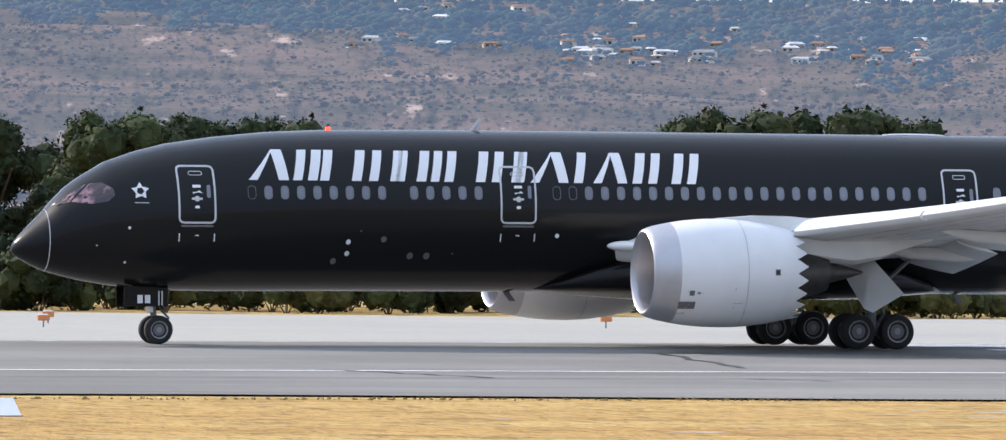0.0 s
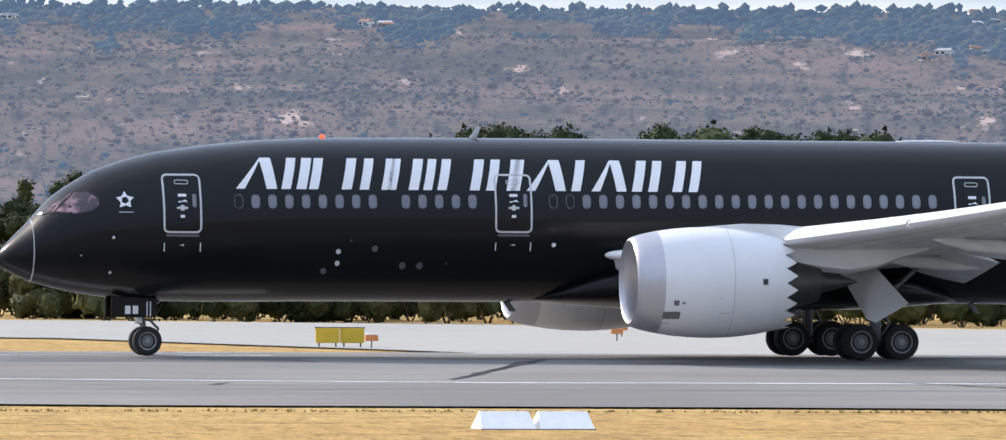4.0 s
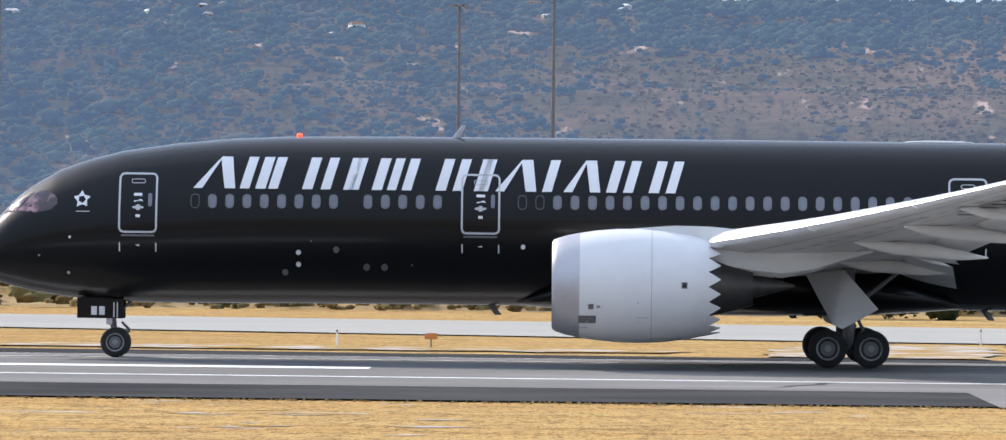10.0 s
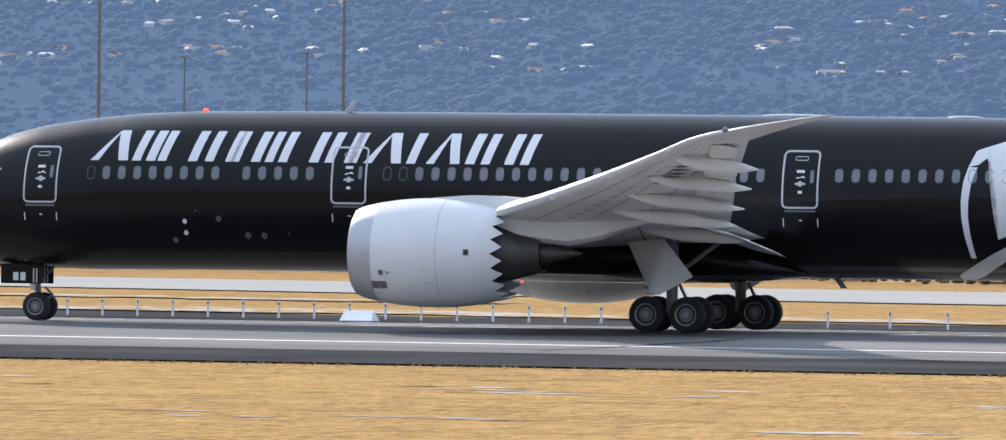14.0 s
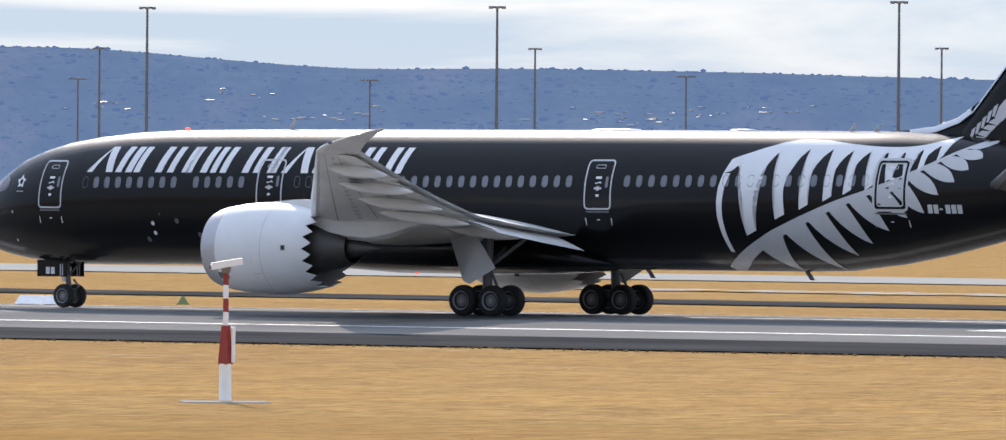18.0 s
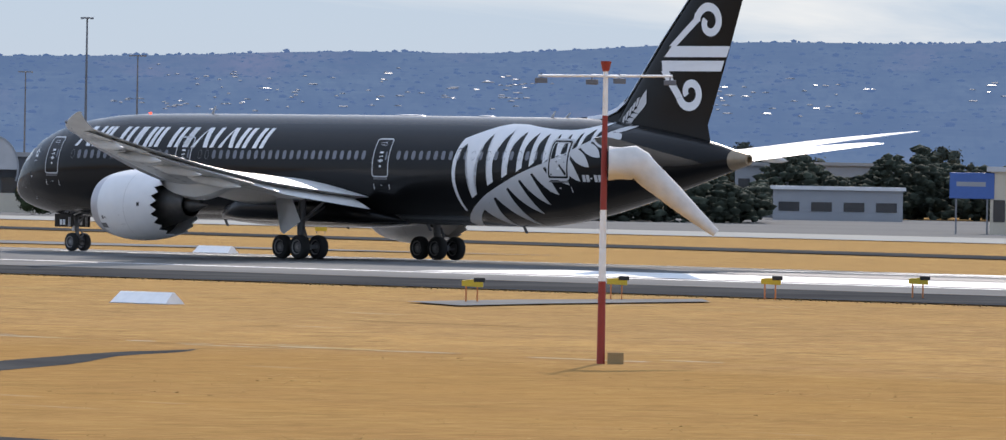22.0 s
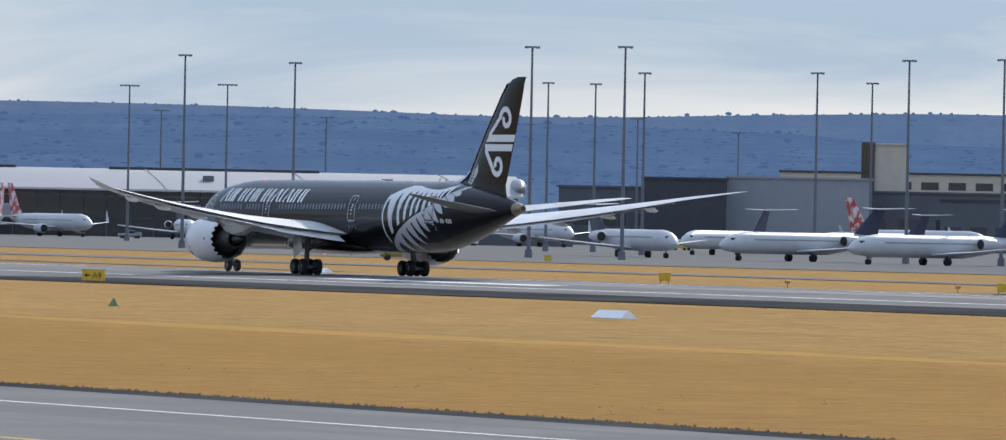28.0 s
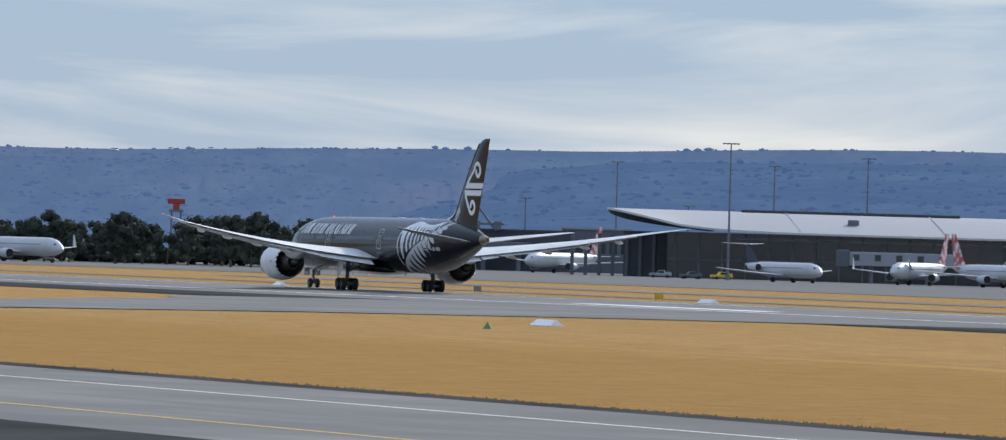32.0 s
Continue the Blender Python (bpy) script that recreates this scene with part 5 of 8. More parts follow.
# the path's near and far edges
edges = (((-132, 95.5), (-139, 101.5)), ((-143, 105), (-151, 111.5)), ((-152, 114), (-161, 120.5)), ((-161, 122), (-169, 129)), ((-169, 131), (-177, 137)), ((-175, 138), (-182, 143)), ((-182, 145), (-186, 148)), ((-186, 150.3), (-188.2, 152)), ((-189.3, 153.6), (-189.5, 153.9)))
smooth_edges = []
for i in range(len(edges) - 1):
    p0, p1, p2, p3 = edges[max(0, i - 1)], edges[i], edges[i + 1], edges[min(len(edges) - 1, i + 2)]
    for k in range(6):
        t, row = k / 6, []
        for e in (0, 1):
            row.append([1.012 * 0.5 * (2 * p1[e][j] + (p2[e][j] - p0[e][j]) * t + (2 * p0[e][j] - 5 * p1[e][j] + 4 * p2[e][j] - p3[e][j]) * t * t + (3 * p1[e][j] - p0[e][j] - 3 * p2[e][j] + p3[e][j]) * t ** 3) for j in (0, 1)])
        smooth_edges.append(row)
for (a, b), (c, d) in zip(smooth_edges, smooth_edges[1:]):
    sheet(bm, [a, c, d, b], LOW - 0.054)
tagged(part("service_path", bm, "dark_asphalt"), "curved dark asphalt service path", "path", kind="structure")
bm = bmesh.new()
for pts in ([(-30, 253.2), (-22, 253.2), (-24, 249.5), (-31, 250)],):
    sheet(bm, pts, LOW + 0.003)
q = random.Random(41)
for x0, x1, y0, y1, n in ((-112, -4, 186, 240, 210), (58, 98, 196, 226, 70), (-28, 8, 236, 252, 30)):
    for i in range(n):
        cx, cy, lx, ly = q.uniform(x0, x1), q.uniform(y0, y1), 0.3 + 2.2 * q.random() ** 2, 0.25 + 0.9 * q.random()
        if noise.noise(Vector((cx / 14, cy / 9, 3.3))) < -0.05:
            continue
        sheet(bm, [(cx + lx * math.cos(0.7854 * k) * q.uniform(0.5, 1.1), cy + ly * math.sin(0.7854 * k) * q.uniform(0.5, 1.1)) for k in range(8)], LOW - 0.055 + 0.00006 * i)
tagged(part("stone_pad", bm, "gravel"), "stony pad in the grass", "gravel", kind="structure")

bm = bmesh.new()
sheet(bm, [(-262, 223), (-267, 233), (-271, 247), (-265, 242), (-259, 228), (-254, 219)], LOW + 0.003)
tagged(part("light_pad", bm, "asphalt"), "dark gravel strip beside the slope lights", "gravel", kind="structure")

# ---- grass tufts: uneven dry blades along the edges and over the near grass ----
tri = []
vert = []
rs = np.random.RandomState(5)


def tuft(x, y, z, h, w):
    for _ in range(4):
        a = rs.rand() * 6.283
        dx, dy = math.cos(a) * w, math.sin(a) * w
        lx, ly = (rs.rand() - 0.5) * h, (rs.rand() - 0.5) * h
        n = len(vert)
        vert.extend([(x - dx, y - dy, z), (x + dx, y + dy, z), (x + lx, y + ly, z + h * (0.6 + 0.6 * rs.rand()))])
        tri.append((n, n + 1, n + 2))


for i in range(9000):
    u = rs.rand()
    if u < 0.4:
        x, y = 20 - 500 * rs.rand() ** 1.3, 253.6 - 1.6 * rs.rand() ** 2
    elif u < 0.5:
        x, y = 24 + 100 * rs.rand(), 233.6 - 1.4 * rs.rand() ** 2
    else:
        x, y = -130 - 260 * rs.rand(), 98.6 + 1.2 * rs.rand() ** 2
    tuft(x, y, LOW - 0.07, 0.04 + 0.05 * rs.rand(), 0.06)
me = bpy.data.meshes.new("grass_tufts")
me.from_pydata(vert, [], tri)
M["tuft"] = material("dry_grass_blades", (0.409, 0.293, 0.140), 0.9, vary=0.28, grain=0.5, coarse=0.05, other=(0.512, 0.395, 0.195), spec=0.0)
me.materials.append(M["tuft"])
tagged(new("grass_tufts", me), "dry golden grass tufts", "grass", kind="stuff")

# ---- woods and houses on the hills ----
def clump(seed, n=2):
    """A small tree crown of a few lumps: vertices and faces about the origin, one metre wide."""
    r = np.random.RandomState(seed)
    V, F = [], []
    for k in range(n):
        c = np.array([(r.rand() - 0.5) * 0.55, (r.rand() - 0.5) * 0.55, 0.4 + 0.3 * r.rand()])
        s = 0.30 + 0.16 * r.rand()
        o = len(V)
        for j, (zz, rr) in enumerate(((-0.8, 0.7), (0.25, 0.95))):
            for i in range(5):
                a = 2 * math.pi * (i + 0.5 * j) / 5
                q = rr * (0.7 + 0.6 * r.rand())
                V.append(c + s * np.array([q * math.cos(a), q * math.sin(a), zz * 0.8]))
        V.append(c + s * np.array([0.3 * (r.rand() - 0.5), 0.3 * (r.rand() - 0.5), 0.9]))
        for i in range(5):
            a, b = o + i, o + (i + 1) % 5
            F += [(a, b, b + 5), (a, b + 5, a + 5)]
            F.append((a + 5, b + 5, o + 10))
    return np.array(V), np.array(F)


def woods(name, places, m, label, rich=4):
    """One mesh of many small trees. places: rows of x, y, z, width, height."""
    kinds = [clump(s, 2 if s < rich else 1) for s in range(12)]
    r = np.random.RandomState(11)
    Vs, Fs, off = [], [], 0
    for x, y, z, w, h in places:
        V, F = kinds[r.randint(12)]
        a = r.rand() * 6.283
        c, s = math.cos(a), math.sin(a)
        P = np.stack([(V[:, 0] * c - V[:, 1] * s) * w + x, (V[:, 0] * s + V[:, 1] * c) * w + y, V[:, 2] * h + z], 1)
        Vs.append(P)
        Fs.append(F + off)
        off += len(V)
    P, F = np.concatenate(Vs), np.concatenate(Fs)
    me = bpy.data.meshes.new(name)
    me.vertices.add(len(P))
    me.vertices.foreach_set("co", P.ravel())
    me.loops.add(F.size)
    me.loops.foreach_set("vertex_index", F.ravel())
    me.polygons.add(len(F))
    me.polygons.foreach_set("loop_start", np.arange(0, F.size, 3))
    me.polygons.foreach_set("loop_total", np.full(len(F), 3))
    me.update(calc_edges=True)
    me.validate()
    me.shade_smooth()
    me.materials.append(M[m])
    return tagged(new(name, me), label, "trees", kind="stuff")


def island(m, amount):
    """Lets each small tree of a joined wood differ in tone."""
    t = M[m].node_tree
    g = t.nodes.new("ShaderNodeNewGeometry")
    mr = t.nodes.new("ShaderNodeMapRange")
    mr.inputs[3].default_value, mr.inputs[4].default_value = 1 - amount, 1 + amount
    t.links.new(g.outputs["Random Per Island"], mr.inputs[0])
    h = [n for n in t.nodes if n.type == "HUE_SAT"][0]
    old = h.inputs["Value"].links[0].from_socket
    mu = t.nodes.new("ShaderNodeMath")
    mu.operation = "MULTIPLY"
    t.links.new(old, mu.inputs[0])
    t.links.new(mr.outputs[0], mu.inputs[1])
    t.links.new(mu.outputs[0], h.inputs["Value"])


# emission in the hill tree materials paints haze, as on the hills
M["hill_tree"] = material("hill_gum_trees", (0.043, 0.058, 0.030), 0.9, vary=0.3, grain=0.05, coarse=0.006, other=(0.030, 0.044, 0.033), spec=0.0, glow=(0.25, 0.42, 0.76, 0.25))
# roof colour dimmed to stand for haze on the far ridge
M["roof_haze"] = material("hazed_pale_roofs", (0.17, 0.18, 0.20), 0.8, vary=0.3, grain=0.2, coarse=0.01, spec=0.1)
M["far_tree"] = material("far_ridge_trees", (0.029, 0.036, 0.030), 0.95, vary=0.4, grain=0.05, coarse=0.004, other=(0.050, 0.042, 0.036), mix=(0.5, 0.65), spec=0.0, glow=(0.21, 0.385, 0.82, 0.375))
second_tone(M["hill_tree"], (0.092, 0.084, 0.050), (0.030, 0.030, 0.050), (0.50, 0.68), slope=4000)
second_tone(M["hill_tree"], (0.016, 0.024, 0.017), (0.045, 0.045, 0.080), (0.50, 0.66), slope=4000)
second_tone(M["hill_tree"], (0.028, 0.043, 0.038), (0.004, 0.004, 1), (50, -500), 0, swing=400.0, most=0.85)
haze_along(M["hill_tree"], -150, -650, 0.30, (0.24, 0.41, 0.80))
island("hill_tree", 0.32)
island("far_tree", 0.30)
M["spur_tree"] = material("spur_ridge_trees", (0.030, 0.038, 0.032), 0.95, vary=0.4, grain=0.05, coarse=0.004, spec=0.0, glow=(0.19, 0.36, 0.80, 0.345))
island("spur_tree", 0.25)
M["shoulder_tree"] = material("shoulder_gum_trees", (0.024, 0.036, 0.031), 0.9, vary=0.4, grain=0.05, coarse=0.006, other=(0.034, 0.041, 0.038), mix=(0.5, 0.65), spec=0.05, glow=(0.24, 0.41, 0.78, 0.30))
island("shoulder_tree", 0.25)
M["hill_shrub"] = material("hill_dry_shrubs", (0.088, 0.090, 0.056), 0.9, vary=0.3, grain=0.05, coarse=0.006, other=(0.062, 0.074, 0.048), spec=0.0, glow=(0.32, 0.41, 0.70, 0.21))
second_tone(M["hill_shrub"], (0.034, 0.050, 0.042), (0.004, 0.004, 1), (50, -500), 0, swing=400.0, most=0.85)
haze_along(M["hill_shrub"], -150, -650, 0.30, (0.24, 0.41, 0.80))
island("hill_shrub", 0.4)
rs = np.random.RandomState(3)
places, scrub, distant = [], [], []
while len(places) + len(scrub) < 54000:
    az = -21 + 53.5 * rs.rand()
    if az > 17 and rs.rand() < 0.45:
        continue
    k = rs.rand() ** 0.8
    d = 2300 + 1400 * k
    x, y = at(az, d)
    n1 = 1.1 * noise.noise(Vector((az * 1.0, k * 2.0, 1.7))) + 0.8 * noise.noise(Vector((az * 3.6, k * 5.4, 5.1))) + 0.5 * noise.noise(Vector((az * 9.5, k * 14.0, 2.6)))
    green = max(0.0, min(1.0, (az + 3) / 7.0))
    edge = 0.50 if az > -9 else 0.72 if az > -14 else 0.58
    wood = max(0.0, min(1.0, (k - edge + 0.20 * n1) / 0.16))
    dense = 0.40 + 0.75 * wood + 0.55 * green + 0.9 * max(0.0, 0.3 - k)
    if rs.rand() > dense + 0.62 * n1:
        continue
    w = 0.8 + 2.2 * rs.rand() ** 2.6 + max(green, wood) * (1.3 * rs.rand() + 5.0 * rs.rand() ** 4) + 1.2 * max(0.0, 0.3 - k) * 5 * rs.rand()
    w *= 1.0 if az < 17 else max(0.55, 1 - 0.06 * (az - 17))
    (distant if az > 12 + 4 * n1 else places if max(green, wood) > 0.45 or w > 3.2 else scrub).append((x, y, hill_height(RIDGE, 2300, 3700, az, d, 26) - 0.25 * w, w * 1.3, w * (0.7 + 0.3 * rs.rand())))
for i in range(1700):
    az = -21 + 52 * rs.rand()
    d = 3690 + 25 * rs.rand()
    x, y = at(az, d)
    w = (2.0 + 3.8 * rs.rand() ** 2) * (1.0 if az < 17 else max(0.5, 1 - 0.06 * (az - 17)))
    (places if az < 14 else distant).append((x, y, hill_height(RIDGE, 2300, 3700, az, d, 26) - 0.3 * w, w, w * (0.8 + 0.5 * rs.rand())))
for i in range(21000):
    az, k = -21 + 26 * rs.rand(), 0.04 + 0.75 * rs.rand()
    d = 2300 + 1400 * k
    x, y = at(az, d)
    if rs.rand() > 0.55 + 0.8 * noise.noise(Vector((az * 3.1, k * 5.0, 8.3))) + 0.6 * noise.noise(Vector((az * 9.0, k * 13.0, 4.3))):
        continue
    w = 0.5 + 1.3 * rs.rand() ** 2
    (scrub if rs.rand() < 0.55 else places).append((x, y, hill_height(RIDGE, 2300, 3700, az, d, 26) - 0.25 * w, w * 1.6, w * 0.7))
woods("hill_woods", places, "hill_tree", "gum trees over the hillside with blue haze painted on", 1)
woods("hill_shoulder_woods", distant, "shoulder_tree", "forest on the far hill shoulder with blue haze painted on", 0)
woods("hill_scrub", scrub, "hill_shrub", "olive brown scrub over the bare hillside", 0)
# rough unmown grass near the viewing place, and the worn edge of the mown strip
M["rough_grass"] = material("rough_dry_grass", (0.465, 0.307, 0.126), 0.95, vary=0.24, grain=0.6, coarse=0.06, other=(0.409, 0.279, 0.112), spec=0.0)
second_tone(M["rough_grass"], (0.465, 0.344, 0.177), (0.07, 0.16, 1), (0.52, 0.72))
second_tone(M["rough_grass"], (0.242, 0.214, 0.093), (0.03, 0.09, 1), (0.50, 0.66), most=0.6)
island("rough_grass", 0.22)
M["worn_earth"] = material("worn_pale_earth", (0.530, 0.456, 0.353), 0.95, vary=0.24, grain=1.5, coarse=0.2, other=(0.381, 0.270, 0.130), mix=(0.4, 0.6), spec=0.0)
M["wheel_track"] = material("flattened_dark_grass", (0.242, 0.163, 0.074), 0.95, vary=0.24, grain=1.5, coarse=0.2, spec=0.0)
NT = 30000
gx, gy = -70 - 215 * rs.rand(NT), 99 + 61 * rs.rand(NT) ** 0.9
far_edge = 158.5 + 1.5 * np.sin(gx / 7.0) + 1.2 * np.sin(gx / 2.3) + 0.8 * rs.randn(NT)
path_x = -132 - (gy - 95.5) * 0.985
near_path = (np.abs(gx - path_x + 3.5) < 5.2) & (gy < 154)
patch = 0.5 + 0.5 * np.sin(gx * 0.21 + 2 * np.sin(gy * 0.13)) * np.sin(gy * 0.33 + gx * 0.07)
keep = (gy < far_edge) & ~near_path & (rs.rand(NT) < 0.35 + 0.65 * patch)
gx, gy, patch = gx[keep], gy[keep], patch[keep]
NT = len(gx)
gh = (0.005 + 0.011 * rs.rand(NT) ** 2) * (0.6 + 0.8 * patch)
blades = []
for k in range(4):
    a, w = rs.rand(NT) * 6.283, 0.05 + 0.09 * rs.rand(NT)
    dx, dy = np.cos(a) * w, np.sin(a) * w
    lean, turn = 0.06 + 0.12 * rs.rand(NT), a + 1.57 + 0.5 * rs.randn(NT)
    lx, ly = np.cos(turn) * lean, np.sin(turn) * lean
    z = np.full(NT, LOW - 0.07)
    blades.append(np.stack([np.stack([gx - dx, gy - dy, z], 1), np.stack([gx + dx, gy + dy, z], 1), np.stack([gx + lx, gy + ly, z + gh * (0.7 + 0.5 * rs.rand(NT))], 1)], 1))
P = np.concatenate(blades).reshape(-1, 3)
me = bpy.data.meshes.new("rough_grass")
me.from_pydata(P.tolist(), [], np.arange(len(P)).reshape(-1, 3).tolist())
me.materials.append(M["rough_grass"])
tagged(new("rough_grass", me), "rough dry brown unmown grass tufts", "grass", kind="stuff")
bm = bmesh.new()
for i in range(150):
    x0 = -172 - 88 * rs.rand()
    y0 = 161.0 + 0.012 * (-172 - x0) + 0.9 * rs.randn()
    if rs.rand() > (0.35 + 0.9 * math.sin(x0 * 0.09) ** 2) * (1.0 if x0 < -205 else 0.3):
        continue
    lx, ly, n = 0.5 + 2.6 * rs.rand() ** 2, 0.12 + 0.35 * rs.rand(), 9
    sheet(bm, [(x0 + lx * math.cos(6.283 * k / n) * (0.6 + 0.5 * rs.rand()), y0 + ly * math.sin(6.283 * k / n) * (0.6 + 0.5 * rs.rand())) for k in range(n)], LOW - 0.056 + 0.00005 * i)
tagged(part("worn_edge", bm, "worn_earth"), "pale worn earth along the mown grass edge", "earth", kind="structure")
M["mown_edge"] = material("pale_mown_grass", (0.474, 0.288, 0.099), 0.95, vary=0.24, grain=1.5, coarse=0.15, other=(0.391, 0.233, 0.087), mix=(0.42, 0.6), spec=0.0)
bm = bmesh.new()
ends = [(x0, 162.0 - 0.012 * (x0 + 280) + 0.8 * math.sin(x0 / 13.0), 1.6 + 1.2 * math.sin(x0 / 31.0)) for x0 in range(-268, -470, -5)]
for (ax, ay, aw), (bx, by, bw) in zip(ends, ends[1:]):
    sheet(bm, [(ax, ay - aw), (bx, by - bw), (bx, by + bw), (ax, ay + aw)], LOW - 0.056)
tagged(part("mown_edge", bm, "mown_edge"), "pale golden edge of the mown grass", "grass", kind="structure")
bm = bmesh.new()
ends = [(x0, 192.5 + 0.5 * math.sin(x0 / 19.0)) for x0 in range(-180, -420, -6)]
for (ax, ay), (bx, by) in zip(ends, ends[1:]):
    if noise.noise(Vector((ax / 23.0, 4.4, 0.6))) > 0.02:
        w = 0.12 + 0.2 * random.random()
        sheet(bm, [(ax + 2, ay - 0.05), (ax, ay - w), (bx, by - w), (bx - 2, by + 0.05), (bx, by + w), (ax, ay + w)], LOW - 0.055)
tagged(part("wheel_track", bm, "wheel_track"), "thin dark wheel track pressed into dry grass", "track", kind="structure")
rs = np.random.RandomState(77)
places, nearer = [], []
while len(places) + len(nearer) < 11000:
    az = 26.5 + 49.5 * rs.rand()
    k = 0.12 + 0.88 * rs.rand()
    spur = 58 < az < 71.4 and rs.rand() < 0.75
    table, near, far, rough = (SPUR, 2700, 4100, 12) if spur else (BACK, 3000, 4600, 20)
    d = near + (far - near) * k
    x, y = at(az, d)
    if rs.rand() > 0.75 + 0.7 * noise.noise(Vector((az * 2.1, k * 9, 2.2))):
        continue
    w = 1.5 + 2.4 * rs.rand() ** 2
    (nearer if spur else places).append((x, y, hill_height(table, near, far, az, d, rough) - 0.45 * w, w * 1.5, w * (0.65 + 0.35 * rs.rand()) * (1.0 if k < 0.93 else 0.6)))
for i in range(1900):
    az = 26.5 + 49.5 * rs.rand()
    spur = 61 < az < 71 and rs.rand() < 0.5
    table, far, rough = (SPUR, 4100, 12) if spur else (BACK, 4600, 20)
    d = far - 20 * rs.rand()
    x, y = at(az, d)
    w = (1.3 + 2.3 * rs.rand() ** 2) * (1 + 0.6 * noise.noise(Vector((az * 2.7, 0.3, 0))))
    (nearer if spur else places).append((x, y, hill_height(table, far - (1400 if spur else 1600), far, az, d, rough) - 0.4 * w, w * 1.5, w * (0.6 + 0.4 * rs.rand())))
woods("spur_woods", nearer, "spur_tree", "forest over the nearer spur with blue haze painted on", 0)
woods("ridge_woods", places, "far_tree", "forest over the distant ridge with blue haze painted on", 0)


def hill_place(table, near, far, rough, az, el):
    """Where the sight line at az, el meets the slope."""
    t = math.tan(radians(el))
    for i in range(201):
        d = near + (far - near) * i / 200
        if hill_height(table, near, far, az, d, rough) - EYE[2] >= t * d:
            break
    x, y = at(az, d)
    return x, y, hill_height(table, near, far, az, d, rough)


def house(w, dp, hgt, roof, wall, wing=0.0):
    h = thing("hillside_house", "%s house among trees on the hillside" % ("white-roofed" if roof == "roof_pale" else "terracotta-roofed" if roof == "roof_tile" else "grey-roofed"), "house", "houses on the hills")
    part("wall", box(bmesh.new(), -w / 2, w / 2, -dp / 2, dp / 2, -1.5, hgt), wall, h)
    bm = bmesh.new()
    o, r = 0.18, dp * 0.22
    base = [bm.verts.new(p) for p in ((-w / 2 - o, -dp / 2 - o, hgt), (w / 2 + o, -dp / 2 - o, hgt), (w / 2 + o, dp / 2 + o, hgt), (-w / 2 - o, dp / 2 + o, hgt))]
    top = [bm.verts.new((-w / 2 + dp * 0.25, 0, hgt + r)), bm.verts.new((w / 2 - dp * 0.25, 0, hgt + r))]
    bm.faces.new((base[0], base[1], top[1], top[0]))
    bm.faces.new((base[2], base[3], top[0], top[1]))
    bm.faces.new((base[1], base[2], top[1]))
    bm.faces.new((base[3], base[0], top[0]))
    bm.faces.new(base)
    part("roof", bm, roof, h)
    for k in range(max(2, int(w / 2.2))):
        x = -w / 2 + 0.6 + k * 2.1
        if x + 1.1 < w / 2:
            part("window", box(bmesh.new(), x, x + 1.1, -dp / 2 - 0.05, -dp / 2 + 0.02, hgt * 0.35, hgt * 0.75), "glass_dark", h)
    if wing:
        part("wing_wall", box(bmesh.new(), w * 0.1, w * 0.1 + wing, -dp / 2 - 2.6, -dp / 2 - 0.02, -1.5, hgt * 0.6), wall, h)
        part("wing_roof", box(bmesh.new(), w * 0.1 - 0.15, w * 0.1 + wing + 0.15, -dp / 2 - 2.8, -dp / 2 - 0.02, hgt * 0.6, hgt * 0.6 + 0.25), roof, h)
    return h


models = [house(6.5, 3.6, 1.9, "roof_pale", "wall_cream"), house(5.4, 3.4, 1.7, "roof_tile", "house_wall", 2.5), house(4.6, 3.2, 1.5, "roof_dark", "wall_cream"), house(8.5, 3.6, 1.7, "roof_dark", "wall_cream", 3), house(5.5, 3.8, 2.6, "roof_tile", "wall_cream"), house(3.6, 2.8, 1.5, "roof_pale", "house_wall")]
first = [True] * len(models)
gardens = []
built = []
small = bmesh.new()
rs = np.random.RandomState(21)


def settle(table, near, far, rough, az, el, kind, scale=1.0):
    x, y, z = hill_place(table, near, far, rough, az, el)
    m = pose(x, y, z - 0.25, 0, 0, az + rs.uniform(-35, 35))
    # trees set on the camera's side, to hide part of the walls
    for _ in range(3):
        w = 1.2 + 2.4 * rs.rand()
        px, py = at(az + rs.uniform(-0.1, 0.1), math.hypot(x, y) - rs.uniform(4, 14))
        gardens.append((px, py, z - 0.9, w * 1.3, w * 0.8))
    built.append(kind)
    if len(built) > 296 and not first[kind]:
        w, hg = 1.6 + 1.6 * rs.rand(), 0.9 + 0.5 * rs.rand()
        b = [small.verts.new(m @ Vector(p)) for p in ((-w, -1.6, -1), (w, -1.6, -1), (w, 1.6, -1), (-w, 1.6, -1), (-w - 0.2, -1.8, hg), (w + 0.2, -1.8, hg), (w + 0.2, 1.8, hg), (-w - 0.2, 1.8, hg), (-w * 0.7, 0, hg + 0.8), (w * 0.7, 0, hg + 0.8))]
        for k, f in enumerate(((0, 1, 5, 4), (1, 2, 6, 5), (2, 3, 7, 6), (3, 0, 4, 7), (4, 5, 9, 8), (6, 7, 8, 9), (5, 6, 9), (7, 4, 8))):
            small.faces.new([b[q] for q in f]).material_index = 0 if k < 4 else 1 + kind % 3
        return
    if first[kind] and scale == 1.0:
        first[kind] = False
        models[kind].matrix_world = m
    else:
        copy_thing(models[kind], m)


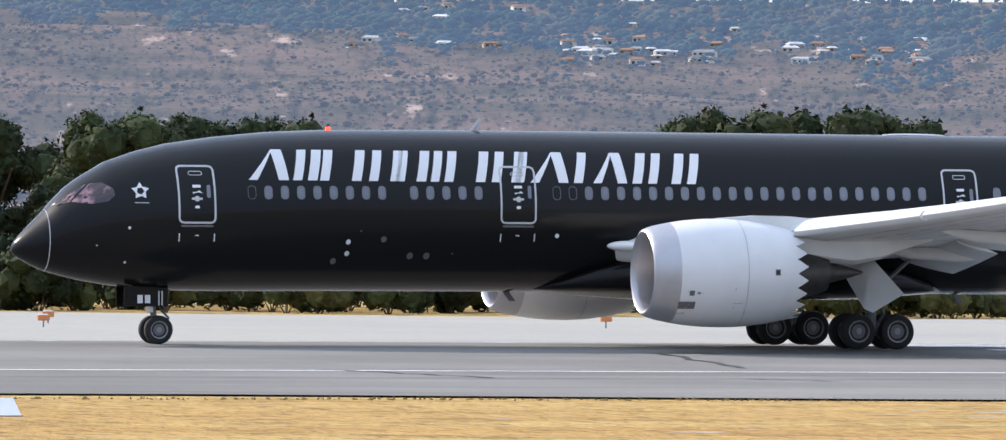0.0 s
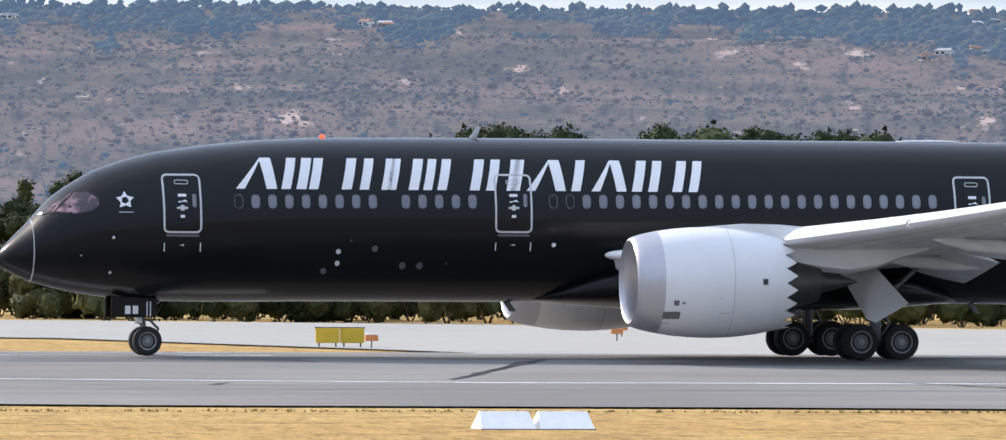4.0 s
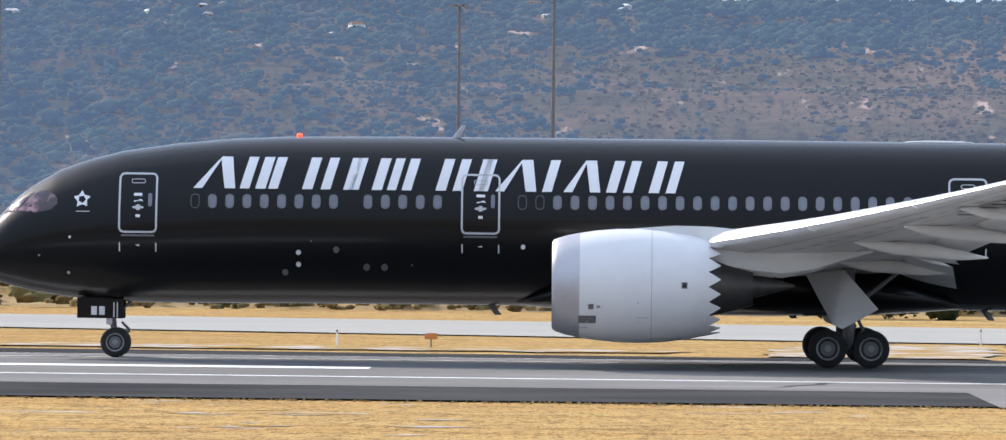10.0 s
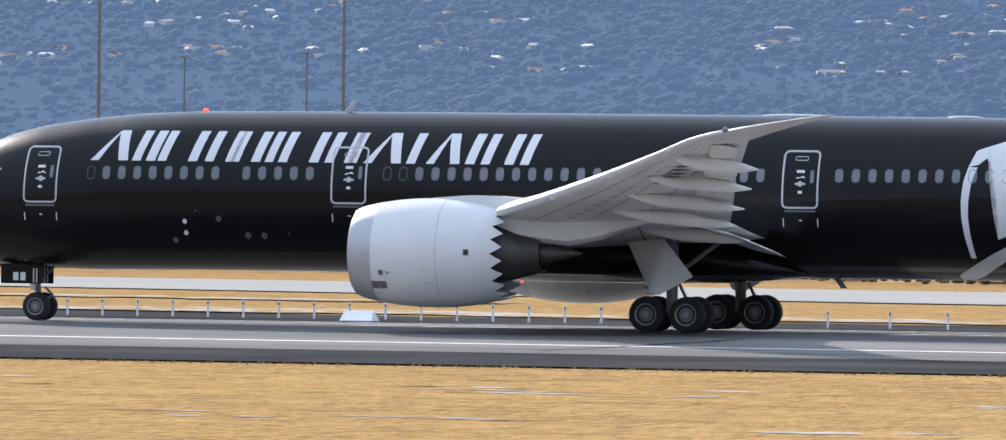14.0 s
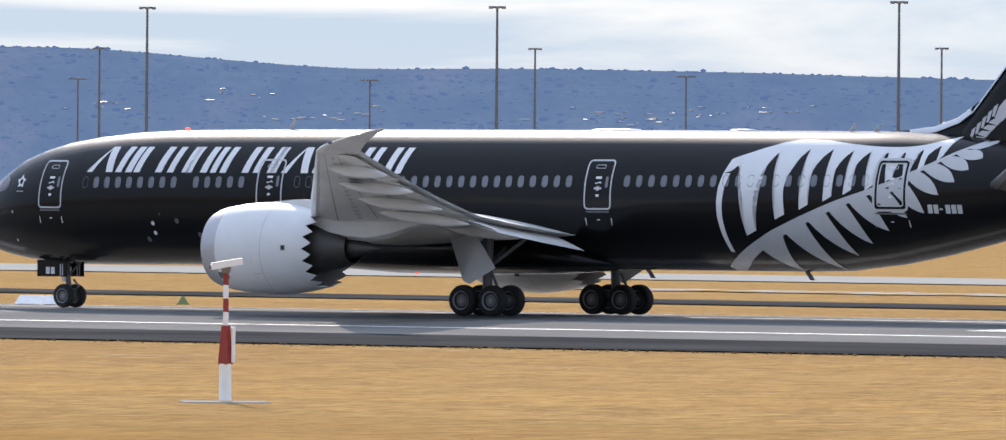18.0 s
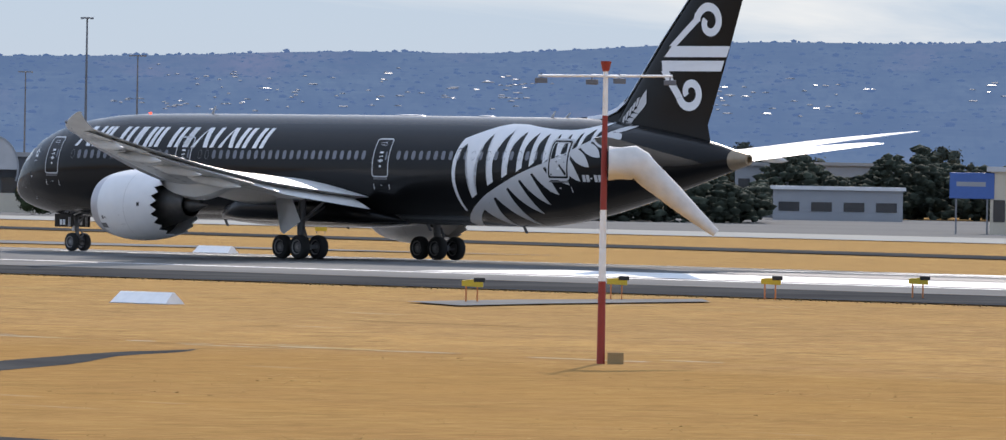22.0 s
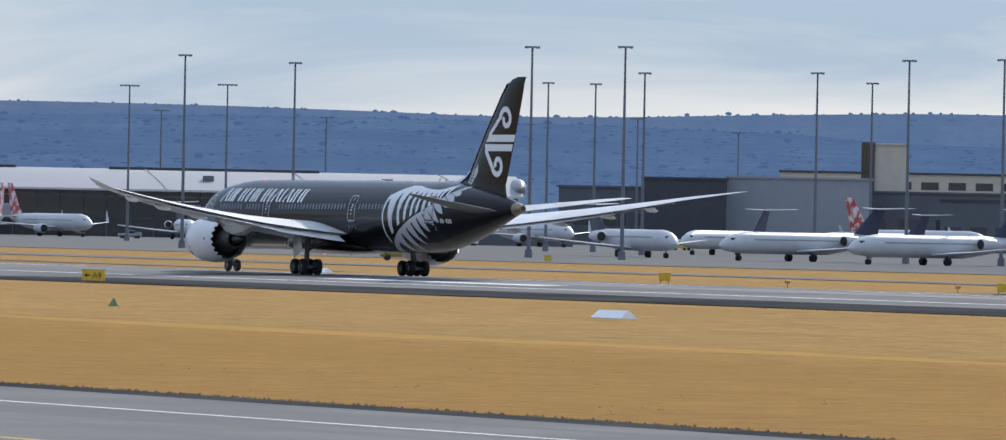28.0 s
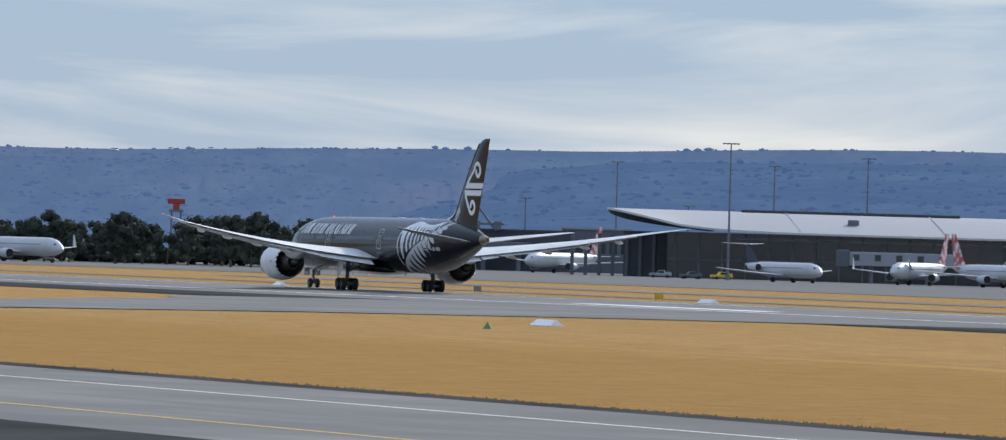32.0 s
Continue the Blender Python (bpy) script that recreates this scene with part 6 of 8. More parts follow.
for a0, a1, e0, e1, n in ((-18.9, -16.6, 1.02, 1.34, 66), (-17.2, -15.2, 1.13, 1.32, 9), (-16.5, -14.0, 1.3, 1.42, 5), (-12.6, -11.0, 1.32, 1.44, 4), (-9.2, -8.4, 1.36, 1.44, 2), (-7.2, -4.6, 1.12, 1.38, 34), (-4.4, -2.2, 1.25, 1.4, 5), (-4.9, -3.2, 1.05, 1.2, 4), (0.0, 4.4, 1.38, 1.46, 14), (1.4, 2.4, 1.2, 1.3, 2), (5.0, 8.0, 1.30, 1.42, 10), (4.8, 8.0, 0.80, 1.15, 34), (8.0, 14.5, 0.85, 1.38, 130), (14.5, 20.5, 0.85, 1.35, 95), (2.0, 8.0, 1.0, 1.35, 14)):
    for i in range(n):
        if i % 6 == 0:
            ca, ce = rs.uniform(a0, a1), rs.uniform(e0, e1)
        az = max(a0, min(a1, ca + rs.normal() * 0.28))
        el = max(e0, min(e1, ce + rs.normal() * 0.035))
        settle(RIDGE, 2300, 3700, 26, az, el, int(rs.choice(6, p=[0.2, 0.2, 0.2, 0.12, 0.12, 0.16])))
tagged(part("far_houses", small, ("wall_cream", "roof_pale", "roof_tile", "roof_dark")), "scattered houses among the hillside trees", "houses", kind="stuff")
woods("garden_trees", gardens, "hill_tree", "gum trees on the camera's side of the hillside houses", 2)
bm = bmesh.new()
for a0, a1, e0, e1, n in ((28, 36, 0.45, 0.75, 70), (36, 41, 0.6, 0.85, 22), (43.5, 46.8, 0.5, 0.8, 21), (46.8, 51.5, 0.40, 0.64, 150), (51, 60, 0.38, 0.52, 26), (60, 66, 0.40, 0.48, 5), (70, 73.4, 0.40, 0.6, 8)):
    for i in range(n):
        if i % 7 == 0:
            ca, ce = rs.uniform(a0, a1), rs.uniform(e0, e1)
        az = ca + rs.normal() * 0.16
        x, y, z = hill_place(BACK, 3000, 4600, 20, az, max(e0, ce + rs.normal() * 0.03))
        z += 0.6
        w, dp, hg = 0.6 + 1.7 * rs.rand() ** 3, 2.2, 0.2 + 0.2 * rs.rand()
        m = pose(x, y, z - 0.2, 0, 0, az + rs.uniform(-30, 30))
        tone = int(rs.choice((1, 1, 1, 1, 1, 2)))
        base = [bm.verts.new(m @ Vector(p)) for p in ((-w, -dp, 0), (w, -dp, 0), (w, dp, 0), (-w, dp, 0), (-w, -dp, hg), (w, -dp, hg), (w, dp, hg), (-w, dp, hg), (-w * 0.8, 0, hg + 0.3), (w * 0.8, 0, hg + 0.3))]
        for k, f in enumerate(((0, 1, 5, 4), (1, 2, 6, 5), (2, 3, 7, 6), (3, 0, 4, 7), (4, 5, 9, 8), (6, 7, 8, 9), (5, 6, 9), (7, 4, 8))):
            bm.faces.new([base[q] for q in f]).material_index = 0 if k < 4 else tone
tagged(part("ridge_houses", bm, ("wall_pale", "roof_haze", "roof_white")), "scattered pale-roofed houses on the distant ridge", "houses", kind="stuff")

# ---- trees and shrubs on the plain ----
def blob(bm, c, r, seed, n=40, size=0.26):
    """A tuft of leaves: a lumpy heart with many small uneven faces about it."""
    q = np.random.RandomState(seed)
    core = bmesh.ops.create_icosphere(bm, subdivisions=2 if n > 60 else 1, radius=r * 0.8, matrix=Matrix.Translation(c) @ Matrix.Rotation(seed, 4, (0.4, 0.7, 0.2)))
    for v in core["verts"]:
        v.co += Vector(q.normal(size=3)) * r * 0.11
    for i in range(n):
        v = q.normal(size=3)
        v /= np.linalg.norm(v)
        p = Vector(c) + Vector(v) * r * (0.72 + 0.36 * q.rand())
        d = (Vector(v) + Vector(q.normal(size=3) * 0.6)).normalized()
        u = d.orthogonal().normalized()
        w = d.cross(u)
        s = r * size * (0.6 + 0.7 * q.rand())
        a = q.rand() * 6.283
        pts = [p + (u * math.cos(a + k * 2.0944) + w * math.sin(a + k * 2.0944)) * s * (0.6 + 0.6 * q.rand()) for k in range(3)]
        bm.faces.new([bm.verts.new(t) for t in pts])


def tree(h, w, seed, m="leaf", name="gum_tree", label="broad dark green gum tree", low=0.14, n=40, size=0.26):
    q = np.random.RandomState(seed)
    t = thing(name, label, "tree", "trees round the airfield")
    bm = bmesh.new()
    rod(bm, (0, 0, -0.3), (0.1, 0.05, h * 0.45), h * 0.03, h * 0.018, 8)
    for i in range(5):
        a = i * 1.2566 + q.rand()
        rod(bm, (0.05, 0, h * (0.25 + 0.04 * i)), (math.cos(a) * w * 0.3, math.sin(a) * w * 0.3, h * (0.55 + 0.2 * q.rand())), h * 0.012, h * 0.004, 6)
    part("trunk", bm, "bark", t)
    bm = bmesh.new()
    for i in range(34):
        a, k = q.rand() * 6.283, q.rand()
        z = h * (low + (0.92 - low) * q.rand() ** 0.8)
        rad = w * 0.42 * math.sqrt(q.rand()) * (1.0 - 0.55 * abs((z / h - low) / (1 - low) - 0.45))
        blob(bm, (rad * math.cos(a), rad * math.sin(a), z), h * (0.09 + 0.05 * q.rand()), seed * 100 + i, n, size)
    part("crown", bm, m, t)
    return t


def shrub(h, w, seed, m="leaf_olive", label="olive green shrub in dry grass"):
    q = np.random.RandomState(seed)
    t = thing("shrub", label, "shrub", "shrubs beside the taxiway")
    bm = bmesh.new()
    for i in range(4):
        a = i * 1.57 + q.rand()
        rod(bm, (0, 0, -0.2), (math.cos(a) * w * 0.25, math.sin(a) * w * 0.25, h * 0.5), 0.05, 0.02, 5)
    part("stem", bm, "bark", t)
    bm = bmesh.new()
    for i in range(12):
        a = q.rand() * 6.283
        rad = w * 0.4 * math.sqrt(q.rand())
        blob(bm, (rad * math.cos(a), rad * math.sin(a), h * (0.2 + 0.6 * q.rand())), h * 0.24, seed * 77 + i, 110, 0.17)
    part("leaves", bm, m, t)
    return t


trees = [tree(12, 11, s) for s in (1, 2, 3)] + [tree(9, 9, s) for s in (4, 5)] + [tree(7, 8, 6, low=0.15)]
near_trees = [tree(12, 12, s, n=230, size=0.15, low=0.1) for s in (11, 12, 13)] + [tree(9, 10, s, n=230, size=0.15, low=0.08) for s in (14, 15)] + [tree(7, 9, 16, low=0.08, n=230, size=0.15)]
shrubs = [shrub(3.4, 4.4, s) for s in (1, 2, 3)] + [shrub(4.0, 5.2, s, "leaf", "dark green rounded shrub in grass") for s in (4, 5)]
# paler copy of the leaf colour, painting haze over distant plants
M["leaf_grey"] = material("haze_paled_leaves", (0.046, 0.056, 0.046), 0.9, vary=0.4, grain=1.2, coarse=0.3, other=(0.06, 0.066, 0.05), per=0.2, spec=0.1)
hazed_trees = [tree(h, w, s, "leaf_grey", label="gum tree beyond the apron, leaves paled for haze") for h, w, s in ((11, 11, 61), (9, 9, 62), (8, 10, 63))]
hazed_shrubs = [shrub(4.0, 5.2, s, "leaf_grey", "rounded shrub beyond the grass, leaves paled for haze") for s in (71, 72)]
unused = set(trees) | set(hazed_shrubs) | set(hazed_trees) | set(near_trees) | set(shrubs)


def stand(model, az, d, turn=0.0, z=LOW - 0.06):
    x, y = at(az, d)
    m = pose(x, y, z, 0, 0, turn)
    if model in unused:
        unused.discard(model)
        model.matrix_world = m
        return model
    return copy_thing(model, m)


rs = np.random.RandomState(8)
for az, d, k in ((-12.2, 600, 0), (-12.5, 590, 1), (-12.85, 610, 2), (-13.6, 575, 0), (-13.9, 590, 2), (-14.2, 600, 1), (-14.5, 585, 3), (-14.85, 605, 0), (-15.2, 600, 4), (-17.35, 545, 2), (-17.65, 535, 0), (-17.95, 555, 3), (-18.4, 540, 1), (-18.75, 550, 2), (-16.2, 620, 4), (-11.7, 640, 3), (-11.2, 660, 4), (-10.6, 660, 5), (-9.7, 655, 3), (-9.2, 650, 5), (-8.6, 660, 5), (-8.0, 650, 4), (-12.35, 560, 5), (-13.2, 560, 5), (-14.0, 555, 5), (-15.6, 570, 5), (-16.6, 560, 5)):
    stand(near_trees[k], az, d, rs.uniform(0, 360))
for i in range(120):
    az = -19.5 + 12.0 * (i + rs.rand()) / 120
    d = (470 if az < -9 else 530) + rs.uniform(-10, 30)
    stand(shrubs[int(rs.choice(5))], az, d, rs.uniform(0, 360))
for az, d, k in ((-1.4, 520, 4), (-1.75, 525, 3), (-2.1, 520, 4), (-1.1, 540, 3), (-0.6, 545, 4), (-0.02, 600, 3), (-0.14, 605, 4), (-0.28, 600, 3), (-0.42, 606, 4), (-1.55, 560, 3), (-1.9, 562, 4), (-4.1, 600, 3), (-4.25, 596, 4), (-4.4, 604, 3), (-2.75, 700, 4), (-2.92, 705, 3), (0.6, 640, 3), (0.9, 650, 4), (1.25, 645, 3), (1.6, 640, 4), (1.9, 650, 3), (2.3, 640, 4)):
    stand(shrubs[k], az, d, rs.uniform(0, 360))
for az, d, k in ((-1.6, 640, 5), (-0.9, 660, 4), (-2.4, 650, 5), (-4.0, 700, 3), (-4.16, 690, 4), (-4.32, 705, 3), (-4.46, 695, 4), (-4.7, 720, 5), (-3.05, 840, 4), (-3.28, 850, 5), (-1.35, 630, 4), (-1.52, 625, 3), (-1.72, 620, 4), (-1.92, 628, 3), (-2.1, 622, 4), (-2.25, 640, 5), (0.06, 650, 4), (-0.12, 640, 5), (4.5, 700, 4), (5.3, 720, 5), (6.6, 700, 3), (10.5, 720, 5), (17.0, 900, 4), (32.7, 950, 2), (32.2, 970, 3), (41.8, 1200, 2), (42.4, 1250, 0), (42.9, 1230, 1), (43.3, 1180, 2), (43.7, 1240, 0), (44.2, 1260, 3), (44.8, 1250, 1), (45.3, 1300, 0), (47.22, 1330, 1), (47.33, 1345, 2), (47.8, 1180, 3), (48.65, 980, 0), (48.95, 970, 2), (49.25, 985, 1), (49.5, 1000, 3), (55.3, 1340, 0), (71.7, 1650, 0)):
    stand(hazed_trees[k % 3] if az > 40 else trees[k], az, d, rs.uniform(0, 360))
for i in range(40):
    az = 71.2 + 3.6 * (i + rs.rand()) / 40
    stand(hazed_trees[int(rs.choice(3))], az, 1900 + rs.uniform(-60, 80), rs.uniform(0, 360))
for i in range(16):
    stand(hazed_trees[int(rs.choice(3))], 43.0 + 5.0 * (i + rs.rand()) / 16, 1380 + rs.uniform(-40, 60), rs.uniform(0, 360))
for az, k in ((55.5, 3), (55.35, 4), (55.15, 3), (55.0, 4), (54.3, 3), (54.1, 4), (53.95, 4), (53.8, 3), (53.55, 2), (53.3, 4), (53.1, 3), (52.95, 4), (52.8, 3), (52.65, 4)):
    stand(hazed_shrubs[k % 2], az + 0.11, 1085 + rs.uniform(-15, 15), rs.uniform(0, 360))

# low bank of soil and dry scrub beyond the taxiway
bm = bmesh.new()
nx, ny = 90, 8
cols = []
for i in range(nx + 1):
    x = 90 - 330 * i / nx
    base = 545 if x > -60 else 545 + (-60 - x) * 0.32
    col = []
    for j in range(ny + 1):
        k = j / ny
        amp = (1.9 if -90 < x < 35 else 0.8) * (0.5 + 0.9 * noise.noise(Vector((x / 9, k * 2, 0))) + 0.5)
        z = LOW - 0.1 + max(0.0, amp) * math.sin(math.pi * k) ** 0.8
        col.append(bm.verts.new((x + noise.noise(Vector((x, k * 3, 4))), base + 30 * k, z)))
    cols.append(col)
for a, b in zip(cols, cols[1:]):
    for j in range(ny):
        bm.faces.new((a[j], b[j], b[j + 1], a[j + 1]))
tagged(part("soil_bank", bm, "soil", smooth=50), "low bank of brown soil and dry scrub", "bank", kind="structure")

M["dry_scrub"] = material("dry_brown_scrub", (0.22, 0.15, 0.065), 0.95, vary=0.4, grain=0.8, coarse=0.2, other=(0.12, 0.11, 0.05), spec=0.05)
island("dry_scrub", 0.45)
places = []
for i in range(2600):
    x = 95 - 420 * rs.rand()
    y = (545 if x > -60 else 545 + (-60 - x) * 0.32) + rs.uniform(-16, 26)
    w = 0.5 + 1.1 * rs.rand() ** 2
    places.append((x, y, LOW + max(0.0, 1.3 * math.sin(math.pi * max(0, min(1, (y - 545) / 30)))) * (x > -90) - 0.1, w * 1.6, w))
woods("dry_scrub", places, "dry_scrub", "dry brown scrub on the low bank")
# unseen trees added behind the camera to darken the airliner's reflections
places = []
for i in range(900):
    az = 92 + 176 * rs.rand()
    d = 170 + 90 * rs.rand()
    x, y = at(az, d)
    w = 6 + 5 * rs.rand()
    places.append((x, y, LOW - 0.3, w * 1.2, w * 1.5))
woods("roadside_woods", places, "leaf", "unseen trees added behind the camera to darken reflections")

def belt(az0, az1, d0, d1, n, high, seed):
    out = []
    for i in range(n):
        az = az0 + (az1 - az0) * rs.rand()
        x, y = at(az, d0 + (d1 - d0) * rs.rand())
        w = (0.9 + 1.5 * rs.rand()) * d0 / 1880 + 0.25
        top = high * (1 + 0.8 * noise.noise(Vector((az * 3.1, seed, 0))) + 0.35 * noise.noise(Vector((az * 11, seed, 0))))
        out.append((x, y, LOW - 0.6 + max(0.0, top - w) * rs.rand() ** 0.7, w * 1.6, w))
    return out


places = belt(33.5, 42.5, 1500, 1600, 3600, 3.2, 8.8) + belt(70.62, 75.7, 1930, 2020, 7500, 5.5, 0.4) + belt(47.25, 50.2, 1040, 1100, 4200, 6.0, 2.3) + belt(45.4, 47.3, 1230, 1290, 2600, 7.0, 6.4) + belt(42.0, 46.5, 1250, 1330, 2600, 5.0, 5.1) + belt(51.3, 52.6, 1120, 1160, 900, 5.0, 7.7) + belt(54.9, 56.4, 1420, 1450, 700, 3.0, 3.3) + belt(52.55, 54.3, 1095, 1112, 700, 3.0, 1.1) + belt(54.6, 55.7, 1070, 1090, 500, 3.2, 4.6)
# leaf colour lightened to stand for haze over the far belts
M["bush"] = material("dark_bush_leaves", (0.045, 0.055, 0.042), 0.9, vary=0.35, grain=0.5, coarse=0.05, spec=0.05)
island("bush", 0.4)
woods("bush_belt", places, "bush", "dense dark green bush and trees beyond the apron", 1)

# ---- tall light masts ----
def light_mast(h, wide):
    t = thing("light_mast", "tall grey steel apron light mast", "light mast", "apron light masts")
    part("pole", rod(bmesh.new(), (0, 0, -0.2), (0, 0, h), 0.30, 0.14, 12), "mast", t)
    part("base_collar", rod(bmesh.new(), (0, 0, -0.2), (0, 0, 1.2), 0.6, 0.5, 12), "mast", t)
    s = 1.9 if wide else 1.1
    part("head_frame", box(bmesh.new(), -s, s, -0.3, 0.3, h - 0.1, h + 0.12), "mast", t)
    for i in range(5 if wide else 3):
        x = -s + 0.3 + (2 * s - 0.6) * i / (4 if wide else 2)
        part("floodlight", box(bmesh.new(), x - 0.28, x + 0.28, -0.75, -0.1, h - 0.22, h + 0.08, 0.04), "galv", t)
    return t


tall, wide = light_mast(30.3, False), light_mast(30.3, True)
MASTS_A = ((0.45, 933), (1.07, 983), (4.08, 928), (17.25, 955), (17.49, 1500), (18.29, 1560), (18.85, 950), (28.35, 1333), (29.18, 1042), (30.86, 1682), (31.47, 1370), (31.75, 1068), (33.14, 1682), (34.13, 1399), (34.38, 1110), (35.21, 1762), (36.67, 1130), (36.98, 1425), (37.12, 1777), (38.21, 1897), (39.45, 1494), (40.98, 1227), (41.22, 1261), (41.46, 1486), (43.03, 1624), (43.09, 1211))
MASTS_B = ((51.372, 1915), (51.707, 1455), (52.103, 2270), (52.386, 1970), (52.692, 1115), (53.517, 1953), (53.876, 2346), (54.128, 2214), (54.252, 1526), (54.694, 2409), (55.152, 1168), (55.452, 2152), (55.527, 1963), (56.542, 2441), (56.815, 1239), (57.699, 2218), (57.838, 1134), (58.106, 2248), (58.26, 1284), (58.5, 1404), (59.05, 2208), (59.575, 1206), (60.10, 2530), (60.699, 1287), (61.321, 1306))
MASTS_C = ((61.56, 1513), (61.92, 1424), (62.43, 2343), (63.05, 1455), (63.09, 2076), (63.18, 1245), (63.37, 1578), (63.68, 1575), (63.79, 1258), (65.13, 2175), (65.34, 1424), (65.78, 1673), (66.06, 1375), (66.21, 2097), (66.42, 1706), (67.76, 2153), (68.37, 2386), (68.66, 1940), (69.4, 2386), (70.34, 2700))
used = set()
for az, d in MASTS_A + MASTS_B + MASTS_C:
    model = wide if d > 1600 else tall
    x, y = at(az, d)
    m = pose(x, y, LOW, 0, 0, az)
    if model in used:
        copy_thing(model, m)
    else:
        used.add(model)
        model.matrix_world = m
short = light_mast(20.0, True)
for i, (az, el) in enumerate(((69.995, 0.356), (68.928, 0.332), (68.155, 0.33))):
    x, y = at(az, (20.0 + LOW - EYE[2]) / math.tan(radians(el)))
    if i:
        copy_thing(short, pose(x, y, LOW, 0, 0, az))
    else:
        short.matrix_world = pose(x, y, LOW, 0, 0, az)


# ---- buildings ----
def block(t, name, x0, x1, y0, y1, z0, z1, m, label=""):
    return part(name, box(bmesh.new(), x0, x1, y0, y1, z0, z1), m, t, label)


def span(az0, az1, d):
    """Half width of a front seen from az0 to az1 at d."""
    return d * math.tan(radians(abs(az1 - az0) / 2))


def height(el, d):
    return EYE[2] + d * math.tan(radians(el)) - LOW


def building(name, label, az0, az1, d, el, depth, wall, roof=None, windows=0, win=(0.45, 0.75), dark_doors=0, turn=0.0):
    az = (az0 + az1) / 2
    x, y = at(az, d)
    t = thing(name, label, "building", "", x, y, LOW, az + turn)
    w, h = span(az0, az1, d), height(el, d)
    block(t, "wall", -w, w, 0, depth, -0.3, h, wall)
    block(t, "roof", -w - 0.4, w + 0.4, -0.4, depth + 0.4, h, h + 0.5, roof or wall)
    for i in range(windows):
        a = -w + 2 * w * (i + 0.18) / windows
        b = -w + 2 * w * (i + 0.82) / windows
        block(t, "window", a, b, -0.08, 0.05, h * win[0], h * win[1], "glass_dark")
    # dark panels on the wall paint the shade inside open doors
    for i in range(dark_doors):
        a = -w + 2 * w * (i + 0.2) / dark_doors
        b = -w + 2 * w * (i + 0.8) / dark_doors
        block(t, "door", a, b, -0.1, 0.05, 0, h * 0.42, "wall_dark")
    return t


shed = building("freight_shed", "long pale grey cargo shed with a dark downpipe", -0.72, 3.6, 800, 0.30, 40, "wall_pale", "roof_white")
block(shed, "dark_panel", -19.7, -18.0, -0.3, 0.05, 0, height(0.26, 800), "tail_navy", "navy panel on the shed wall")
for i in range(12):
    block(shed, "cladding_rib", -29 + 5.3 * i, -28.9 + 5.3 * i, -0.06, 0.0, 0, height(0.29, 800), "wall_grey")
building("flat_building", "low pale building behind trees", -4.75, -4.1, 900, 0.22, 20, "wall_pale", "roof_white", 4)
building("warehouse", "brick warehouse with a long white roof", -3.38, -2.6, 1000, 0.135, 22, "roof_tile", "roof_pale", 5, (0.2, 0.45))
building("warehouse", "pale grey warehouse behind trees", -3.5, -2.92, 1100, 0.185, 18, "wall_grey", "roof_pale")


def site_container():
    t = thing("site_container", "white steel site container on dry ground", "container", "white site containers")
    part("body", box(bmesh.new(), -3, 3, -1.2, 1.2, 0.1, 2.7, 0.05), "roof_pale", t)
    for i in range(9):
        part("side_rib", box(bmesh.new(), -2.8 + 0.68 * i, -2.6 + 0.68 * i, -1.25, -1.19, 0.25, 2.55), "roof_pale", t)
    part("plinth", box(bmesh.new(), -2.9, 2.9, -1.1, 1.1, -0.2, 0.12), "wall_dark", t)
    return t


def street_pole(h):
    t = thing("lamp_post", "thin grey lamp post beside the warehouse", "lamp post", "thin lamp posts")
    part("pole", rod(bmesh.new(), (0, 0, -0.2), (0, 0, h), 0.11, 0.06, 8), "mast", t)
    part("arm", rod(bmesh.new(), (0, 0, h), (1.3, 0, h + 0.15), 0.05, 0.04, 6), "mast", t)
    part("lamp_head", box(bmesh.new(), 1.2, 1.9, -0.14, 0.14, h + 0.08, h + 0.2, 0.03), "galv", t)
    return t


box_one = site_container()
for i, (az, d) in enumerate(((-2.68, 780), (-2.86, 785), (-3.06, 790))):
    m = pose(*at(az, d), LOW, 0, 0, az + 8 * i)
    if i:
        copy_thing(box_one, m)
    else:
        box_one.matrix_world = m
post_one = street_pole(10.6)
post_one.matrix_world = pose(*at(-3.2, 960), LOW, 0, 0, 30)
copy_thing(post_one, pose(*at(-3.29, 955), LOW, 0, 0, 210))
building("tank_building", "grey shed with pipes and tanks behind shrubs", -9.9, -8.9, 700, 0.0, 10, "wall_pale", "roof_white", 3)
stack = thing("tall_cypress", "narrow dark green cypress tree", "tree", "", *at(-9.3, 690), LOW)
bm = bmesh.new()
for i in range(14):
    blob(bm, (0, 0, 1 + 0.55 * i), 0.75, 900 + i)
part("crown", bm, "leaf", stack)
copy_thing(stack, pose(*at(-9.62, 690), LOW))
building("warehouse", "pale low warehouse with a white roof edge", 46.35, 47.2, 1170, -0.04, 18, "wall_pale", "roof_pale", 4, (0.3, 0.6))
building("warehouse", "white flat-roofed warehouse behind trees", 46.3, 46.95, 1330, 0.12, 14, "wall_pale", "roof_white", 3)
building("glass_office", "pale glass office block behind trees", 47.1, 47.45, 1250, 0.11, 14, "wall_pale", "roof_white", 3)
building("warehouse", "low beige shop building with a pale roof", 45.3, 45.78, 900, 0.10, 18, "wall_beige", "roof_pale", 4, (0.2, 0.55))
building("low_shed", "low dark shed with dark panels for open bays", 49.35, 50.05, 1010, -0.04, 10, "wall_dark", "wall_pale", 0, dark_doors=5)
building("warehouse", "grey two-storey warehouse with a pale parapet", 50.12, 51.15, 1050, 0.10, 20, "wall_grey", "roof_white", 2, (0.62, 0.74))
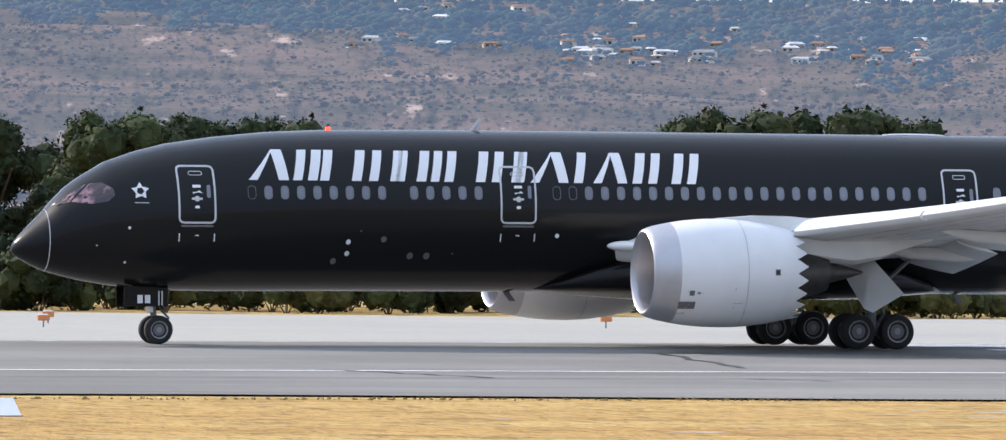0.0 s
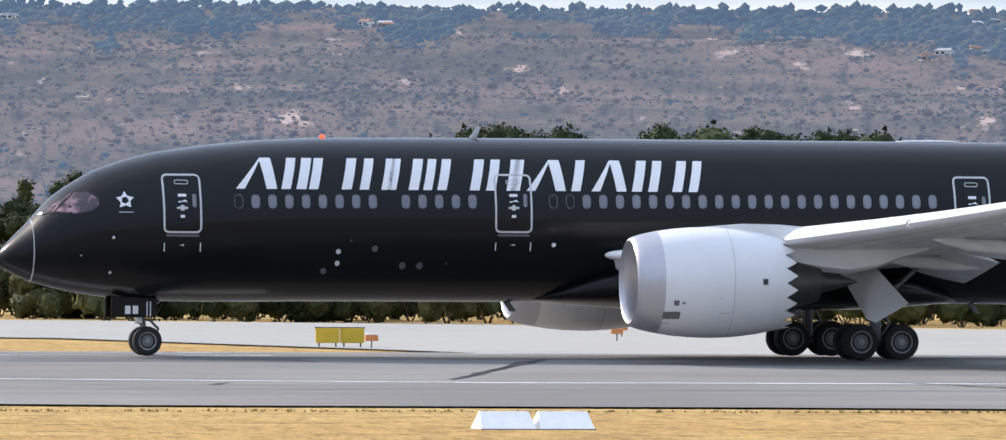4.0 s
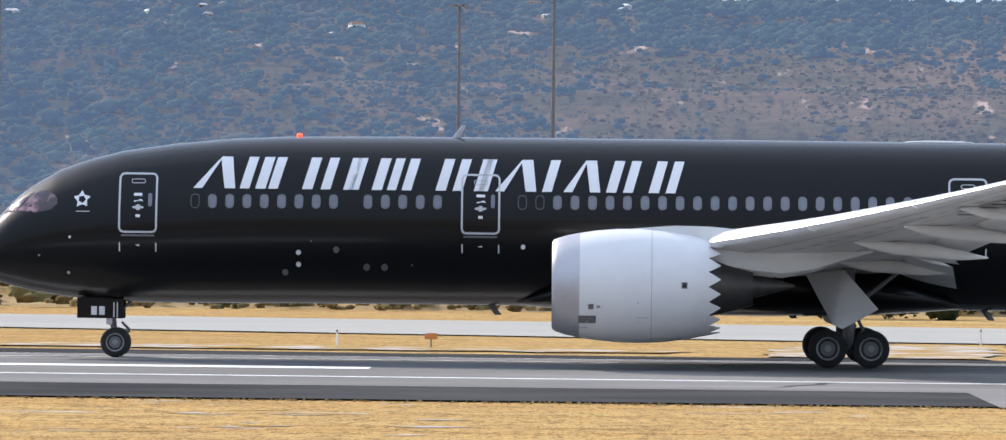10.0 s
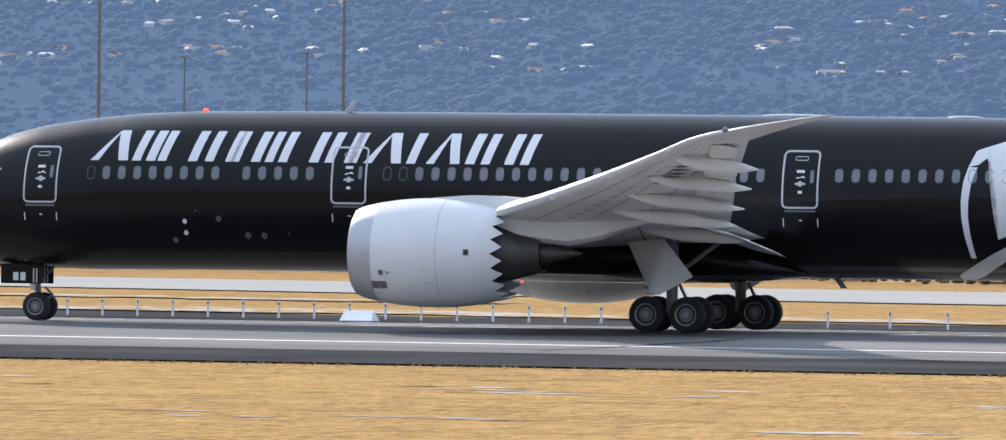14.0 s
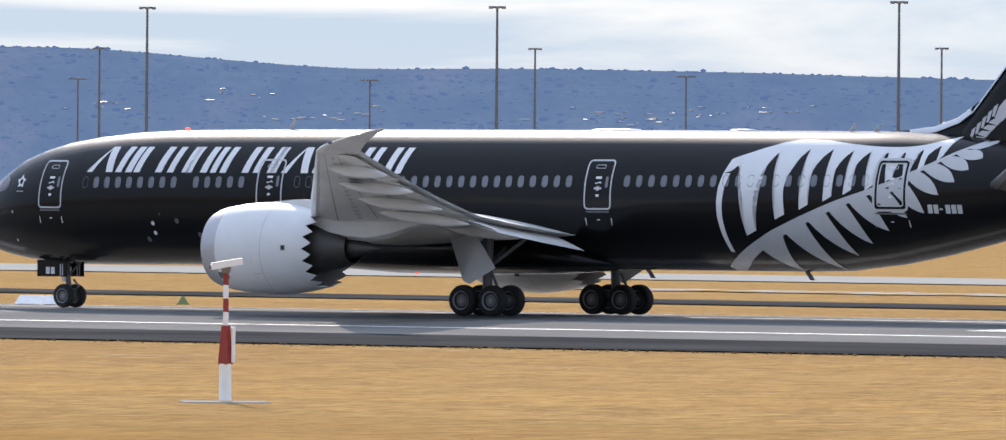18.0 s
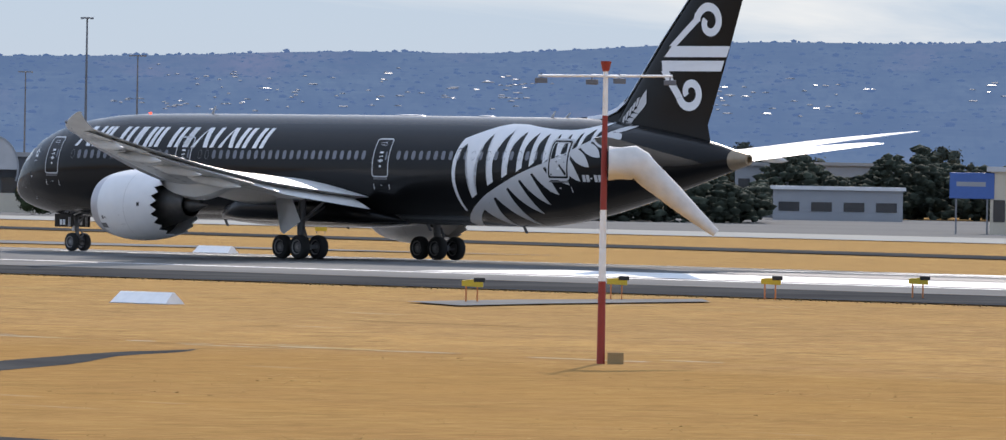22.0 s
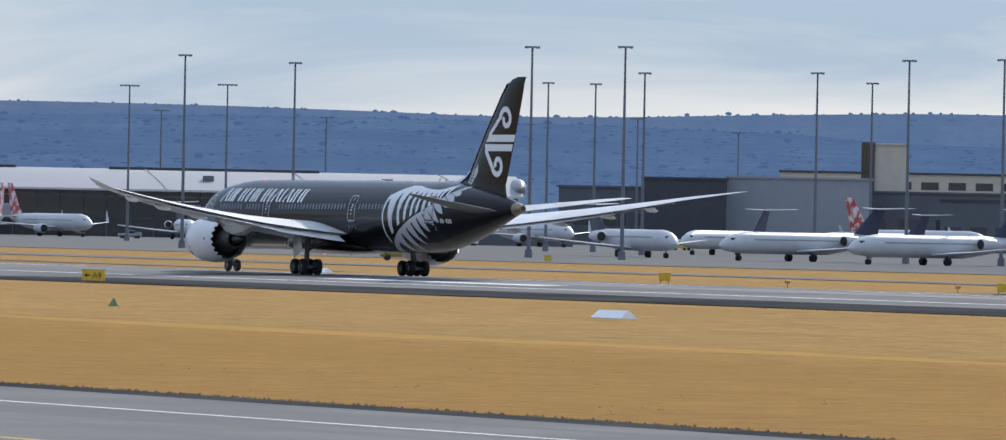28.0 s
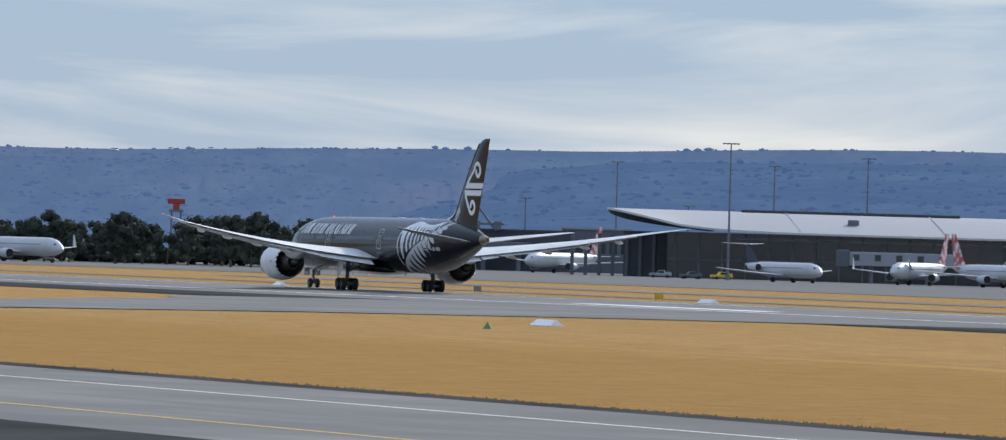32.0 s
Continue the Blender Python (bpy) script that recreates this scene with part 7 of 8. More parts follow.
building("warehouse", "grey warehouse with sloping roof", 49.2, 50.1, 1250, 0.14, 25, "wall_grey", "wall_grey", 2)
building("low_shed", "pale low workshop with dark panels for open doors", 50.4, 51.3, 960, -0.1, 8, "wall_pale", "wall_pale", 0, dark_doors=3)
building("flat_building", "grey flat-roofed building behind the apron", 55.55, 56.6, 1500, 0.11, 25, "wall_grey", "roof_white", 5)
building("flat_building", "pale low building beside the hangar", 55.05, 55.5, 1380, 0.2, 20, "wall_pale", "wall_pale", 3)
building("low_shed", "white-roofed low shed beside trees", 55.45, 56.0, 1300, 0.0, 12, "wall_pale", "roof_white", 3)
hall = building("low_hall", "long low grey hall with a pale roof edge", 51.45, 52.61, 1010, 0.085, 14, "wall_grey", "roof_white", 7, (0.25, 0.62))
block(hall, "sign", 3.3, 5.9, -0.3, -0.1, 4.7, 6.1, "blue_sign", "dark blue sign board")
block(hall, "fence_panel", -10, 2, -6.2, -6.0, 0, 2.2, "wall_beige", "beige fence panel")
bm = loft(bmesh.new(), [[(-4.75 + 2.9 * math.sin(q), -2.5, 5.1 + 3.7 * math.cos(q)), (-4.75 + 2.9 * math.sin(q), 3.5, 5.1 + 3.7 * math.cos(q)), (-4.75 + 2.7 * math.sin(q), 3.5, 5.1 + 3.5 * math.cos(q)), (-4.75 + 2.7 * math.sin(q), -2.5, 5.1 + 3.5 * math.cos(q))] for q in [radians(-35 + 12.5 * k) for k in range(13)]])
arch = [(-6.4, 4.9)] + [(-4.75 + 2.7 * math.sin(radians(q)), 5.1 + 3.5 * math.cos(radians(q))) for q in range(-36, 91, 14)] + [(-2.05, 4.9)]
part("arch_wall", loft(bmesh.new(), [[(ax, -2.4, az) for ax, az in arch], [(ax, -2.1, az) for ax, az in arch]]), "roof_pale", hall, "pale rounded end panel")
part("arch_canopy", bm, "wall_pale", hall, "pale curved arch canopy", smooth=40)
stand(shrubs[3], 52.04, 960, 20)
stand(shrubs[4], 51.6, 985, 50)
# blue billboard
x, y = at(45.9, 900)
bill = thing("billboard", "large blue billboard on two posts", "billboard", "", x, y, LOW, 45.9)
part("board", box(bmesh.new(), -2.3, 2.3, -0.15, 0.15, height(-0.08, 900), height(0.09, 900), 0.05), "blue_sign", bill)
part("faded_mark", box(bmesh.new(), -1.6, 1.4, -0.17, -0.1, height(0.0, 900), height(0.03, 900)), "wall_pale", bill)
for sx in (-1.6, 1.6):
    part("post", rod(bmesh.new(), (sx, 0.1, -0.2), (sx, 0.1, height(0.0, 900)), 0.1), "galv", bill)

# control tower
x, y = at(54.955, 1900)
tw = thing("control_tower", "tall concrete airport control tower with dark glass cab", "control tower", "", x, y, LOW, 54.9)


def turned(profile, n=24):
    return loft(bmesh.new(), [[(r * math.cos(2 * math.pi * i / n), r * math.sin(2 * math.pi * i / n), z) for i in range(n)] for r, z in profile])


part("shaft", turned([(3.5, -0.5), (3.35, 20), (3.2, 38), (3.4, 43), (4.5, 45.6), (5.7, 47.6)]), "tower", tw, "pale concrete shaft", smooth=35)
part("lower_glazing", turned([(5.75, 47.6), (7.2, 50.2)], 16), "glass_dark", tw, "band of dark sloping windows")
part("lower_band", turned([(7.2, 50.2), (7.8, 51.5)], 16), "tower", tw)
part("mid_glazing", turned([(7.8, 51.5), (7.95, 52.1)], 16), "glass_dark", tw)
part("deck", turned([(7.95, 52.1), (8.7, 53.4), (8.9, 54.0), (8.0, 55.2), (6.0, 55.8)], 16), "tower", tw, "flared concrete deck")
part("cab_glazing", turned([(5.0, 55.8), (5.6, 58.4)], 12), "glass_dark", tw, "dark cab windows")
part("cab_roof", turned([(5.9, 58.4), (6.0, 59.0), (5.4, 60.0)], 16), "tower", tw)
for i in range(8):
    a = i * math.pi / 4
    part("mullion", rod(bmesh.new(), (5.8 * math.cos(a), 5.8 * math.sin(a), 47.6), (7.22 * math.cos(a), 7.22 * math.sin(a), 50.2), 0.18), "tower", tw)
    part("rail_post", rod(bmesh.new(), (5.2 * math.cos(a), 5.2 * math.sin(a), 60.0), (5.2 * math.cos(a), 5.2 * math.sin(a), 61.0), 0.08), "galv", tw)
bm = loft(bmesh.new(), [[(r * math.cos(2 * math.pi * i / 24), r * math.sin(2 * math.pi * i / 24), z) for i in range(24)] for r, z in ((5.15, 60.9), (5.25, 60.9), (5.25, 61.05), (5.15, 61.05))], False)
part("rail", bm, "galv", tw)
part("antenna", rod(bmesh.new(), (0, 0, 59.8), (0, 0, 67.0), 0.2, 0.08), "galv", tw)
part("radar_drum", rod(bmesh.new(), (0, 0, 60.0), (0, 0, 61.2), 0.9, 0.9, 16), "galv", tw)

# fabric hangar: a broad gable with sloping sides
ax, ay = at(54.07, 1190)
bx, by = at(52.56, 1215)
L = math.hypot(bx - ax, by - ay)
hg = thing("fabric_hangar", "large pale fabric hangar with steep curved sides", "hangar", "", ax, ay, LOW, math.degrees(math.atan2(by - ay, bx - ax)))
HR = height(0.43, 1200)
prof = [(0.0, 0.0), (0.2, 3.4), (0.9, 5.6), (2.0, 7.0), (L * 0.5, HR), (L - 2.0, 7.0), (L - 0.9, 5.6), (L - 0.2, 3.4), (L, 0.0)]
NB = 12
DEP = 58.0
bm = bmesh.new()
for k in range(NB):
    y0, y1 = DEP * k / NB, DEP * (k + 1) / NB
    for (xa, za), (xb, zb) in zip(prof, prof[1:]):
        ym = (y0 + y1) / 2
        va = [bm.verts.new(p) for p in ((xa, y0, za), (xb, y0, zb), (xb, ym, zb - 0.12), (xa, ym, za - 0.12 * (za > 0)))]
        vb = [bm.verts.new(p) for p in ((xa, ym, za - 0.12 * (za > 0)), (xb, ym, zb - 0.12), (xb, y1, zb), (xa, y1, za))]
        bm.faces.new(va)
        bm.faces.new(vb)
bmesh.ops.remove_doubles(bm, verts=bm.verts, dist=0.001)
part("roof_cover", bm, "fabric", hg, "ribbed pale fabric cover")
for y in (0.05, DEP):
    bm = bmesh.new()
    bm.faces.new([bm.verts.new((x, y, z)) for x, z in prof])
    part("gable_wall", bm, "wall_pale", hg, "shaded grey gable wall")
# flat dark panel paints the shade inside the doorway
part("door", box(bmesh.new(), L * 0.55, L * 0.72, -0.1, 0.1, 0.2, 3.1), "wall_dark", hg, "dark panel for an open doorway")
for x in (L * 0.50, L * 0.66):
    part("vent", box(bmesh.new(), x - 0.5, x + 0.5, -0.12, 0.02, 6.4, 7.5, 0.05), "wall_grey", hg)
for x in (L * 0.44, L * 0.74):
    part("gable_seam", box(bmesh.new(), x, x + 0.12, -0.06, 0.05, 0.1, 9.5), "wall_grey", hg)
# open frame shelter before the hangar
x, y = at(55.26, 1230)
fs = thing("frame_shelter", "steel framed shelter with translucent grey panels", "shelter", "", x, y, LOW, 55.1)
for sx in (-8, -4, 0, 4, 8):
    part("post", rod(bmesh.new(), (sx, 0, -0.2), (sx, 0, 8.4), 0.16), "mast", fs)
for z in (0.4, 4.4, 8.4):
    part("rail", rod(bmesh.new(), (-8, 0, z), (8, 0, z), 0.12), "mast", fs)
part("panel", box(bmesh.new(), -7.8, 2, 0.15, 0.25, 0.5, 8.2), "wall_pale", fs)
part("ridge_beam", rod(bmesh.new(), (-8, 0, 8.6), (22, 14, 13.2), 0.18), "mast", fs)
part("eave_beam", rod(bmesh.new(), (-8, 0, 8.6), (8, 0, 10.6), 0.14), "mast", fs)

# ---- terminal with the long curved white roof ----
D0 = 2050
x, y = at(66.6, D0)
tm = thing("terminal", "airport terminal with sweeping white metal roof and dark glass", "terminal", "", x, y, LOW, 66.6)
W0, W1 = -D0 * math.tan(radians(69.45 - 66.6)), D0 * math.tan(radians(66.6 - 63.84))
top = height(0.312, D0)
eave = top - 5.0


def roof_line(x):
    """Lift of the eave: it sweeps up at the far end to a thin raised tip."""
    d = x - W0
    return 4.8 - (3.2 * (d / 16.0) ** 1.15 if d < 16 else 3.2 + 1.6 * (1 - math.exp(-(d - 16) / 10.0)))


bm = bmesh.new()
cols = []
cuts = [W0 + 1.5 * i for i in range(22)] + [W0 + 33 + (W1 - W0 - 33) * i / 36 for i in range(1, 37)]
for px in cuts:
    rise = roof_line(px)
    col = []
    for k in range(9):
        q = k / 8
        z = eave + rise + (top - eave - rise) * math.sin(q * math.pi / 2) ** 0.9
        col.append((px, -9 + 48 * q, z))
    col += [(px, 39, z - 0.6), (px, -8.7, eave + rise - 0.35)]
    cols.append(col)
loft(bm, cols)
part("roof", bm, "roof_white", tm, "curved white metal roof", smooth=40)
part("roof_edge", loft(bmesh.new(), [[(px, -9.15, eave + roof_line(px) - 0.38), (px, -9.15, eave + roof_line(px) + 0.12), (px, -8.9, eave + roof_line(px) + 0.14), (px, -8.9, eave + roof_line(px) - 0.38)] for px in cuts]), "fabric", tm, "pale edge of the curved roof")
bm = bmesh.new()
box(bm, W0 + 14, W1 - 1, 0, 38, -0.3, eave - 0.3)
part("glass_front", bm, "glass_dark", tm, "dark glazed front")
part("end_wall", box(bmesh.new(), W0 + 3.5, W0 + 13.9, 6, 36, -0.3, eave - 0.4), "wall_dark", tm, "dark wall under the raised roof tip")
for i in range(7):
    part("column", box(bmesh.new(), W0 - 9 + 3.2 * i, W0 - 8.2 + 3.2 * i, 5.2, 6.0, 0, eave - 1.2), "wall_grey", tm)
for i in range(34):
    px = W0 + 16 + (W1 - W0 - 20) * i / 33
    part("column", box(bmesh.new(), px - 0.22, px + 0.22, -0.5, 0.0, 0, eave - 0.5), "mast" if i % 3 else "wall_grey", tm)
rows = []
for i in range(15):
    d = 0.3 + 24 * (i / 14) ** 1.4
    px = W0 + d
    front, belly = eave + roof_line(px) - 0.30, top - 0.4 - min(4.7, 3.9 * (d / 16.0) ** 0.42)
    belly = min(belly, front - 0.1)
    rows.append([(px, -8.7, front), (px, -5.0, belly), (px, 8.0, belly), (px, 14.0, front)])
part("soffit", loft(bmesh.new(), rows), "wall_dark", tm, "dark curved soffit under the roof's raised tip", smooth=50)
part("floor_band", box(bmesh.new(), W0 + 14, W1 - 1, -0.7, 0.05, 4.0, 4.6), "wall_grey", tm)
part("soffit_sign_band", box(bmesh.new(), W0 + 30, W1 - 4, -0.6, 0.05, eave - 1.8, eave - 1.4), "wall_pale", tm)
for a, b in ((-72, -20), (2, 52)):
    part("roof_ridge_vent", box(bmesh.new(), a, b, 30, 36, top - 0.2, top + 0.45, 0.1), "wall_dark", tm)
for px in (-62, -28, 10, 45, 80):
    rows = []
    for q in [k / 12 for k in range(13)]:
        sx, sy, sz = px + 5.5 * (1 - q) ** 1.5, -9 + 48 * q, eave + (top - eave) * math.sin(q * math.pi / 2) ** 0.9
        rows.append([(sx, sy, sz - 0.1), (sx, sy, sz + 0.16), (sx + 0.3, sy, sz + 0.16), (sx + 0.3, sy, sz - 0.1)])
    bm = loft(bmesh.new(), rows)
    part("roof_rib", bm, "wall_pale", tm, "pale flush roof rib")
for px in (-46, 24, 66):
    part("roof_unit", box(bmesh.new(), px, px + 2.6, 4, 7, eave + 1.5, eave + 3.6, 0.1), "mast", tm)
bm = bmesh.new()
bmesh.ops.create_uvsphere(bm, u_segments=16, v_segments=10, radius=1, matrix=Matrix.Translation((W1 - 0.5, 12, (top + eave) / 2 - 0.4)) @ Matrix.Diagonal((1.9, 18, (top - eave) / 2 - 0.3, 1)))
part("roof_end", bm, "roof_white", tm, "rounded white roof end", smooth=60)
# airbridges and the pier beside the terminal
for az, d, w in ((67.5, 2020, 13), (65.6, 2025, 12), (64.4, 2030, 10)):
    x, y = at(az, d)
    br = thing("airbridge", "pale grey boarding bridge on a steel leg", "airbridge", "boarding bridges", x, y, LOW, az)
    part("tunnel", box(bmesh.new(), -w, w, -2, 1.5, 4.0, 7.2, 0.15), "wall_pale", br)
    part("head", box(bmesh.new(), -w - 3, -w, -2.6, 2.0, 3.7, 7.6, 0.2), "wall_grey", br)
    for sx in (-w * 0.6, w * 0.4):
        part("leg", rod(bmesh.new(), (sx, 0, -0.2), (sx, 0, 4.1), 0.5), "mast", br)
    for i in range(5):
        part("window", box(bmesh.new(), -w + 1 + i * w * 0.38, -w + 2.4 + i * w * 0.38, -2.1, -1.9, 5.2, 6.6), "glass_dark", br)
pier = building("pier_building", "dark pier building with boarding bridge", 69.68, 70.69, 2250, 0.135, 20, "wall_dark", "wall_dark", 4)
part("bridge", box(bmesh.new(), -13, 9, -8, -4, 4.2, 7.4, 0.2), "wall_grey", pier, "pale grey boarding bridge")
for sx in (-12, -3, 6):
    part("bridge_leg", rod(bmesh.new(), (sx, -6, -0.2), (sx, -6, 4.4), 0.6), "mast", pier)
h0 = height(0.135, 2250)
for a, b in (((-10, -1, h0), (-5, -1, h0 + 6.6)), ((0, -1, h0), (-5, -1, h0 + 6.6)), ((-11.5, -1, h0 + 1.8), (2, -1, h0 + 1.8))):
    part("gantry_strut", rod(bmesh.new(), a, b, 0.3), "mast", pier)
for sx in (-11, -5, 0.5):
    part("gantry_box", box(bmesh.new(), sx - 0.9, sx + 0.9, -2, 0, h0 + 0.2, h0 + 2.4), "mast", pier)
building("pier_building", "grey colonnaded pier beside the terminal", 69.3, 69.75, 2300, 0.16, 20, "wall_grey", "wall_pale", 6)
# radar on its tower
x, y = at(72.28, 2300)
rd = thing("radar_tower", "red radar antenna on a grey lattice tower", "radar", "", x, y, LOW, 72.3)
hr = height(0.28, 2300)
for sx in (-1.2, 1.2):
    part("leg", rod(bmesh.new(), (sx, 0, -0.2), (sx, 0, hr - 2.6), 0.25), "mast", rd)
part("platform", box(bmesh.new(), -1.9, 1.9, -1, 1, hr - 3.4, hr - 2.7), "mast", rd)
part("antenna", box(bmesh.new(), -2.3, 2.3, -0.5, 0.5, hr - 1.2, hr + 0.2, 0.15), "red", rd, "red radar antenna")
part("drum", rod(bmesh.new(), (0, 0, hr - 2.7), (0, 0, hr - 1.2), 0.9), "red", rd)

# grey service buildings to the right of the terminal
building("service_building", "long grey service building behind the apron", 60.2, 63.6, 2150, 0.245, 30, "wall_grey", "wall_grey", 14, (0.35, 0.55))
building("service_building", "dark cladding plant building", 62.5, 63.05, 2120, 0.31, 20, "wall_dark", "wall_dark")
building("service_building", "blue-grey hall with a flat roof", 61.55, 62.5, 2130, 0.325, 24, "wall_pale", "wall_pale")
building("service_building", "beige plant building with roof plant", 60.55, 62.15, 2230, 0.37, 20, "wall_beige", "wall_dark", 9, (0.80, 0.9))
bt = building("stair_tower", "beige concrete block with vertical flues", 61.33, 61.62, 2180, 0.56, 9, "wall_beige", "wall_beige")
for i in range(5):
    part("flue", rod(bmesh.new(), (-5.4 + 0.7 * i, -0.5, -0.2), (-5.4 + 0.7 * i, -0.5, height(0.575, 2180)), 0.3), "bark", bt)
building("service_building", "dark grey low wing of the service buildings", 60.1, 61.1, 2080, 0.2, 20, "wall_grey", "wall_dark", 6, (0.3, 0.5))
building("service_building", "dark hall with a sloping roof", 60.2, 61.0, 2250, 0.31, 20, "wall_dark", "wall_dark")
dh = building("departure_hall", "long pale-roofed departure hall with dark glazing", 57.2, 60.3, 2150, 0.065, 60, "wall_dark", "wall_pale", 16, (0.3, 0.75))
hw = span(57.2, 60.3, 2150)
z0, z1 = height(0.075, 2150), height(0.195, 2150)
bm = loft(bmesh.new(), [[(x, -1.5, z0), (x, -1.5, z0 + 0.5), (x, 14, z0 + (z1 - z0) * 0.45), (x, 34, z1), (x, 34, z0)] for x in (-hw, hw)])
part("sloping_roof", bm, "roof_white", dh, "pale sloping metal roof")
for k in range(9):
    block(dh, "roof_lantern", -hw + 8 + 12 * k, -hw + 10 + 12 * k, 12, 15, z0 + (z1 - z0) * 0.4, z0 + (z1 - z0) * 0.75, "wall_grey")
block(dh, "canopy_band", -hw, hw, -3.5, -0.2, z0 * 0.42, z0 * 0.5, "wall_pale", "pale canopy band")
building("departure_hall", "white upper block of the departure hall", 59.35, 60.5, 2230, 0.262, 30, "roof_white", "roof_white", 8, (0.7, 0.85))
building("roof_plant", "dark long plant room on a roof", 58.98, 59.5, 2225, 0.282, 10, "wall_dark", "wall_dark")
building("flat_building", "grey flat building with a pale parapet", 56.6, 57.3, 1900, 0.16, 20, "wall_grey", "wall_pale", 5)
building("flat_building", "low dark service building along the apron", 63.5, 65.4, 1900, 0.02, 8, "wall_grey", "wall_grey", 8, (0.5, 0.8))


# ---- parked aircraft ----
def parked_jet(tail, high_tail, label):
    t = thing("parked_airliner", label, "airplane", "parked aircraft")
    L, r, zc = (35.5, 1.65, 2.7) if high_tail else (39.5, 1.9, 3.2)

    def ringz(x, rr, dz):
        return [(x, rr * math.sin(2 * math.pi * i / 20), zc + dz + rr * math.cos(2 * math.pi * i / 20)) for i in range(20)]
    body = [(0, 0.05, -0.5), (0.5, 0.5, -0.45), (1.6, 1.05, -0.28), (3.5, 1.55 * r / 1.9 + 0.1, -0.08), (5.5, r, 0), (L * 0.66, r, 0), (L * 0.8, r * 0.8, 0.32), (L * 0.92, r * 0.42, 0.75), (L, 0.12, 1.05)]
    part("fuselage", loft(bmesh.new(), [ringz(*b) for b in body]), "jet_white", t, smooth=40)
    part("cockpit_window", box(bmesh.new(), 1.75, 2.6, -0.95, 0.95, zc + 0.3, zc + 0.72, 0.1), "glass_dark", t)
    for s in (-1, 1):
        part("window_band", box(bmesh.new(), 6, L * 0.74, s * (r - 0.06) - 0.03, s * (r - 0.06) + 0.03, zc + 0.38, zc + 0.58), "wall_pale", t)
        sp, x0, x1 = (14, 15.5, 21.5) if high_tail else (17.5, 14, 24.5)
        rings = []
        for y, le, c, z in ((1.2, x0, 6.0 if not high_tail else 5, zc - 1.2), (6, x0 + 3.4, 3.8, zc - 0.75), (sp, x1, 1.5, zc + 0.15)):
            rings.append([(le + c * a, s * y, z + c * b) for a, b in foil(6, 0.11)])
        part("wing", loft(bmesh.new(), rings), "jet_white", t, smooth=40)
        if not high_tail:
            rings = [[(x1 + dx + c * a, s * (sp + dy) + c * b, zc + 0.15 + dz) for a, b in foil(4, 0.1)] for dx, dy, dz, c in ((0, 0, 0, 1.5), (0.9, 0.25, 1.2, 1.0), (1.7, 0.45, 2.5, 0.5))]
            part("winglet", loft(bmesh.new(), rings), "jet_white", t)
            ex, ey, ez, er = 13.2, 4.9, 1.75, 1.02
        else:
            ex, ey, ez, er = L * 0.68, 2.75, zc + 0.45, 0.85
        eng = part("engine", loft(bmesh.new(), [[(ex + dx, s * ey + rr * math.sin(2 * math.pi * i / 16), ez + rr * math.cos(2 * math.pi * i / 16)) for i in range(16)] for dx, rr in ((0.3, er * 0.8), (0, er * 0.9), (0.2, er), (2.2, er), (4.2, er * 0.6))]), "jet_white", t, smooth=40)
        # solid dark plug paints the shade inside the intake
        part("intake", rod(bmesh.new(), (ex + 0.01, s * ey, ez), (ex + 0.28, s * ey, ez), er * 0.8, er * 0.8, 16), "dark", eng)
        tz = zc + 5.4 if high_tail else zc + 1.1
        tx = L + 0.2 if high_tail else L - 4.4
        rings = [[(tx + le + c * a, s * y, tz + dz + c * b) for a, b in foil(5, 0.09)] for y, le, c, dz in ((0.1, -2.0, 3.0, 0), (5.0 if high_tail else 6.8, 0.9, 1.2, 0.2))]
        part("tailplane", loft(bmesh.new(), rings), "jet_white", t, smooth=40)
        for x in (L * 0.5,):
            part("wheel", rod(bmesh.new(), (x, s * 2.5 - 0.35, 0.55), (x, s * 2.5 + 0.35, 0.55), 0.55, 0.55, 14), "tyre", t)
            part("gear_leg", rod(bmesh.new(), (x, s * 2.5, 0.5), (x, s * 2.2, zc - 1.0), 0.14), "strut", t)
    hz = zc + (5.5 if high_tail else 8.6)
    rings = [[(le + c * a, c * b, z) for a, b in foil(6, 0.1)] for z, le, c in ((zc + 0.8, L * 0.80, L * 0.17), (zc + 2.6, L * 0.86, L * 0.125), (hz, L * (0.955 if high_tail else 0.965), L * (0.07 if high_tail else 0.055)))]
    part("tail_fin", loft(bmesh.new(), rings), tail, t, smooth=40)
    part("nose_wheel", rod(bmesh.new(), (4.2, -0.3, 0.4), (4.2, 0.3, 0.4), 0.4, 0.4, 12), "tyre", t)
    part("nose_leg", rod(bmesh.new(), (4.2, 0, 0.4), (4.2, 0, zc - 1.2), 0.1), "strut", t)
    return t


jets = {("n", "r"): parked_jet("tail_red", False, "white narrow-body airliner with a red patterned tail, parked"), ("h", "r"): parked_jet("tail_red", True, "white T-tail regional jet with a red tail, parked"), ("h", "n"): parked_jet("tail_navy", True, "white T-tail regional jet with a dark tail, parked")}
done = set()
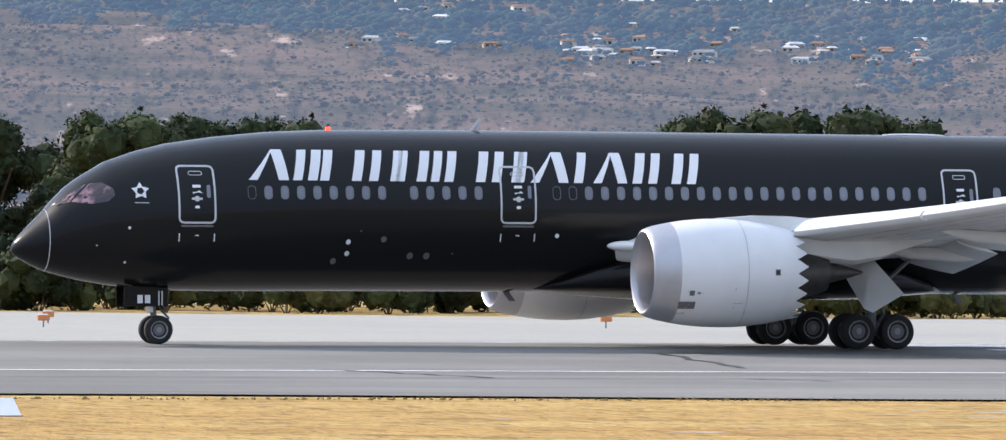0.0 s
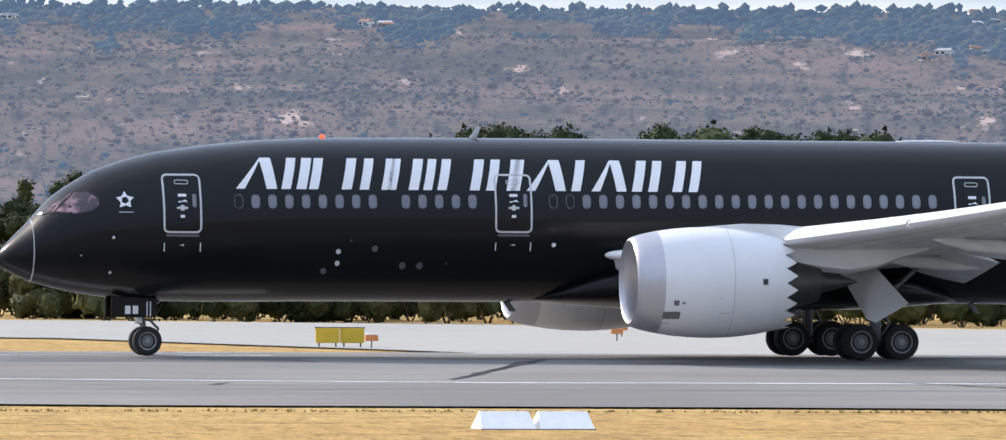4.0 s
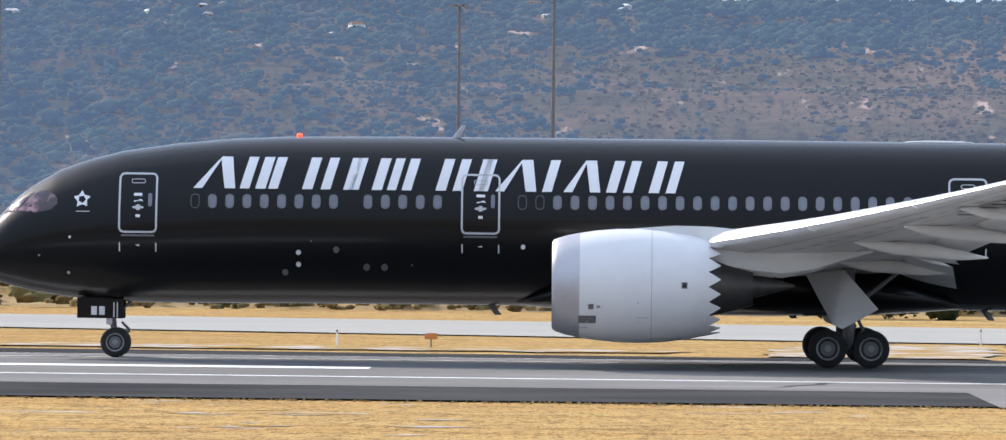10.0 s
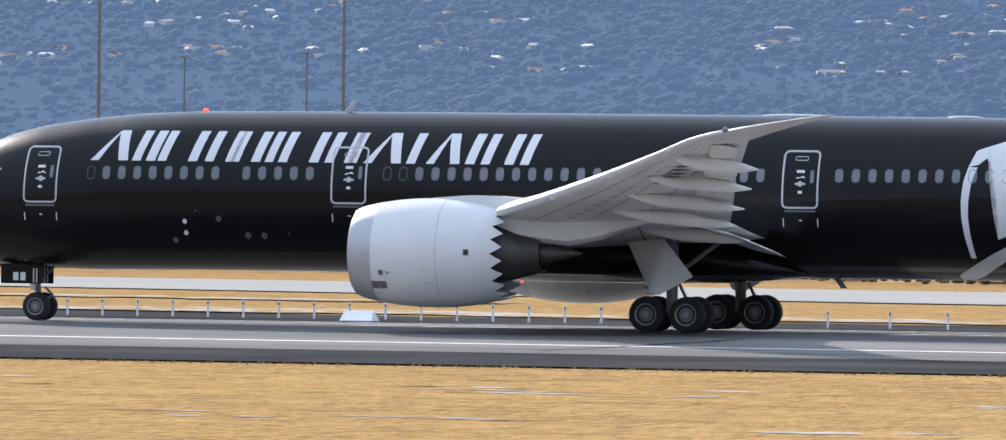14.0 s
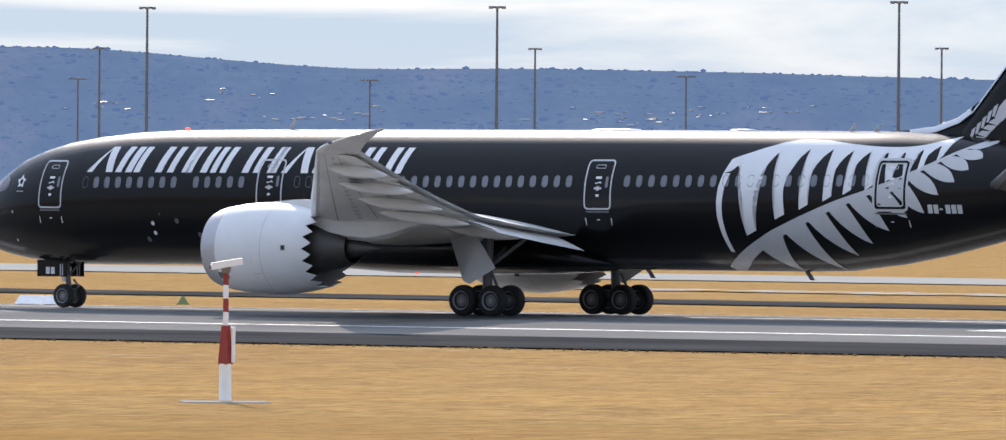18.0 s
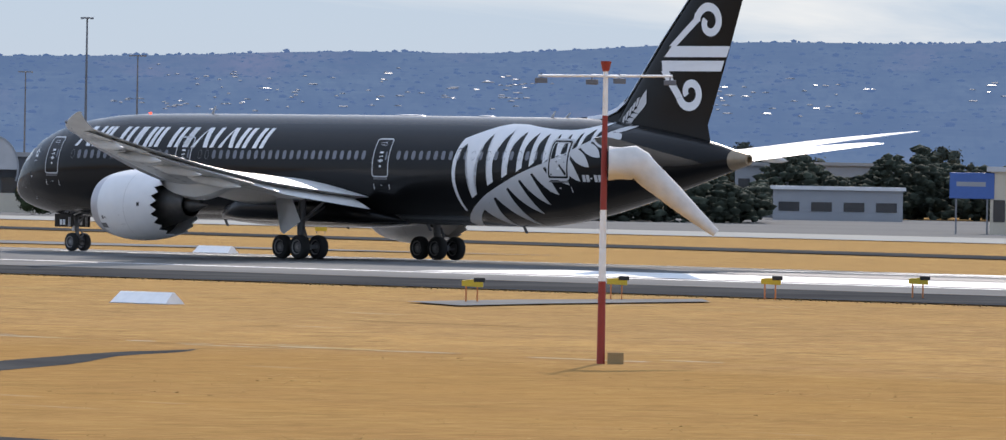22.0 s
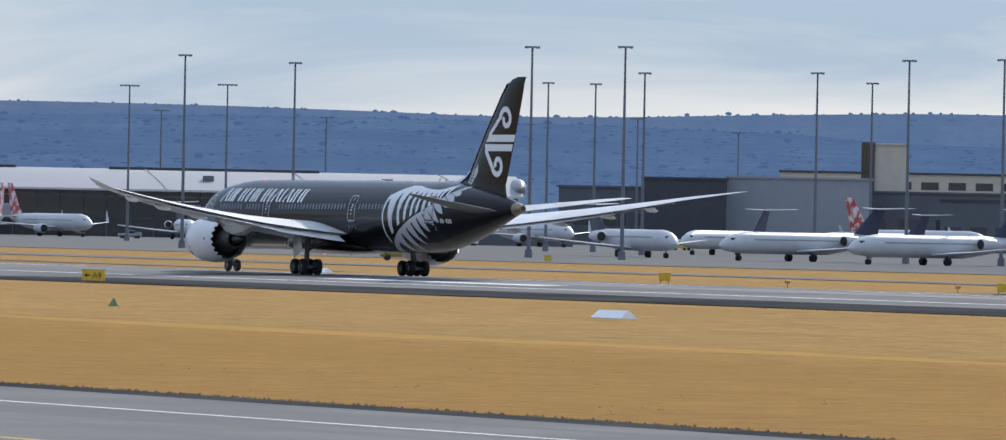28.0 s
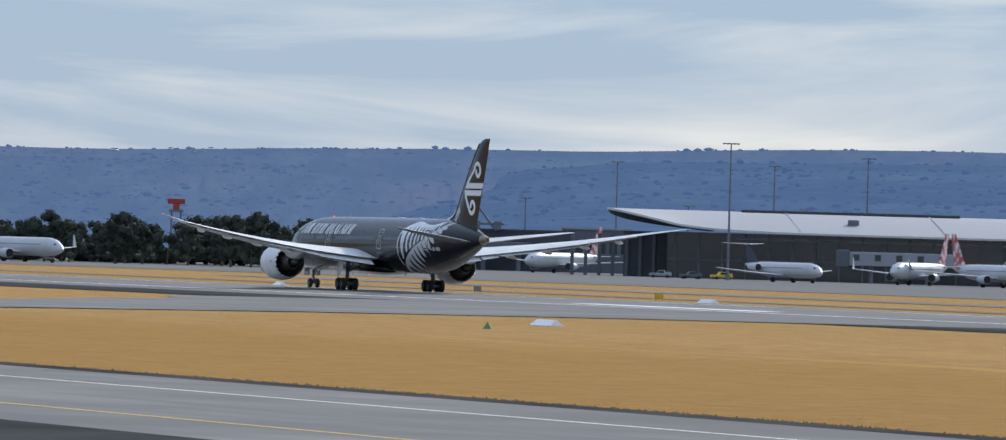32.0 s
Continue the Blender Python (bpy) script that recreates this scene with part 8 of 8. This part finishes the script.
# type, tail, azimuth, distance, heading: 0 with the nose to the left in the view, 180 to the right
for k, c, az, d, hd in (("h", "n", 63.11, 1358, 112), ("h", "n", 62.50, 1541, 65), ("h", "n", 62.0, 1310, 47), ("h", "n", 61.12, 1262, 45), ("n", "r", 61.2, 1850, 140), ("h", "r", 58.35, 1200, 115), ("h", "n", 57.95, 1500, 115), ("h", "n", 60.29, 1290, 72), ("n", "r", 63.76, 1860, 118), ("n", "r", 66.90, 1950, 118), ("n", "r", 67.42, 1960, 72), ("n", "r", 69.76, 2150, 62), ("h", "n", 64.93, 1700, 100), ("h", "r", 65.2, 1850, 78), ("h", "n", 66.05, 1900, 95), ("h", "n", 68.3, 1900, 118), ("n", "r", 73.30, 1800, 120), ("h", "n", 61.55, 1750, 50)):
    x, y = at(az, d)
    m = pose(x, y, LOW, 0, 0, az + hd) @ Matrix.Translation((-18, 0, 0))
    if (k, c) in done:
        copy_thing(jets[k, c], m)
    else:
        done.add((k, c))
        jets[k, c].matrix_world = m


# ---- small things beside the runway ----
def gable_marker():
    t = thing("edge_marker", "white gable-shaped runway strip marker board on the grass", "marker", "white strip markers")
    bm = loft(bmesh.new(), [[(sx * 0.70, -0.66, 0.0), (sx * 0.70, 0.66, 0.0), (sx * 0.62, 0.06, 0.44), (sx * 0.62, -0.06, 0.44)] for sx in (-1, 1)])
    part("body", bm, "white_board", t)
    part("base_rail", box(bmesh.new(), -0.72, 0.72, -0.69, -0.65, -0.03, 0.02), "galv", t)
    return t


gm = gable_marker()
spots = [(47.0, 213), (48.5, 213), (-106.5, 209), (-105.0, 209), (-258.35, 206.5), (-256.85, 206.5), (-416.3, 209.7), (-414.8, 209.7), (-558.1, 204.7), (-556.6, 204.7), (50.3, 343.5), (52.0, 343.5), (-106, 344), (-261.5, 344), (-263.1, 344), (-421, 343.5), (-422.6, 343.5), (-573.5, 343.5), (-575.1, 343.5), (-741, 343.5), (-742.6, 343.5), (-884, 343.5), (-885.6, 343.5), (-1032, 343.5)]
for i, (x, y) in enumerate(spots):
    m = pose(x, y, LOW - 0.05, 0, 0, 18 if x < -200 else 0)
    if i == 0:
        gm.matrix_world = m
    else:
        copy_thing(gm, m)


def ground_cone():
    t = thing("cone_marker", "small olive green cone marker on the grass", "cone", "green cone markers")
    part("cone", rod(bmesh.new(), (0, 0, 0.02), (0, 0, 0.44), 0.30, 0.03, 20), "green_cone", t, smooth=40)
    part("rim", rod(bmesh.new(), (0, 0, -0.02), (0, 0, 0.03), 0.35, 0.33, 20), "green_cone", t)
    return t


gc = ground_cone()
for i, (x, y) in enumerate(((-32.05, 184), (-261.2, 186.8), (-439.9, 191.3), (-526.1, 189.2), (-259, 351))):
    m = pose(x, y, LOW - 0.05)
    if i == 0:
        gc.matrix_world = m
    else:
        copy_thing(gc, m)


def marker_pair():
    t = thing("yellow_bollards", "pair of worn yellow marker boards on a concrete pad", "bollard")
    for x in (-0.18, 0.2):
        part("board", box(bmesh.new(), x - 0.15, x + 0.15, -0.16, 0.16, 0.06, 0.95, 0.03), "yellow", t)
        part("cap", box(bmesh.new(), x - 0.16, x + 0.16, -0.17, 0.17, 0.93, 1.0, 0.02), "bark", t)
    part("pad", box(bmesh.new(), -0.9, 0.9, -0.6, 0.6, -0.1, 0.06), "concrete", t)
    return t


marker_pair().matrix_world = pose(-26.45, 252.4, LOW)
yb = thing("yellow_marker", "yellow marker board on a stub post", "marker", "", -28.8, 344.5, LOW)
part("board", box(bmesh.new(), -0.22, 0.22, -0.08, 0.08, 0.12, 0.85, 0.02), "yellow", yb)
part("stub", rod(bmesh.new(), (0, 0, -0.1), (0, 0, 0.14), 0.06), "galv", yb)
part("label_bar", box(bmesh.new(), -0.1, 0.1, -0.1, -0.07, 0.55, 0.7), "crack", yb)


def sign(w, h, label, back=False, text=""):
    t = thing("guidance_sign", label, "sign", "taxiway guidance signs")
    part("panel", box(bmesh.new(), -w / 2, w / 2, -0.14, 0.14, 0.16, 0.16 + h, 0.02), "yellow" if not back else "galv", t)
    part("rim", box(bmesh.new(), -w / 2 - 0.03, w / 2 + 0.03, -0.1, 0.1, 0.14 + h, 0.2 + h), "bark", t)
    for x in (-w * 0.35, w * 0.35):
        part("leg", rod(bmesh.new(), (x, 0, -0.15), (x, 0, 0.18), 0.04), "galv", t)
    if text:
        cu = bpy.data.curves.new("sign_text", "FONT")
        cu.body, cu.size, cu.align_x = text, h * 0.8, "CENTER"
        tmp = new("sign_text", cu)
        bpy.context.view_layer.update()
        me = bpy.data.meshes.new_from_object(tmp)
        bpy.data.objects.remove(tmp)
        me.materials.append(M["crack"])
        o = new("lettering", me)
        o.parent = t
        o.matrix_basis = pose(0.25, -0.15, 0.16 + h * 0.22, 90, 0, 0)
        bm = bmesh.new()
        bm.faces.new([bm.verts.new(p) for p in ((-w * 0.42, -0.15, 0.16 + h * 0.5), (-w * 0.28, -0.15, 0.16 + h * 0.3), (-w * 0.28, -0.15, 0.16 + h * 0.44), (-w * 0.14, -0.15, 0.16 + h * 0.44), (-w * 0.14, -0.15, 0.16 + h * 0.56), (-w * 0.28, -0.15, 0.16 + h * 0.56), (-w * 0.28, -0.15, 0.16 + h * 0.7))])
        part("arrow", bm, "crack", t)
    return t


sign(1.65, 0.75, "yellow taxiway sign with black lettering on short legs", text="A9").matrix_world = pose(-583.7, 252.2, LOW, 0, 0, 62)
s2 = sign(1.0, 0.62, "yellow taxiway sign panel seen from the runway side")
s2.matrix_world = pose(71.25, 357, LOW, 0, 0, -8)
for x, y, rz in ((72.3, 357, -8), (-612.5, 344, 60), (-590.5, 344, 60), (-901, 344, 66), (-568, 474, 52), (-676, 346, 62), (-1010, 500, 66)):
    copy_thing(s2, pose(x, y, LOW, 0, 0, rz))
s3 = sign(0.9, 0.62, "grey sign back on short legs", True)
s3.matrix_world = pose(-606.5, 344.5, LOW, 0, 0, 60)
copy_thing(s3, pose(-578, 345, LOW, 0, 0, 60))
copy_thing(s3, pose(-652, 388, LOW, 0, 0, 60))
copy_thing(s3, pose(-966, 346, LOW, 0, 0, 66))


def edge_light():
    t = thing("edge_light", "small orange and white light box on a short stake", "light", "taxiway edge lights")
    part("stake", rod(bmesh.new(), (0, 0, -0.1), (0, 0, 0.5), 0.035), "galv", t)
    part("lamp_box", box(bmesh.new(), -0.27, 0.27, -0.12, 0.12, 0.3, 0.55, 0.03), "orange", t)
    part("cap", box(bmesh.new(), -0.2, 0.2, -0.1, 0.1, 0.55, 0.6, 0.02), "white_board", t)
    return t


el = edge_light()
for i, (x, y) in enumerate(((89, 380), (117, 386), (92.5, 394), (72.3, 353), (-8, 372), (-649.5, 344), (-620, 344))):
    m = pose(x, y, LOW)
    if i == 0:
        el.matrix_world = m
    else:
        copy_thing(el, m)


def approach_light():
    t = thing("slope_light_unit", "yellow approach-slope light box on thin legs", "light", "approach slope lights")
    bm = loft(bmesh.new(), [[(x, -0.3, z0), (x, 0.3, z0), (x, 0.3, z1), (x, -0.3, z1)] for x, z0, z1 in ((-0.42, 0.62, 0.84), (0.42, 0.58, 0.92))])
    part("housing", bm, "yellow", t)
    part("lens_hood", box(bmesh.new(), 0.05, 0.5, -0.32, 0.32, 0.78, 0.96, 0.03), "crack", t)
    for x in (-0.25, 0.2):
        for y in (-0.2, 0.2):
            part("leg", rod(bmesh.new(), (x, y, -0.2), (x, y, 0.62), 0.03), "orange", t)
    return t


al = approach_light()
for i, (x, y) in enumerate(((-262, 226.5), (-269.3, 240.7), (-272.6, 252.4), (-276.4, 264.7))):
    m = pose(x, y, LOW, 0, 0, 48)
    if i == 0:
        al.matrix_world = m
    else:
        copy_thing(al, m)


def sensor_post():
    t = thing("sensor_post", "red and white weather sensor post with a white hooded head", "sensor post", "runway sensor posts")
    part("footing", box(bmesh.new(), -1.1, 1.1, -0.8, 0.8, -0.2, -0.03, 0.02), "concrete", t)
    part("lower_tube", rod(bmesh.new(), (0, 0, 0.0), (0, 0, 0.92), 0.16, 0.15, 16), "white_board", t, smooth=40)
    part("hinge_box", rod(bmesh.new(), (0, 0, 0.9), (0, 0, 1.88), 0.19, 0.11, 4), "red", t)
    part("back_plate", box(bmesh.new(), -0.24, -0.14, -0.1, 0.1, 0.95, 1.85, 0.02), "white_board", t)
    for i, m in enumerate(("white_board", "red", "white_board", "red")):
        part("tube_band", rod(bmesh.new(), (0, 0, 1.88 + 0.34 * i), (0, 0, 2.22 + 0.34 * i), 0.07, 0.07, 12), m, t)
    bm = loft(bmesh.new(), [[(-0.42, -0.16, 3.42), (0.36, -0.16, 3.28), (0.40, -0.16, 3.36), (0.36, -0.16, 3.46), (-0.40, -0.16, 3.58)], [(-0.42, 0.16, 3.42), (0.36, 0.16, 3.28), (0.40, 0.16, 3.36), (0.36, 0.16, 3.46), (-0.40, 0.16, 3.58)]])
    head = part("head", bm, "white_board", t, "white hooded sensor head")
    part("aperture", box(bmesh.new(), 0.2, 0.41, -0.12, 0.12, 3.31, 3.39), "crack", head)
    part("neck", rod(bmesh.new(), (0, 0, 3.2), (0, 0, 3.42), 0.1, 0.16, 10), "galv", t)
    return t


sp = sensor_post()
sp.matrix_world = pose(-130, 178, LOW, 0, 0, 222)
copy_thing(sp, pose(-160, 180.5, LOW, 0, 0, 222))
for x, y in ((-153, 169.3),):
    cb = thing("control_cabinet", "small white control cabinet on two legs", "cabinet", "", x, y, LOW, 42)
    part("housing", box(bmesh.new(), -0.23, 0.23, -0.16, 0.16, 0.46, 1.12, 0.02), "white_board", cb)
    part("lid", box(bmesh.new(), -0.25, 0.25, -0.18, 0.18, 1.11, 1.15, 0.01), "white_board", cb)
    part("door", box(bmesh.new(), -0.19, 0.17, -0.18, -0.155, 0.52, 1.05, 0.01), "wing", cb)
    for sx in (-0.12, 0.1):
        part("leg", rod(bmesh.new(), (sx, 0, -0.1), (sx, 0, 0.48), 0.04), "bark", cb)
    part("pad", box(bmesh.new(), -0.8, 0.8, -0.5, 0.5, -0.1, 0.03), "concrete", cb)

# windsock
ws = thing("windsock", "red and white windsock mast with a drooping white sock", "windsock", "", -176.6, 157.3, LOW, 48.3)
for z0, z1, m in ((-0.2, 2.17, "red"), (2.17, 4.1, "white_board"), (4.1, 6.65, "red"), (6.65, 7.85, "white_board")):
    part("mast_section", rod(bmesh.new(), (0, 0, z0), (0, 0, z1), 0.115 - 0.006 * z0, 0.115 - 0.006 * z1, 14), m, ws, smooth=40)
part("top_lamp", rod(bmesh.new(), (0, 0, 7.85), (0, 0, 8.12), 0.09, 0.15, 12), "red", ws)
for a in (0, 90):
    c, s = math.cos(radians(a + 12)), math.sin(radians(a + 12))
    part("cross_arm", rod(bmesh.new(), (-1.85 * c, -1.85 * s, 7.72 - 0.03), (1.85 * c, 1.85 * s, 7.75), 0.035), "white_board", ws)
    for k in (-1, 1):
        lamp = part("floodlight", box(bmesh.new(), 1.78 * k * c - 0.17, 1.78 * k * c + 0.17, 1.78 * k * s - 0.1, 1.78 * k * s + 0.1, 7.5, 7.64, 0.02), "mast", ws)
        part("bracket", rod(bmesh.new(), (1.78 * k * c, 1.78 * k * s, 7.6), (1.78 * k * c, 1.78 * k * s, 7.76), 0.02), "mast", lamp)
for z in (4.95, 5.75):
    part("hoop", rod(bmesh.new(), (0, 0, z), (0.35, 0, z), 0.03), "galv", ws)
pts = [(0.12, 5.36, 0.45), (0.42, 5.36, 0.43), (0.80, 5.36, 0.45), (1.0, 5.30, 0.40), (1.2, 5.12, 0.36), (1.45, 4.9, 0.35), (1.9, 4.5, 0.29), (2.4, 4.06, 0.22), (2.85, 3.68, 0.15), (3.05, 3.52, 0.11)]
rings = []
for i, (x, z, r) in enumerate(pts):
    a = pts[max(0, i - 1)]
    b = pts[min(len(pts) - 1, i + 1)]
    dx, dz = b[0] - a[0], b[1] - a[1]
    n = math.hypot(dx, dz)
    ring_pts = []
    for k in range(18):
        q = 2 * math.pi * k / 18
        wob = 1 + 0.07 * math.sin(3 * q + i) + 0.05 * math.sin(5 * q - 2 * i)
        ring_pts.append((x - dz / n * r * wob * math.cos(q), r * wob * math.sin(q), z + dx / n * r * wob * math.cos(q)))
    rings.append(ring_pts)
part("sock", loft(bmesh.new(), rings, False), "sock_cloth", ws, "white fabric wind sock", smooth=60)
part("junction_box", box(bmesh.new(), 0.18, 0.62, -0.15, 0.15, -0.1, 0.25, 0.02), "soil", ws)

# rows of slim white stakes on the far shoulder
stake = thing("white_stake", "slim white plastic edge stake", "stake", "white edge stakes")
part("shaft", box(bmesh.new(), -0.05, 0.05, -0.02, 0.02, -0.2, 0.72, 0.01), "white_board", stake)
part("reflector", box(bmesh.new(), -0.04, 0.04, -0.03, -0.015, 0.55, 0.64), "galv", stake)
stake.matrix_world = pose(-89, 345, LOW)
spots = [(-86.4, 345), (-83.8, 345), (-81.4, 345), (-79, 345.5), (-77.4, 345.5), (-76.8, 346), (-76, 346), (-75.5, 346), (-75, 346), (-74.5, 346), (-74, 346), (-73.5, 346), (17, 345), (18, 345), (23.6, 345), (16.6, 402), (31.5, 402), (-12, 372), (42, 372)] + [(-92 - 1.55 * i, 347.5) for i in range(34)]
for x, y in spots:
    copy_thing(stake, pose(x, y, LOW, 0, 0, random.uniform(-10, 10)))

# crash barrier beyond the blast pad
gr = thing("crash_barrier", "galvanised steel crash barrier on short posts", "barrier", "", 24.5, 399.5, LOW)
for z in (0.45, 0.62):
    bm = loft(bmesh.new(), [[(x, -0.04, z - 0.07), (x, 0.03, z - 0.03), (x, -0.04, z + 0.01), (x, 0.03, z + 0.05), (x, 0.06, z + 0.05), (x, 0.06, z - 0.07)] for x in (-5.8, 5.8)])
    part("rail", bm, "galv", gr)
for i in range(6):
    part("post", box(bmesh.new(), -5.4 + 2.16 * i - 0.06, -5.4 + 2.16 * i + 0.06, 0.06, 0.18, -0.2, 0.66), "galv", gr)
bm = rod(bmesh.new(), (5.8, 0, 0.54), (6.15, 0, 0.54), 0.16, 0.16, 10)
part("end_terminal", bm, "galv", gr)

# yellow airfield service vehicle and other ground vehicles
def ute(x, y, rz, body, label, beaconed):
    t = thing("service_vehicle", label, "vehicle", "airfield vehicles", x, y, LOW, rz)
    bm = box(bmesh.new(), -2.5, 2.5, -0.9, 0.9, 0.45, 1.05, 0.1)
    part("body", bm, body, t, smooth=40)
    bm = loft(bmesh.new(), [[(-0.9, -0.85, 1.05), (-0.9, 0.85, 1.05), (1.1, 0.85, 1.05), (1.1, -0.85, 1.05)], [(-0.4, -0.72, 1.75), (-0.4, 0.72, 1.75), (0.9, 0.72, 1.75), (0.9, -0.72, 1.75)]])
    part("cab", bm, body, t)
    for s in (-1, 1):
        part("side_window", box(bmesh.new(), -0.5, 0.85, s * 0.8 - 0.05, s * 0.8 + 0.05, 1.12, 1.6), "glass_dark", t)
        for wx in (-1.6, 1.6):
            part("wheel", rod(bmesh.new(), (wx, s * 0.9 - 0.12, 0.36), (wx, s * 0.9 + 0.12, 0.36), 0.36, 0.36, 16), "tyre", t)
    part("tray", box(bmesh.new(), 1.15, 2.45, -0.8, 0.8, 1.05, 1.4, 0.05), body, t)
    if beaconed:
        part("light_bar", box(bmesh.new(), 0.1, 0.35, -0.5, 0.5, 1.75, 1.92, 0.03), amber, t, "glowing amber light bar")
    return t


amber = material("amber_lamp", (0.6, 0.25, 0.03), 0.3)
ab = amber.node_tree.nodes["Principled BSDF"]
ab.inputs["Emission Color"].default_value, ab.inputs["Emission Strength"].default_value = (1.0, 0.45, 0.05, 1), 5.0
M["olive_yellow"] = material("olive_yellow_paint", (0.22, 0.18, 0.04), 0.45, vary=0.15)
ute(*at(64.63, 1085), 70, "olive_yellow", "olive yellow airfield safety vehicle with amber light bar", True)
ute(*at(55.25, 900), 60, "leaf", "dark green tractor-like mower vehicle", False)
for az, d, m in ((69.1, 1980, "wall_pale"), (68.9, 1960, "wall_grey"), (68.7, 1985, "yellow"), (66.4, 1900, "wall_pale"), (64.2, 1850, "white"), (62.8, 1800, "yellow"), (59.4, 1500, "wall_pale"), (60.0, 1800, "yellow"), (65.1, 1950, "white")):
    ute(*at(az, d), az + random.uniform(-30, 30), m, "small airport ground service vehicle on the apron", False)
# orange marker boards far off
for az, d in ((27.5, 445), (50.25, 905)):
    om = thing("orange_marker", "orange drum marker beside the taxiway", "marker", "", *at(az, d), LOW, az)
    part("drum", rod(bmesh.new(), (0, 0, -0.1), (0, 0, 1.2), 0.26, 0.22, 14), "orange", om, smooth=40)
    part("band", rod(bmesh.new(), (0, 0, 0.5), (0, 0, 0.7), 0.255, 0.25, 14), "white_board", om, smooth=40)
for model in list(unused):
    for o in list(model.children_recursive) + [model]:
        bpy.data.objects.remove(o)


def motions():
    """The airliner's take-off roll, and its wheels turning under it."""
    roll_rows = (
        (0, 71.12),
        (1, 66.56),
        (2, 61.46),
        (3, 55.82),
        (4, 49.45),
        (4.5, 45.74),
        (6.5, 28.90),
        (7, 23.00),
        (8, 9.21),
        (9, -6.17),
        (10, -23.73),
        (11, -43.83),
        (12, -66.07),
        (13, -87.98),
        (14, -114.13),
        (14.5, -128.39),
        (16.5, -190.24),
        (17, -206.54),
        (18, -241.34),
        (19, -278.01),
        (20, -317.17),
        (21, -357.24),
        (22, -399.85),
        (23, -444.95),
        (24, -491.72),
        (24.5, -515.39),
        (26.5, -614.97),
        (27, -640.97),
        (28, -694.71),
        (29, -750.55),
        (30, -808.37),
        (31, -867.59),
        (32, -927.29),
    )
    walk(jet, [(t, pose(x, LANE, 0)) for t, x in roll_rows])

    def along(t):
        for (a, p), (b, q) in zip(roll_rows, roll_rows[1:]):
            if a <= t <= b:
                return p + (q - p) * (t - a) / (b - a)
        return roll_rows[-1][1]
    steps = [0.1 * i for i in range(46)] + [4.7 + 0.3 * i for i in range(92)]
    steps[-1] = 32.0
    for ob, x, y, r in WHEELS:
        rows, turn, last = [], 0.0, along(0)
        for t in steps:
            here = along(t)
            turn += min(75.0, math.degrees((last - here) / r))
            last = here
            rows.append((t, pose(x, y, r, 0, -turn, 0)))
        walk(ob, rows)


motions()
